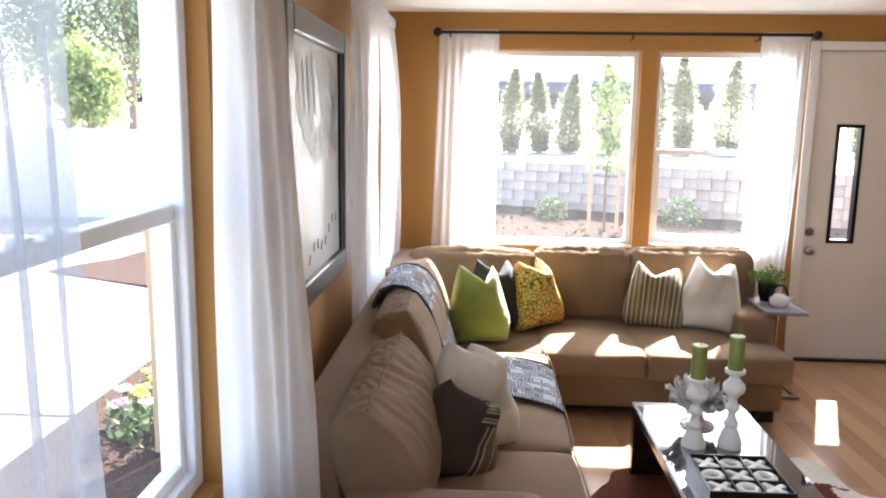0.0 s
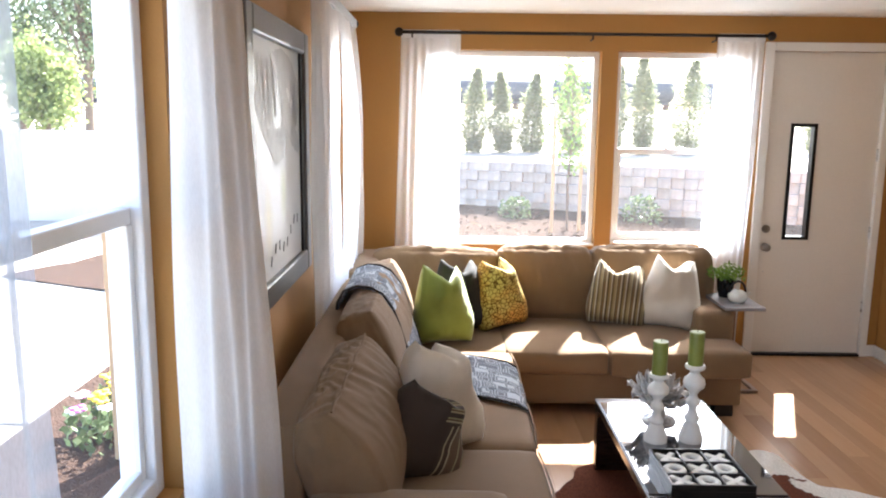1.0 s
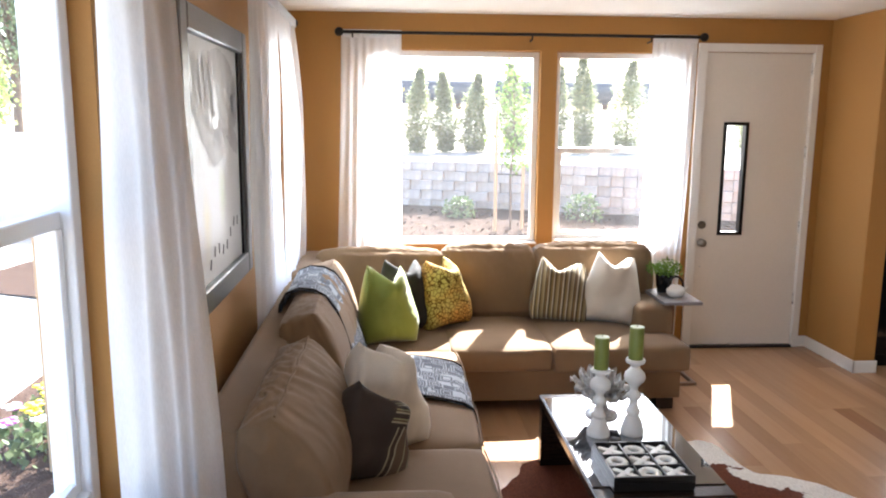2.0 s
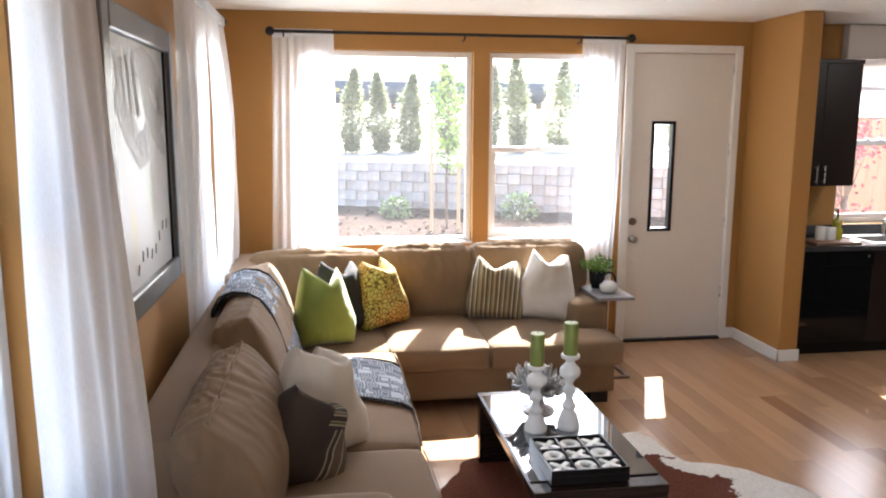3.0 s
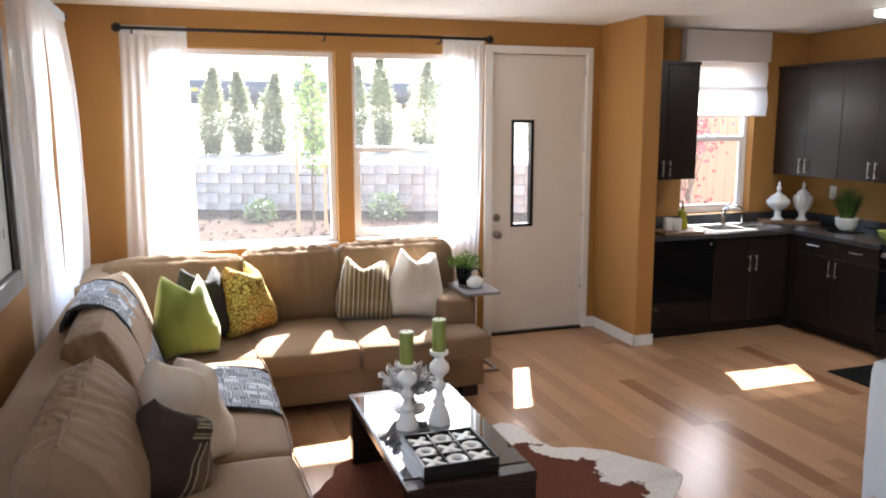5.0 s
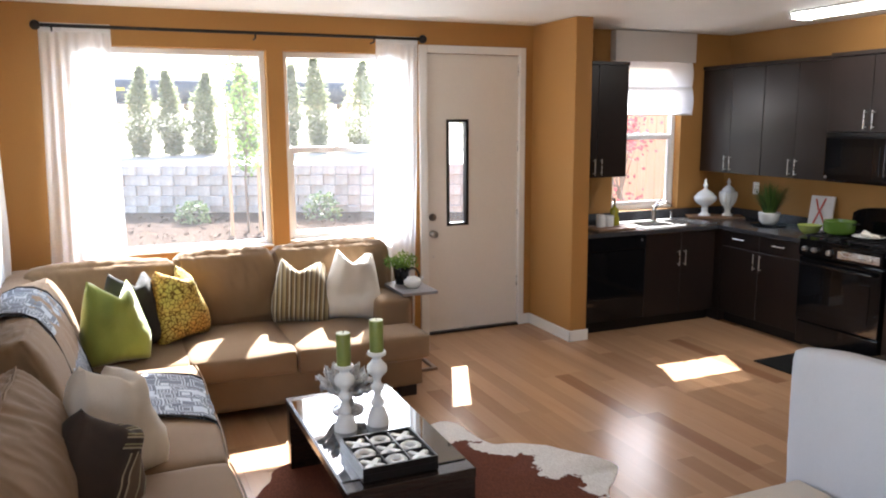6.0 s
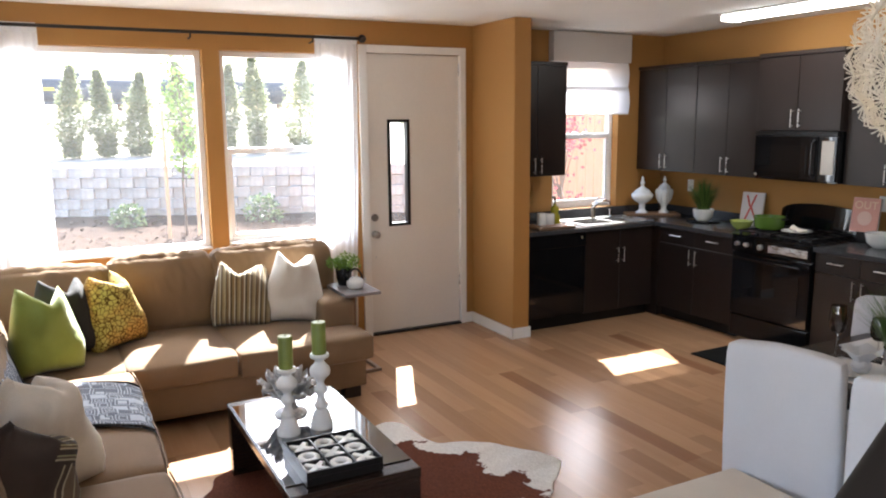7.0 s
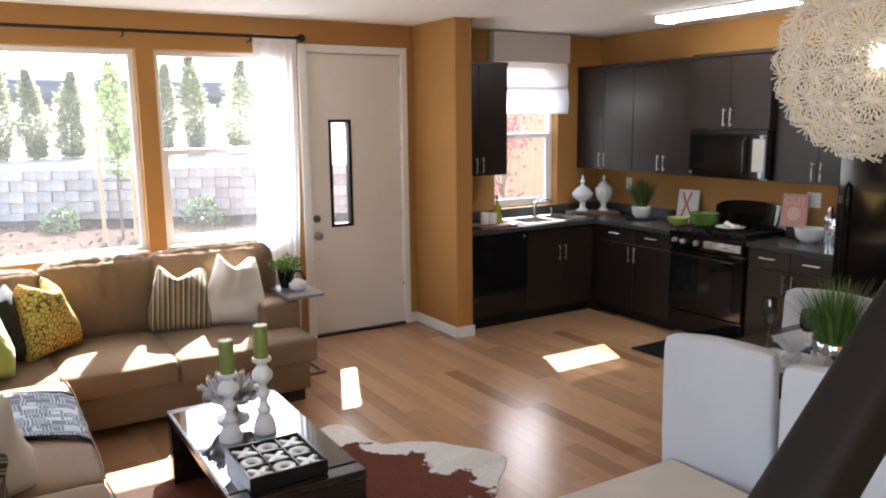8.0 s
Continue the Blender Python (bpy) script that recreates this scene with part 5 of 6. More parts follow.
# ---- side table ----
M_GREYTOP = plain("grey stained top", (0.24, 0.23, 0.24), 0.35, var=0.12, stretch=(2, 20, 20))
M_WALNUT = plain("brown side table wood", (0.20, 0.12, 0.075), 0.5, var=0.2, stretch=(20, 20, 2))
st = thing("side_table", "C-shaped side table with a grey top beside the sofa arm", "side table", at=(2.05, 5.3, 0))
part("tabletop", B(1.875, 2.15, 5.075, 5.53, 0.632, 0.655, bevel=0.003), M_GREYTOP, st)
for yy in (5.26, 5.34, 5.42):
    part("upright", B(1.985, 2.015, yy - 0.014, yy + 0.014, 0.022, 0.632, bevel=0.003), M_WALNUT, st)
for q in ((1.985, 2.20, 5.215, 5.245), (1.985, 2.20, 5.455, 5.485), (2.17, 2.20, 5.245, 5.455), (1.985, 2.015, 5.245, 5.455)):
    part("base_bar", B(*q, 0, 0.022, bevel=0.003), M_WALNUT, st)
ZS = 0.655


def blades(bm, x, y, z, n, h, spread, width=0.006, droop=0.4, r0=0.04):
    for _ in range(n):
        a, k = random.uniform(0, 6.283), random.random() ** 0.6
        hh = h * random.uniform(0.6, 1.05)
        bx, by = x + r0 * k * math.cos(a), y + r0 * k * math.sin(a)
        out = spread * k * random.uniform(0.5, 1.2)
        side = Vector((-math.sin(a), math.cos(a), 0)) * width
        prev = None
        for j in range(5):
            t = j / 4
            p = Vector((bx + out * t ** 1.6 * math.cos(a), by + out * t ** 1.6 * math.sin(a), z + hh * (t - droop * k * t * t * 0.6)))
            w = side * (1 - t * 0.92)
            cur = (bm.verts.new(p - w), bm.verts.new(p + w))
            if prev:
                bm.faces.new((prev[0], prev[1], cur[1], cur[0]))
            prev = cur
    return bm


fp = thing("potted_fern", "bright green fern in a tall black vase on the side table", "potted plant", at=(1.99, 5.42, ZS))
part("vase", L([(0, 0), (0.042, 0), (0.055, 0.05), (0.062, 0.12), (0.058, 0.135), (0.052, 0.135), (0.05, 0.11), (0, 0.11)], (1.99, 5.42, ZS), 24), M_APPL, fp, smooth=True)
fb = blades(bmesh.new(), 1.99, 5.42, ZS + 0.11, 60, 0.15, 0.14, 0.003, 0.6, 0.035)
for _ in range(420):
    a, k = random.uniform(0, 6.283), random.random() ** 0.5
    leaf_quad(fb, Vector((1.99 + 0.125 * k * math.cos(a), 5.42 + 0.125 * k * math.sin(a), ZS + 0.135 + random.random() * 0.11 * (1.1 - 0.5 * k))), 0.016, 0.9, 1.6)
part("foliage", fb, M_FERN, fp)
tp = thing("teapot", "small white ceramic pot with a dark bail handle", "teapot", at=(2.02, 5.26, ZS))
part("body", L([(0, 0), (0.045, 0), (0.062, 0.02), (0.066, 0.045), (0.058, 0.07), (0.04, 0.078), (0.036, 0.083), (0.012, 0.088), (0.012, 0.098), (0.0, 0.10)], (2.02, 5.26, ZS), 26), M_CERAMIC, tp, smooth=True)
part("spout", rod(bmesh.new(), (2.075, 5.25, ZS + 0.04), (2.10, 5.235, ZS + 0.075), 0.013, 0.008, 10), M_CERAMIC, tp, smooth=True)
part("handle", pipe(bmesh.new(), [(2.02 + 0.055 * math.cos(t) * -1, 5.26, ZS + 0.062 + 0.085 * math.sin(t)) for t in [math.pi * i / 10 for i in range(11)]], 0.008, 8), M_IRON, tp, smooth=True)

# ---- kitchen ----
FX, FY = 5.17, 5.515   # fronts of the two runs of base units
CT = 0.91


def bar_handle(parent, p, q, out, r=0.005):
    bm = rod(bmesh.new(), p, q, r, seg=10)
    p, q, o = Vector(p), Vector(q), Vector(out)
    d = (q - p).normalized() * 0.015
    rod(bm, p + d, p + d - o, r * 0.8, seg=8)
    rod(bm, q - d, q - d - o, r * 0.8, seg=8)
    return part("handle", bm, M_STEEL, parent, "brushed steel bar handle", True)


def base_unit(face, a, b, doors, drawers, label):
    """A base cabinet from a to b; face 'y' looks down -y, face 'x' looks down -x."""
    t = thing("base_cabinet", label, "cabinet", "kitchen base cabinets", at=((a + b) / 2, FY, 0) if face == "y" else (FX, (a + b) / 2, 0))

    def bx(p, q, d0, d1, z0, z1, bev=0.002):
        bm = bmesh.new()
        return box(bm, p, q, FY + d0, FY + d1, z0, z1, bevel=bev, seg=1) if face == "y" else box(bm, FX + d0, FX + d1, p, q, z0, z1, bevel=bev, seg=1)

    def pt(s, d, z):
        return (s, FY + d, z) if face == "y" else (FX + d, s, z)
    out = (0, -0.028, 0) if face == "y" else (-0.028, 0, 0)
    part("body", bx(a, b, 0.04, 0.60, 0.10, 0.872, 0), M_ESPRESSO, t)
    part("plinth", bx(a, b, 0.09, 0.58, 0.0, 0.10, 0), M_BLACK, t)
    zt = 0.865
    if drawers:
        w = (b - a) / drawers
        for i in range(drawers):
            d = part("drawer_front", bx(a + i * w + 0.002, a + (i + 1) * w - 0.002, 0.02, 0.04, 0.725, 0.865), M_ESPRESSO, t)
            m = a + (i + 0.5) * w
            bar_handle(d, pt(m - 0.065, -0.008, 0.805), pt(m + 0.065, -0.008, 0.805), out)
        zt = 0.72
    w = (b - a) / doors
    for i in range(doors):
        d = part("door", bx(a + i * w + 0.002, a + (i + 1) * w - 0.002, 0.02, 0.04, 0.105, zt), M_ESPRESSO, t)
        side = a + (i + 1) * w - 0.035 if i % 2 == 0 else a + i * w + 0.035
        bar_handle(d, pt(side, -0.008, 0.555), pt(side, -0.008, 0.70), out)
    return t


base_unit("y", 4.365, 5.165, 2, 0, "espresso sink base cabinet with two doors")
base_unit("x", 4.575, 5.475, 2, 2, "espresso base cabinet with two drawers and doors beside the range")
base_unit("x", 3.06, 3.795, 2, 2, "espresso base cabinet with two drawers and doors at the run's end")
filler = bmesh.new()
box(filler, 5.19, 5.78, 5.48, 6.10, 0.0, 0.87)
tagged(solid("corner_cabinet", filler, M_ESPRESSO), "espresso blind corner cabinet", "cabinet", "kitchen base cabinets")
end_p = bmesh.new()
box(end_p, 3.70, 3.735, 5.53, 6.13, 0.0, 0.872)
tagged(solid("end_panel", end_p, M_ESPRESSO), "espresso end panel beside the dishwasher", "panel")

dw = thing("dishwasher", "glossy black built-in dishwasher", "dishwasher", at=(4.05, FY, 0))
part("body", B(3.74, 4.36, 5.56, 6.12, 0.10, 0.868), M_BLACK, dw)
part("plinth", B(3.74, 4.36, 5.60, 6.1, 0.0, 0.10), M_BLACK, dw)
part("door", B(3.743, 4.357, 5.525, 5.56, 0.115, 0.74, bevel=0.004), M_APPL, dw)
part("control_panel", B(3.743, 4.357, 5.515, 5.56, 0.745, 0.866, bevel=0.006), M_APPL, dw)
part("badge", B(4.300, 4.318, 5.511, 5.516, 0.815, 0.835, bevel=0.002), M_STEEL, dw)

wt = thing("worktop", "charcoal laminate L-shaped worktop with an upstand", "worktop", at=(5.0, 6.0, CT))
SX0, SX1, SY0, SY1 = 4.42, 5.20, 5.60, 6.03
wb = bmesh.new()
for q in ((3.695, SX0, FY - 0.01, 6.146), (SX0, SX1, FY - 0.01, SY0), (SX0, SX1, SY1, 6.146), (SX1, 5.799, FY - 0.01, 6.146)):
    box(wb, *q, 0.873, CT)
box(wb, FX - 0.01, 5.799, 4.565, FY - 0.01, 0.873, CT)
part("slab", wb, M_COUNTER, wt)
part("slab", B(FX - 0.01, 5.799, 3.05, 3.80, 0.873, CT, bevel=0.003), M_COUNTER, wt)
part("upstand", B(3.695, 5.78, 6.125, 6.146, CT, CT + 0.085, bevel=0.003), M_COUNTER, wt)
part("upstand", B(5.778, 5.799, 4.565, 6.124, CT, CT + 0.085, bevel=0.003), M_COUNTER, wt)
part("upstand", B(5.778, 5.799, 3.05, 3.80, CT, CT + 0.085, bevel=0.003), M_COUNTER, wt)

sk = thing("sink", "double bowl stainless steel sink set in the worktop", "sink", at=(4.8, 5.8, CT))
rim = bmesh.new()
for q in ((SX0 - 0.015, SX1 + 0.015, SY0 - 0.015, SY0 + 0.02), (SX0 - 0.015, SX1 + 0.015, SY1 - 0.06, SY1 + 0.015), (SX0 - 0.015, SX0 + 0.02, SY0 + 0.02, SY1 - 0.06), (SX1 - 0.02, SX1 + 0.015, SY0 + 0.02, SY1 - 0.06), (4.79, 4.83, SY0 + 0.02, SY1 - 0.06)):
    box(rim, *q, CT + 0.001, CT + 0.007)
part("rim", rim, M_STEEL, sk)
for x0_, x1_ in ((SX0 + 0.02, 4.79), (4.83, SX1 - 0.02)):
    bo = bmesh.new()
    holed(bo, "x", x0_ - 0.003, x1_ + 0.003, SY0 + 0.017, SY0 + 0.02, CT - 0.17, CT + 0.001, [])
    holed(bo, "x", x0_ - 0.003, x1_ + 0.003, SY1 - 0.06, SY1 - 0.057, CT - 0.17, CT + 0.001, [])
    holed(bo, "y", SY0 + 0.02, SY1 - 0.06, x0_ - 0.003, x0_, CT - 0.17, CT + 0.001, [])
    holed(bo, "y", SY0 + 0.02, SY1 - 0.06, x1_, x1_ + 0.003, CT - 0.17, CT + 0.001, [])
    box(bo, x0_, x1_, SY0 + 0.02, SY1 - 0.06, CT - 0.173, CT - 0.17)
    part("bowl", bo, M_STEEL, sk)
fa = thing("faucet", "chrome single lever kitchen faucet", "faucet", at=(4.81, 6.0, CT + 0.007))
part("body", L([(0, 0), (0.028, 0), (0.028, 0.01), (0.02, 0.02), (0.02, 0.12), (0.016, 0.14), (0, 0.145)], (4.81, 6.0, CT + 0.0075), 18), M_CHROME, fa, smooth=True)
part("spout", pipe(bmesh.new(), [(4.81, 6.0, CT + 0.11), (4.83, 5.95, CT + 0.17), (4.86, 5.88, CT + 0.19), (4.88, 5.83, CT + 0.16)], 0.012, 12), M_CHROME, fa, smooth=True)
part("lever", rod(bmesh.new(), (4.81, 6.0, CT + 0.14), (4.87, 5.99, CT + 0.205), 0.008, 0.006, 10), M_CHROME, fa, smooth=True)
tagged(solid("sink_sprayer", L([(0, 0), (0.018, 0), (0.015, 0.02), (0.012, 0.05), (0.016, 0.07), (0, 0.075)], (5.02, 6.0, CT + 0.0075), 14), M_CHROME, True), "small chrome sprayer beside the faucet", "sprayer")

# wall units
UZ0, UZ1 = 1.365, 2.385


def wall_unit(face, a, b, z0, z1, depth, doors, label, handles=True):
    t = thing("wall_cabinet", label, "cabinet", "kitchen wall cabinets", at=((a + b) / 2, YW - depth, z0) if face == "y" else (XR - depth, (a + b) / 2, z0))

    def bx(p, q, d0, d1, zl, zh, bev=0.002):
        bm = bmesh.new()
        return box(bm, p, q, YW - depth + d0, YW - depth + d1, zl, zh, bevel=bev, seg=1) if face == "y" else box(bm, XR - depth + d0, XR - depth + d1, p, q, zl, zh, bevel=bev, seg=1)

    def pt(s, d, z):
        return (s, YW - depth + d, z) if face == "y" else (XR - depth + d, s, z)
    out = (0, -0.028, 0) if face == "y" else (-0.028, 0, 0)
    part("body", bx(a, b, 0.021, depth - 0.002, z0, z1, 0), M_ESPRESSO, t)
    w = (b - a) / doors
    for i in range(doors):
        d = part("door", bx(a + i * w + 0.002, a + (i + 1) * w - 0.002, 0.0, 0.02, z0 + 0.002, z1 - 0.03), M_ESPRESSO, t)
        side = a + (i + 1) * w - 0.035 if i % 2 == 0 else a + i * w + 0.035
        bar_handle(d, pt(side, -0.028, z0 + 0.025), pt(side, -0.028, z0 + 0.17), out)
    part("cornice", bx(a, b, -0.012, depth - 0.003, z1 - 0.028, z1 + 0.004), M_ESPRESSO, t)
    return t


wall_unit("y", 3.695, 4.335, UZ0, UZ1, 0.33, 2, "espresso wall cabinet hung beside the kitchen window")
wall_unit("x", 5.352, 6.14, UZ0, UZ1, 0.33, 2, "espresso double wall cabinet in the kitchen corner")
wall_unit("x", 4.60, 5.348, UZ0, UZ1, 0.33, 2, "espresso double wall cabinet beside the microwave")
wall_unit("x", 3.82, 4.596, 1.775, UZ1 + 0.01, 0.40, 2, "shorter espresso cabinet over the microwave")
wall_unit("x", 3.06, 3.816, UZ0, UZ1, 0.33, 2, "espresso double wall cabinet over the run's end")

mw = thing("microwave", "black over-range microwave with a glass door", "microwave", at=(5.4, 4.2, 1.37))
part("body", B(5.42, 5.798, 3.825, 4.592, 1.37, 1.772, bevel=0.004), M_APPL, mw)
part("door", B(5.385, 5.42, 3.99, 4.588, 1.385, 1.735, bevel=0.008), M_APPL, mw)
part("window", B(5.381, 5.386, 4.09, 4.53, 1.44, 1.66), M_DGLASS, mw, "dark glass door window")
part("control_panel", B(5.388, 5.42, 3.828, 3.986, 1.385, 1.735, bevel=0.005), M_DGLASS, mw)
part("keypad", B(5.3845, 5.389, 3.845, 3.955, 1.44, 1.70, bevel=0.003), plain("grey keypad", (0.35, 0.32, 0.28), 0.25, 0.4), mw, "reflective grey keypad panel")
part("vent_grille", B(5.39, 5.42, 3.828, 4.588, 1.738, 1.77), M_BLACK, mw)
part("handle", pipe(bmesh.new(), [(5.386, 4.02, 1.42), (5.355, 4.02, 1.44), (5.355, 4.02, 1.68), (5.386, 4.02, 1.70)], 0.011, 10), M_APPL, mw, smooth=True)
part("badge", moved(L([(0, 0), (0.013, 0), (0.013, 0.003), (0, 0.003)], seg=14), pose(5.386, 4.565, 1.41, 0, -90, 0)), M_STEEL, mw)

rg = thing("range", "black gas range with steel control panel and oven window", "range", at=(5.4, 4.18, 0))
part("body", B(5.19, 5.795, 3.803, 4.562, 0.04, 0.90, bevel=0.003), M_APPL, rg)
part("foot_drawer", B(5.165, 5.19, 3.808, 4.557, 0.05, 0.235, bevel=0.006), M_APPL, rg)
od = part("oven_door", B(5.155, 5.19, 3.808, 4.557, 0.245, 0.77, bevel=0.008), M_APPL, rg)
part("oven_window", B(5.151, 5.156, 3.90, 4.465, 0.34, 0.64), M_DGLASS, od, "dark oven window")
part("oven_handle", pipe(bmesh.new(), [(5.155, 3.86, 0.725), (5.115, 3.87, 0.73), (5.115, 4.495, 0.73), (5.155, 4.505, 0.725)], 0.012, 10), M_APPL, od, smooth=True)
part("control_panel", B(5.145, 5.19, 3.806, 4.559, 0.785, 0.90, bevel=0.006), M_APPL, rg)
part("steel_panel", B(5.140, 5.146, 3.83, 4.19, 0.812, 0.872, bevel=0.002), M_STEEL, rg, "steel control strip")
for yy in (3.90, 3.99, 4.26, 4.40, 4.49):
    kn = moved(L([(0, 0), (0.024, 0), (0.021, 0.025), (0, 0.027)], seg=16), pose(5.141, yy, 0.842, 0, -90, 0))
    part("knob", kn, M_STEEL, rg, smooth=True)
part("cooktop", B(5.15, 5.78, 3.803, 4.562, 0.90, 0.92, bevel=0.004), M_APPL, rg)
for yy in (3.99, 4.37):
    for xx in (5.31, 5.58):
        part("burner", L([(0, 0), (0.045, 0), (0.04, 0.012), (0.02, 0.016), (0, 0.016)], (xx, yy, 0.92), 18), M_IRON, rg)
    gr = bmesh.new()
    for k in (-0.15, 0.0, 0.15):
        box(gr, 5.19, 5.72, yy + k - 0.006, yy + k + 0.006, 0.942, 0.956)
    for xx in (5.19, 5.31, 5.45, 5.58, 5.71):
        box(gr, xx - 0.006, xx + 0.006, yy - 0.16, yy + 0.16, 0.940, 0.954)
    for xx in (5.20, 5.71):
        for k in (-0.15, 0.15):
            box(gr, xx - 0.008, xx + 0.008, yy + k - 0.008, yy + k + 0.008, 0.92, 0.942)
    part("grate", gr, M_IRON, rg, "cast iron pan grate")
bg = bmesh.new()
ys = [3.81 + i * 0.745 / 16 for i in range(17)]
top_v, bot_v = [], []
for yy in ys:
    t = (yy - 4.1825) / 0.3725
    zt = 1.165 - 0.035 * t * t - 0.03 * t ** 8
    top_v.append((bg.verts.new((5.735, yy, zt)), bg.verts.new((5.795, yy, zt - 0.005))))
    bot_v.append((bg.verts.new((5.71, yy, 0.921)), bg.verts.new((5.795, yy, 0.921))))
for i in range(16):
    bg.faces.new((top_v[i][0], top_v[i + 1][0], bot_v[i + 1][0], bot_v[i][0]))
    bg.faces.new((top_v[i][0], top_v[i][1], top_v[i + 1][1], top_v[i + 1][0]))
    bg.faces.new((top_v[i][1], bot_v[i][1], bot_v[i + 1][1], top_v[i + 1][1]))
for i in (0, 16):
    bg.faces.new((top_v[i][0], top_v[i][1], bot_v[i][1], bot_v[i][0]))
part("backguard", bg, M_APPL, rg, "curved glossy black backguard")

fr = thing("refrigerator", "tall glossy black refrigerator beside the cabinets", "refrigerator", at=(5.4, 2.6, 0))
part("cabinet", B(5.13, 5.79, 2.15, 3.03, 0.02, 1.75, bevel=0.006), M_APPL, fr)
part("door", B(5.06, 5.128, 2.155, 3.025, 0.56, 1.745, bevel=0.012), M_APPL, fr)
part("door", B(5.06, 5.128, 2.155, 3.025, 0.05, 0.55, bevel=0.012), M_APPL, fr)
part("handle", pipe(bmesh.new(), [(5.06, 2.95, 0.75), (5.02, 2.95, 0.78), (5.02, 2.95, 1.4), (5.06, 2.95, 1.43)], 0.012, 10), M_APPL, fr, smooth=True)

mat_b = bmesh.new()
box(mat_b, -0.30, 0.30, -0.75, 0.75, 0, 0.010, bevel=0.004)
moved(mat_b, pose(4.86, 3.64, 0.001, 0, 0, 1))
tagged(solid("floor_mat", mat_b, plain("black rubber mat", (0.005, 0.005, 0.005), 0.9, spec=0.15, var=0.2, bump=0.4)), "black runner mat before the range", "mat")

# roman blind
M_BLIND = sheer("white blind cloth", (0.82, 0.82, 0.83), 0.97)
bl = thing("roman_blind", "white roman blind half drawn over the kitchen window", "blind", at=(4.83, 6.1, 1.93))
part("headrail", B(4.355, 5.295, 6.06, 6.145, 2.42, 2.695, bevel=0.006), cloth("white valance cloth", (0.66, 0.62, 0.58), 500, 0.1, 0.03), bl, "thick white valance")
for i, (zt, zb, yy) in enumerate(((2.44, 2.17, 6.09), (2.19, 1.925, 6.075))):
    bm = bmesh.new()
    gr = []
    for j in range(9):
        t = j / 8
        gr.append([bm.verts.new((4.37 + 0.905 * k / 12, yy - 0.022 * math.sin(math.pi * t) - 0.01 * t, zt + (zb - zt) * t)) for k in range(13)])
    for p_, q_ in zip(gr, gr[1:]):
        for k in range(12):
            bm.faces.new((p_[k], p_[k + 1], q_[k + 1], q_[k]))
    part("fold", bm, M_BLIND, bl, smooth=True)
    part("batten", B(4.37, 5.275, yy - 0.018, yy - 0.008, zb - 0.006, zb + 0.006), M_WHITE, bl)

# on the worktop
M_MILK = plain("milk glass", (0.80, 0.81, 0.80), 0.12, var=0.03, bump=0)
M_TRAYW = plain("rustic wooden tray", (0.22, 0.12, 0.06), 0.6, var=0.25, stretch=(3, 20, 20))


def urn(x, y, slim, label):
    t = thing("covered_urn", label, "jar", "milk glass urns", at=(x, y, CT + 0.025))
    if slim:
        pr = [(0, 0), (0.055, 0), (0.05, 0.012), (0.03, 0.03), (0.028, 0.06), (0.045, 0.10), (0.072, 0.15), (0.082, 0.20), (0.078, 0.235), (0.06, 0.25), (0, 0.25)]
        ld = [(0.062, 0.25), (0.055, 0.268), (0.035, 0.285), (0.015, 0.30), (0.012, 0.315), (0.02, 0.328), (0.014, 0.345), (0.006, 0.365), (0, 0.37)]
    else:
        pr = [(0, 0), (0.062, 0), (0.056, 0.012), (0.034, 0.026), (0.028, 0.05), (0.034, 0.062), (0.028, 0.074), (0.034, 0.095), (0.075, 0.118), (0.104, 0.150), (0.110, 0.178), (0.100, 0.197), (0.085, 0.205), (0, 0.205)]
        ld = [(0.088, 0.205), (0.075, 0.225), (0.045, 0.245), (0.02, 0.262), (0.016, 0.28), (0.026, 0.297), (0.018, 0.318), (0.012, 0.332), (0.015, 0.345), (0.005, 0.365), (0, 0.368)]
    jar = part("jar", L(pr, (x, y, CT + 0.025), 26), M_MILK, t, smooth=True)
    if slim:
        rb = bmesh.new()
        for i in range(12):
            a = 2 * math.pi * i / 12
            pipe(rb, [(x + r * math.cos(a), y + r * math.sin(a), CT + 0.025 + z) for r, z in pr[5:9]], 0.009, 6)
        part("rib", rb, M_MILK, jar, smooth=True)
    part("lid", L(ld, (x, y, CT + 0.025), 26), M_MILK, t, smooth=True)


tagged(solid("serving_tray", moved(B(-0.27, 0.27, -0.12, 0.12, 0, 0.022, bevel=0.004), pose(5.50, 5.93, CT + 0.001, 0, 0, -32)), M_TRAYW), "wooden tray under two white urns", "tray")
urn(5.41, 5.97, False, "white milk glass urn with a squat bowl and lid")
urn(5.60, 5.86, True, "white ribbed milk glass urn with a pointed lid")


def potted(name, x, y, z, pr, h, spread, n, label, mat_pot, zl=0.08, w=0.004):
    t = thing(name, label, "potted plant", at=(x, y, z))
    part("pot", L(pr, (x, y, z), 26), mat_pot, t, smooth=True)
    part("foliage", blades(bmesh.new(), x, y, z + zl, n, h, spread, w, 0.35, 0.05), M_GRASS, t)
    return t


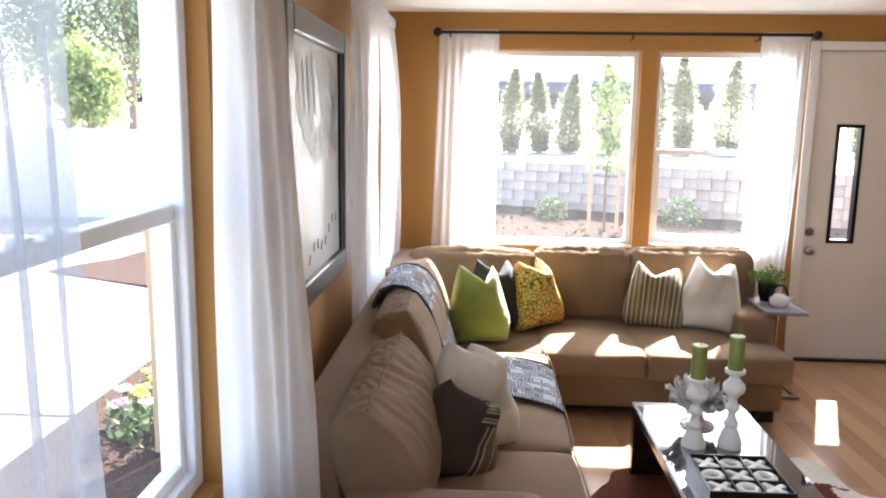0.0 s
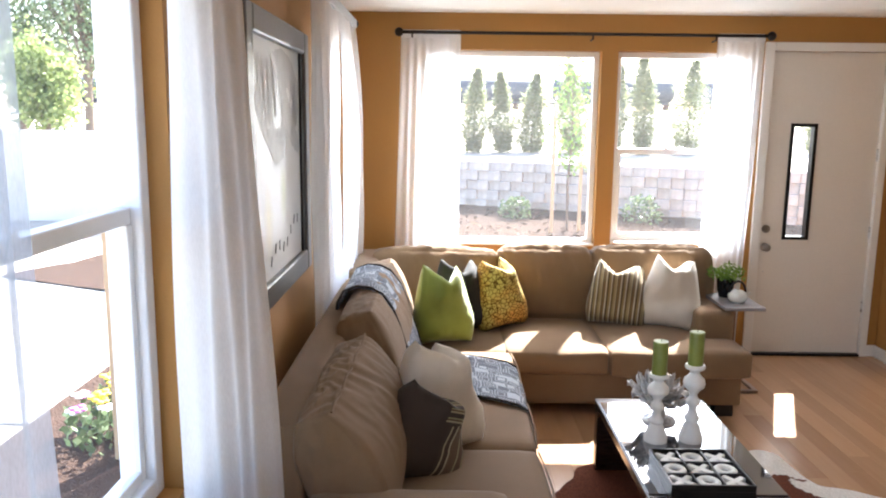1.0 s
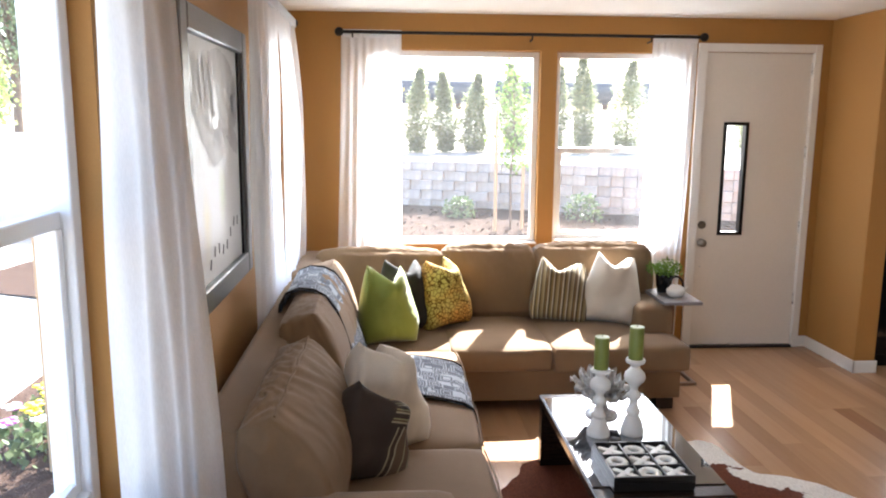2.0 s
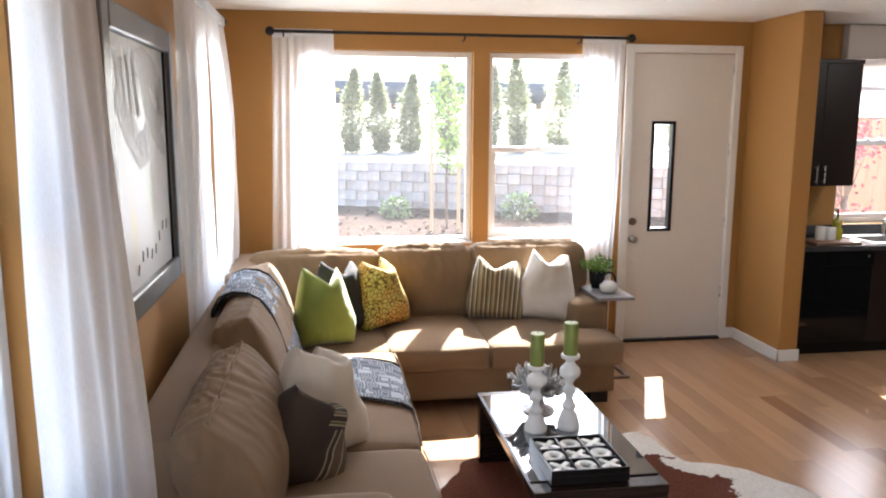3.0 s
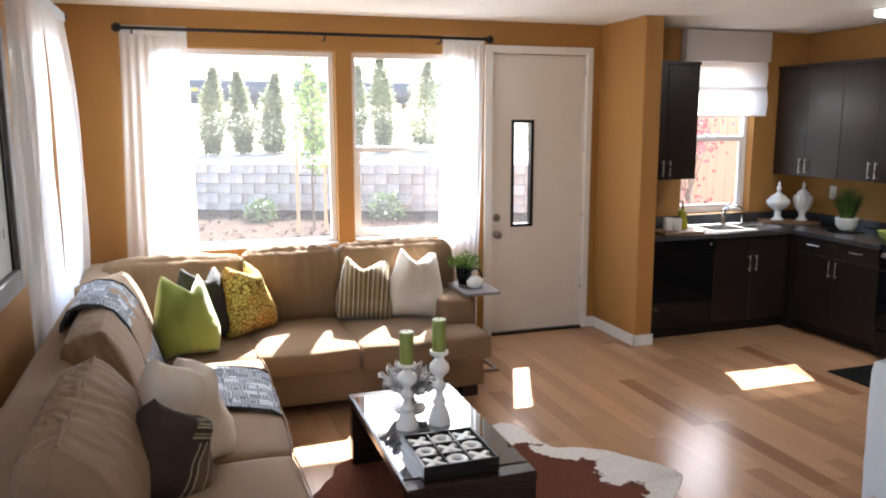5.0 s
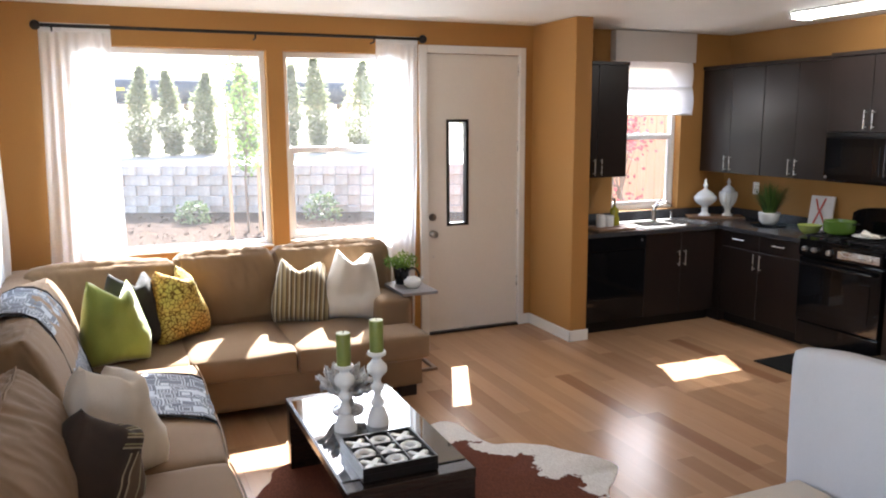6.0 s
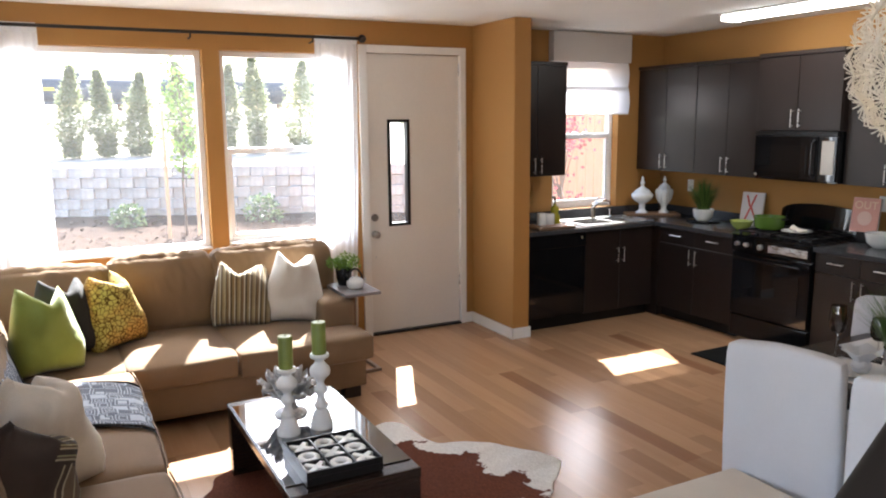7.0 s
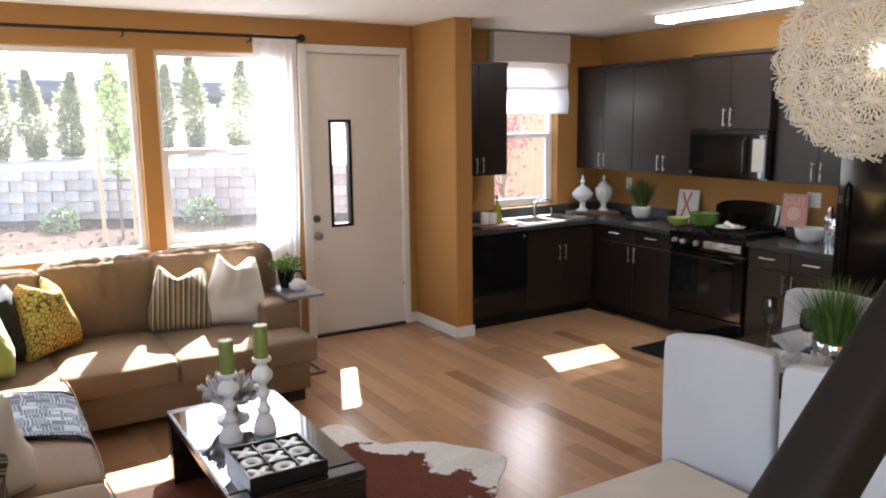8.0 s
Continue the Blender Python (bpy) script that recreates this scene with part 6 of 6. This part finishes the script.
bowl_pr = [(0, 0), (0.05, 0), (0.075, 0.03), (0.085, 0.09), (0.08, 0.095), (0.074, 0.085), (0, 0.08)]
potted("potted_grass", 5.55, 5.28, CT + 0.013, [(r * 1.15, z * 1.15) for r, z in bowl_pr], 0.34, 0.20, 480, "grass plant in a white bowl on a dark plate", M_CERAMIC)
tagged(solid("plate", L([(0, 0), (0.10, 0), (0.155, 0.008), (0.155, 0.0115), (0.10, 0.006), (0, 0.006)], (5.55, 5.28, CT + 0.001), 30), M_APPL, True), "dark round plate under the grass bowl", "plate")
potted("potted_herb", 3.93, 5.97, CT + 0.001, [(0, 0), (0.04, 0), (0.055, 0.09), (0.05, 0.095), (0, 0.085)], 0.30, 0.13, 220, "small green herb plant behind the wall end", M_CERAMIC)
tagged(solid("serving_tray", moved(B(-0.20, 0.20, -0.13, 0.13, 0, 0.02, bevel=0.004), pose(4.08, 5.70, CT + 0.001, 0, 0, 0)), M_TRAYW), "dark wooden tray beside the sink", "tray")
sp = thing("soap_bottle", "amber glass soap bottle with a dark pump", "soap bottle", at=(4.20, 5.80, CT + 0.02))
part("bottle", L([(0, 0), (0.048, 0), (0.050, 0.01), (0.046, 0.07), (0.032, 0.10), (0.040, 0.125), (0.036, 0.15), (0.015, 0.165), (0.015, 0.18), (0, 0.18)], (4.20, 5.79, CT + 0.021), 20), plain("olive amber glass", (0.36, 0.34, 0.03), 0.1, var=0.1, bump=0, coat=0.5), sp, smooth=True)
part("pump", pipe(bmesh.new(), [(4.20, 5.79, CT + 0.20), (4.20, 5.79, CT + 0.265), (4.16, 5.77, CT + 0.262)], 0.008, 8), M_BLACK, sp, smooth=True)
for i, (x, y, h) in enumerate(((4.02, 5.74, 0.11), (4.11, 5.74, 0.10))):
    tagged(solid("canister", L([(0, 0), (0.04, 0), (0.042, h * 0.1), (0.042, h * 0.9), (0.038, h), (0, h)], (x, y, CT + 0.021), 20), M_CERAMIC, True), "small white canister on the tray", "canister", "white canisters")

M_BOOKW = plain("white book cover", (0.72, 0.70, 0.70), 0.5, var=0.04)
M_BOOKP = plain("salmon book cover", (0.72, 0.36, 0.29), 0.5, var=0.06)
M_REDINK = plain("red cover ink", (0.62, 0.10, 0.08), 0.5)
M_PALEINK = plain("pale cover ink", (0.80, 0.55, 0.47), 0.5)


def book(m, w, h, cover, label):
    """A standing book, its front towards -x, spine down its side; local z up."""
    t = thing("cookbook", label, "book", at=(0, 0, 0))
    part("cover", B(-0.012, 0.012, -w / 2, w / 2, 0, h, bevel=0.002, seg=1), cover, t)
    part("pages", B(-0.009, 0.009, -w / 2 - 0.001, w / 2 - 0.004, 0.004, h + 0.001), M_CREAM, t)
    t.matrix_basis = m
    return t


bk = book(pose(5.70, 4.86, CT + 0.002, 0, 10, 12), 0.21, 0.30, M_BOOKW, "white cookbook with a red crossed ribbon leaning at the wall")
for q in (((-0.0135, 0.06, 0.03), (-0.0135, -0.03, 0.28)), ((-0.0135, -0.06, 0.03), (-0.0135, 0.01, 0.17)), ((-0.0135, 0.02, 0.17), (-0.0135, 0.055, 0.27))):
    o = part("ribbon", rod(bmesh.new(), q[0], q[1], 0.008, seg=6), M_REDINK, bk)
    o.matrix_parent_inverse = Matrix()
bk2 = book(pose(5.70, 3.77, CT + 0.075, 0, 9, 8), 0.21, 0.27, M_BOOKP, "salmon pink cookbook with lettering on a stand")
o = part("roundel", moved(L([(0, 0), (0.055, 0), (0.055, 0.002), (0, 0.002)], seg=20), pose(-0.013, 0, 0.11, 0, -90, 0)), M_PALEINK, bk2)
o.matrix_parent_inverse = Matrix()
fc = bpy.data.curves.new("title", "FONT")
fc.body, fc.size, fc.align_x, fc.extrude = "OUT", 0.085, "CENTER", 0.0005
txt = new("title", fc)
fc.materials.append(plain("orange title ink", (0.85, 0.62, 0.42), 0.5))
txt.parent = bk2
txt.matrix_basis = pose(-0.0145, 0, 0.185, 90, 0, -90)
stand = bmesh.new()
box(stand, 5.66, 5.76, 3.68, 3.78, CT + 0.001, CT + 0.062)
box(stand, 5.645, 5.66, 3.68, 3.79, CT + 0.001, CT + 0.085)
tagged(solid("book_stand", stand, M_IRON), "small dark metal book stand", "stand")

gp = thing("cooking_pot", "green enamel pot on the range", "pot", at=(5.40, 4.46, 0.957))
part("pot", L([(0, 0), (0.10, 0), (0.12, 0.02), (0.125, 0.10), (0.13, 0.105), (0.12, 0.105), (0.112, 0.03), (0, 0.025)], (5.42, 4.42, 0.957), 30), plain("green enamel", (0.13, 0.24, 0.04), 0.15, var=0.05, bump=0), gp, smooth=True)
for s_ in (-1, 1):
    part("handle", pipe(bmesh.new(), [(5.42, 4.42 + s_ * 0.12, 1.045), (5.41, 4.42 + s_ * 0.155, 1.05), (5.45, 4.42 + s_ * 0.155, 1.05), (5.44, 4.42 + s_ * 0.12, 1.045)], 0.007, 8), M_IRON, gp)
tagged(solid("bowl", L([(0, 0), (0.04, 0), (0.075, 0.03), (0.10, 0.08), (0.094, 0.08), (0.07, 0.035), (0, 0.012)], (5.43, 4.72, CT + 0.001), 28), plain("lime glazed bowl", (0.36, 0.42, 0.10), 0.2, var=0.1, bump=0), True), "lime green glazed bowl on the worktop", "bowl")
tagged(solid("plate", L([(0, 0), (0.07, 0), (0.12, 0.012), (0.12, 0.016), (0.07, 0.006), (0, 0.006)], (5.42, 4.15, 0.957), 28), M_CERAMIC, True), "white plate of utensils on the range grate", "plate")
ut = bmesh.new()
rod(ut, (5.38, 4.08, 0.975), (5.46, 4.22, 0.99), 0.012, 0.02)
rod(ut, (5.44, 4.07, 0.975), (5.40, 4.2, 0.985), 0.012, 0.015)
tagged(solid("utensils", ut, M_CREAM, True), "pale utensils lying on the plate", "utensils")
tagged(solid("bowl", L([(0, 0), (0.06, 0), (0.10, 0.04), (0.115, 0.11), (0.108, 0.11), (0.092, 0.045), (0, 0.014)], (5.55, 3.52, CT + 0.001), 28), M_CERAMIC, True), "white ceramic bowl on the worktop", "bowl")
for x, y, h in ((5.55, 3.36, 0.29), (5.50, 3.29, 0.21)):
    t = thing("cocktail_shaker", "polished steel cocktail shaker" if h > 0.25 else "shorter polished steel shaker", "shaker", "shakers", at=(x, y, CT))
    part("cup", L([(0, 0), (0.033, 0), (0.043, h * 0.62), (0.044, h * 0.66), (0, h * 0.66)], (x, y, CT + 0.001), 22), M_CHROME, t, smooth=True)
    part("cap", L([(0.043, h * 0.66), (0.04, h * 0.78), (0.022, h * 0.84), (0.022, h * 0.97), (0.018, h), (0, h)], (x, y, CT + 0.001), 22), M_CHROME, t, smooth=True)
tb_ = bmesh.new()
blades(tb_, 5.66, 3.40, CT + 0.08, 70, 0.16, 0.10, 0.004, 0.4, 0.03)
ph = thing("potted_herb", "small herb plant behind the shakers", "potted plant", at=(5.66, 3.40, CT))
part("pot", L([(0, 0), (0.035, 0), (0.045, 0.085), (0.04, 0.09), (0, 0.08)], (5.66, 3.40, CT + 0.001), 18), M_APPL, ph, smooth=True)
part("foliage", tb_, M_GRASS, ph)

for yy, ww in ((5.70, 0.075), (3.66, 0.12), (3.38, 0.085)):
    t = thing("wall_plate", "white electrical wall plate over the worktop", "outlet", "wall plates", at=(5.795, yy, 1.15))
    part("plate", B(5.791, 5.799, yy - ww / 2, yy + ww / 2, 1.15, 1.27, bevel=0.003), M_CERAMIC, t)
    part("socket", B(5.7885, 5.791, yy - 0.017, yy + 0.017, 1.175, 1.245, bevel=0.001), M_WHITE, t)

# ceiling light
M_TUBE = glow("lit diffuser", (1.0, 0.97, 0.92), 3.0)
cl = thing("ceiling_light", "long lit fluorescent ceiling light with a white diffuser", "ceiling light", at=(5.1, 4.05, HC))
df = bmesh.new()
n_ = 10
secs = []
for yy in (3.34, 4.62):
    secs.append([df.verts.new((5.07 - 0.11 * math.cos(math.pi * i / n_), yy, HC - 0.015 - 0.045 * math.sin(math.pi * i / n_))) for i in range(n_ + 1)])
for i in range(n_):
    df.faces.new((secs[0][i], secs[0][i + 1], secs[1][i + 1], secs[1][i]))
part("diffuser", df, M_TUBE, cl, "glowing white diffuser", True)
part("tray", B(4.95, 5.19, 3.32, 4.64, HC - 0.016, HC - 0.0005, bevel=0.003), M_WHITE, cl)
for y0_, y1_ in ((3.32, 3.34), (4.62, 4.64)):
    part("end_cap", B(4.955, 5.185, y0_, y1_, HC - 0.062, HC - 0.016, bevel=0.006), M_WHITE, cl)

# ---- dining corner ----
dt = thing("dining_table", "dark espresso dining table", "dining table", at=(3.42, 1.6, 0))
part("tabletop", B(2.99, 3.86, 0.75, 2.47, 0.715, 0.75, bevel=0.004), M_TABLE, dt)
part("apron", B(3.05, 3.80, 0.81, 2.41, 0.63, 0.715), M_TABLE, dt)
for xx in (3.04, 3.74):
    for yy in (0.80, 2.34):
        part("leg", B(xx, xx + 0.075, yy, yy + 0.075, 0, 0.715, bevel=0.004), M_TABLE, dt)


def parsons_chair(m, label):
    """A slipcovered chair facing +x, origin on the floor under the seat's middle."""
    t = thing("dining_chair", label, "chair", "dining chairs")
    bk_ = puffy(0.10, 0.475, 0.91, 0.022, 0.012, 15, 0.004, 2)
    for v in bk_.verts:
        v.co.x += -0.05 * max(0.0, v.co.z + 0.1)
        if v.co.z > 0.40:
            v.co.z -= 0.012 * (v.co.y / 0.24) ** 2
    part("backrest", moved(bk_, pose(-0.235, 0, 0.48)), M_SLIP, t, smooth=True)
    part("seat", moved(puffy(0.50, 0.475, 0.14, 0.03, 0.015, 9, 0.002, 3), pose(0.0, 0, 0.42)), M_SLIP, t, smooth=True)
    sk_ = bmesh.new()
    gr = []
    pts = []
    for (ax, ay), (bx_, by) in zip(((-0.27, -0.235), (0.245, -0.235), (0.245, 0.235), (-0.27, 0.235)), ((0.245, -0.235), (0.245, 0.235), (-0.27, 0.235), (-0.27, -0.235))):
        for i in range(12):
            pts.append((ax + (bx_ - ax) * i / 12, ay + (by - ay) * i / 12))
    for z in (0.40, 0.2, 0.02):
        gr.append([sk_.verts.new((x * (1 + 0.012 * math.sin(i * 1.9) * (0.42 - z) * 4), y * (1 + 0.014 * math.sin(i * 2.3) * (0.42 - z) * 4), z)) for i, (x, y) in enumerate(pts)])
    for p_, q_ in zip(gr, gr[1:]):
        for i in range(len(pts)):
            j = (i + 1) % len(pts)
            sk_.faces.new((p_[i], p_[j], q_[j], q_[i]))
    part("skirt", sk_, M_SLIP, t, smooth=True)
    for lx in (-0.24, 0.215):
        for ly in (-0.20, 0.20):
            part("leg", B(lx - 0.02, lx + 0.02, ly - 0.02, ly + 0.02, 0, 0.40), M_FOOT, t)
    t.matrix_basis = m
    return t


ch = parsons_chair(pose(2.975, 2.16, 0, 0, 0, 17), "white slipcovered parsons chair at the dining table")
copy_thing(ch, pose(3.01, 1.585, 0, 0, 0, 15))
copy_thing(ch, pose(3.70, 2.28, 0, 0, 0, 193))

TZ = 0.75


def wine_glass(x, y, h, label):
    t = thing("wine_glass", label, "wine glass", "wine glasses", at=(x, y, TZ))
    part("stem", L([(0, 0), (0.036, 0), (0.034, 0.003), (0.008, 0.008), (0.0045, 0.02), (0.0045, h * 0.42), (0.010, h * 0.45), (0, h * 0.455)], (x, y, TZ + 0.007), 20), M_CLEAR, t, smooth=True)
    part("bowl", L([(0.004, h * 0.45), (0.025, h * 0.48), (0.038, h * 0.58), (0.041, h * 0.72), (0.037, h * 0.88), (0.033, h), (0.0315, h), (0.035, h * 0.88), (0.039, h * 0.72), (0.036, h * 0.585), (0.024, h * 0.49), (0.0, h * 0.465)], (x, y, TZ + 0.007), 24),
         M_SMOKE, t, "smoke-tinted bowl", True)


M_SMOKE = glass("smoke tinted glass", (0.55, 0.52, 0.50), gloss=0.12)
wine_glass(3.32, 2.27, 0.25, "tall smoke-tinted wine glass on the dining table")
wine_glass(3.44, 2.14, 0.20, "smaller smoke-tinted wine glass on the dining table")
for x, y in ((3.20, 2.06), (3.66, 2.19), (3.20, 1.45)):
    tagged(solid("placemat", B(x - 0.15, x + 0.15, y - 0.2, y + 0.2, TZ + 0.0005, TZ + 0.005, bevel=0.002), M_SLIP), "white cloth placemat on the dining table", "placemat", "placemats")
tagged(solid("plate", L([(0, 0), (0.09, 0), (0.135, 0.014), (0.135, 0.018), (0.09, 0.006), (0, 0.006)], (3.20, 2.06, TZ + 0.006), 30), M_CERAMIC, True), "white dinner plate on a placemat", "plate", "dinner plates")
tagged(solid("plate", L([(0, 0), (0.09, 0), (0.135, 0.014), (0.135, 0.018), (0.09, 0.006), (0, 0.006)], (3.66, 2.19, TZ + 0.006), 30), M_CERAMIC, True), "white dinner plate on a placemat", "plate", "dinner plates")
nk = bmesh.new()
lathe(nk, [(0, 0), (0.03, 0), (0.045, 0.03), (0.03, 0.05), (0.06, 0.085), (0.085, 0.10), (0.08, 0.103), (0.02, 0.06), (0, 0.055)], (3.20, 2.06, TZ + 0.013), 18)
for v in nk.verts:
    v.co.z += 0.012 * math.sin(5 * math.atan2(v.co.y - 2.06, v.co.x - 3.20)) * ((v.co.xy - Vector((3.20, 2.06))).length / 0.08)
tagged(solid("napkin", nk, M_SLIP, True), "white folded napkin on the plate", "napkin")
dg = thing("potted_grass", "wheatgrass in a hammered silver bowl on the dining table", "potted plant", at=(3.33, 1.93, TZ))
part("pot", L([(0, 0), (0.07, 0), (0.10, 0.04), (0.105, 0.09), (0.095, 0.12), (0.10, 0.125), (0.09, 0.12), (0, 0.10)], (3.33, 1.93, TZ + 0.001), 28), M_CHROME, dg, smooth=True)
part("foliage", blades(bmesh.new(), 3.33, 1.93, TZ + 0.09, 420, 0.34, 0.20, 0.0045, 0.3, 0.085), M_GRASS, dg)

# pendant of many small starbursts
PC, PR = Vector((2.957, 1.61, 2.094)), 0.355
M_STAR = plain("white paper stars", (0.66, 0.62, 0.55), 0.7, var=0.04)
M_BULB = glow("warm bulb", (1.0, 0.78, 0.48), 9.0)
pn = thing("pendant_lamp", "large white dandelion pendant lamp of many starbursts", "pendant lamp", at=PC)
bm = bmesh.new()
bmesh.ops.create_uvsphere(bm, u_segments=20, v_segments=14, radius=0.04, matrix=Matrix.Translation(PC))
part("bulb", bm, M_BULB, pn, "lit warm bulb", True)
part("cord", rod(bmesh.new(), PC + Vector((0, 0, 0.05)), (PC.x, PC.y, HC - 0.03), 0.006, seg=8), M_WHITE, pn)
part("canopy", L([(0, 0), (0.03, 0), (0.06, 0.02), (0.06, 0.029), (0, 0.029)], (PC.x, PC.y, HC - 0.03), 20), M_WHITE, pn, smooth=True)
part("hub", L([(0.0, 0.045), (0.028, 0.045), (0.028, 0.09), (0, 0.09)], tuple(PC), 16), M_WHITE, pn)
sb = bmesh.new()
rim_lo, rim_hi = [], []
for i in range(44):
    a = 2 * math.pi * i / 44
    rim_lo.append(sb.verts.new((0.011 * math.cos(a), 0.011 * math.sin(a), -0.001)))
    rim_hi.append(sb.verts.new((0.011 * math.cos(a), 0.011 * math.sin(a), 0.003)))
sb.faces.new(rim_hi)
sb.faces.new(rim_lo[::-1])
for i in range(44):
    j = (i + 1) % 44
    if i % 2:
        sb.faces.new((rim_lo[i], rim_lo[j], rim_hi[j], rim_hi[i]))
        continue
    a = 2 * math.pi * (i + 0.5) / 44
    out, side = Vector((math.cos(a), math.sin(a), 0.16 + 0.10 * (i % 4) / 2)), Vector((-math.sin(a), math.cos(a), 0)) * 0.0030
    tip = [sb.verts.new(out * 0.080 + side * k + Vector((0, 0, h))) for k, h in ((-1, 0), (1, 0), (1, 0.0025), (-1, 0.0025))]
    root = [rim_lo[i], rim_lo[j], rim_hi[j], rim_hi[i]]
    sb.faces.new(tip)
    for k in range(4):
        sb.faces.new((root[k], root[(k + 1) % 4], tip[(k + 1) % 4], tip[k]))
finish(sb, False)
star_me = bpy.data.meshes.new("starburst")
sb.to_mesh(star_me)
sb.free()
star_me.materials.append(M_STAR)
wires = bmesh.new()
spots = []
for row in range(10):
    lat = radians(-81 + 18 * row)
    count = max(3, round(19 * math.cos(lat)))
    spots += [(lat, 2 * math.pi * (k + 0.5 * (row % 2)) / count) for k in range(count)]
for i, (lat, a) in enumerate(spots):
    d = Vector((math.cos(lat) * math.cos(a), math.cos(lat) * math.sin(a), math.sin(lat)))
    o = new("starburst", star_me)
    o.parent = pn
    o.matrix_parent_inverse = pn.matrix_basis.inverted()
    o.matrix_basis = Matrix.Translation(PC + d * (PR if i % 2 else PR * 0.93)) @ d.to_track_quat("Z", "Y").to_matrix().to_4x4()
    rod(wires, PC + d * 0.03, PC + d * PR * 0.93, 0.0009, seg=4)
part("spokes", wires, M_WHITE, pn)

# stair handrail beside the camera
hr = thing("handrail", "dark wooden stair handrail on a square newel", "handrail", at=(0.55, 0.30, 0.36))
mid_p = Vector((0.526, 0.261, 1.682))
up = Vector((math.cos(radians(41.9)), 0, math.sin(radians(41.9))))
rl = B(-0.62, 1.3, -0.023, 0.023, -0.023, 0.023, bevel=0.010, seg=3)
rot = Matrix.Rotation(-radians(41.9), 4, "Y")
moved(rl, Matrix.Translation(mid_p) @ rot)
part("rail", rl, M_RAIL, hr, smooth=True)
e0 = mid_p - up * 0.60
part("newel", B(e0.x - 0.045, e0.x + 0.045, e0.y - 0.045, e0.y + 0.045, 0.361, e0.z + 0.02, bevel=0.006), M_RAIL, hr)

# ---- floor boards ----
board_me = {}


def board_mesh(n, w):
    key = (round(n, 2), round(w, 3))
    if key not in board_me:
        bm = B(0.0002, w - 0.0002, 0.0002, n - 0.0002, -0.012, 0.0)
        finish(bm, False)
        me = bpy.data.meshes.new("board")
        bm.to_mesh(me)
        bm.free()
        me.materials.append(M_FLOOR)
        board_me[key] = me
    return board_me[key]


rnd = random.Random(11)
rest = bmesh.new()
count = 0
BW = 0.125
near_x = (1.35, 4.9)
x = XL
while x < XR - 0.001:
    w = min(BW, XR - x)
    y = 1.0 if x > 2.5 else 2.0
    first = rnd.uniform(0.3, 1.2)
    while y < YW - 0.001:
        n = min(first or rnd.choice((0.6, 0.9, 1.2, 1.5, 1.8)), YW - y)
        first = 0.0
        if near_x[0] < x < near_x[1] and y > 2.2 and n > 0.3 and count < 300:
            o = new("board", board_mesh(n, w))
            o.parent = floor
            o.matrix_basis = Matrix.Translation((x, y, 0))
            count += 1
        else:
            box(rest, x + 0.0002, x + w - 0.0002, y + 0.0002, y + n - 0.0002, -0.012, 0)
        y += n
    x += w
x = 2.6
while x < XR - 0.001:
    box(rest, x + 0.0002, min(x + BW, XR) - 0.0002, YB, 0.9995, -0.012, 0)
    x += BW
rest_ob = part("board_field", rest, M_FLOOR, floor)
tagged(rest_ob, kind="stuff")
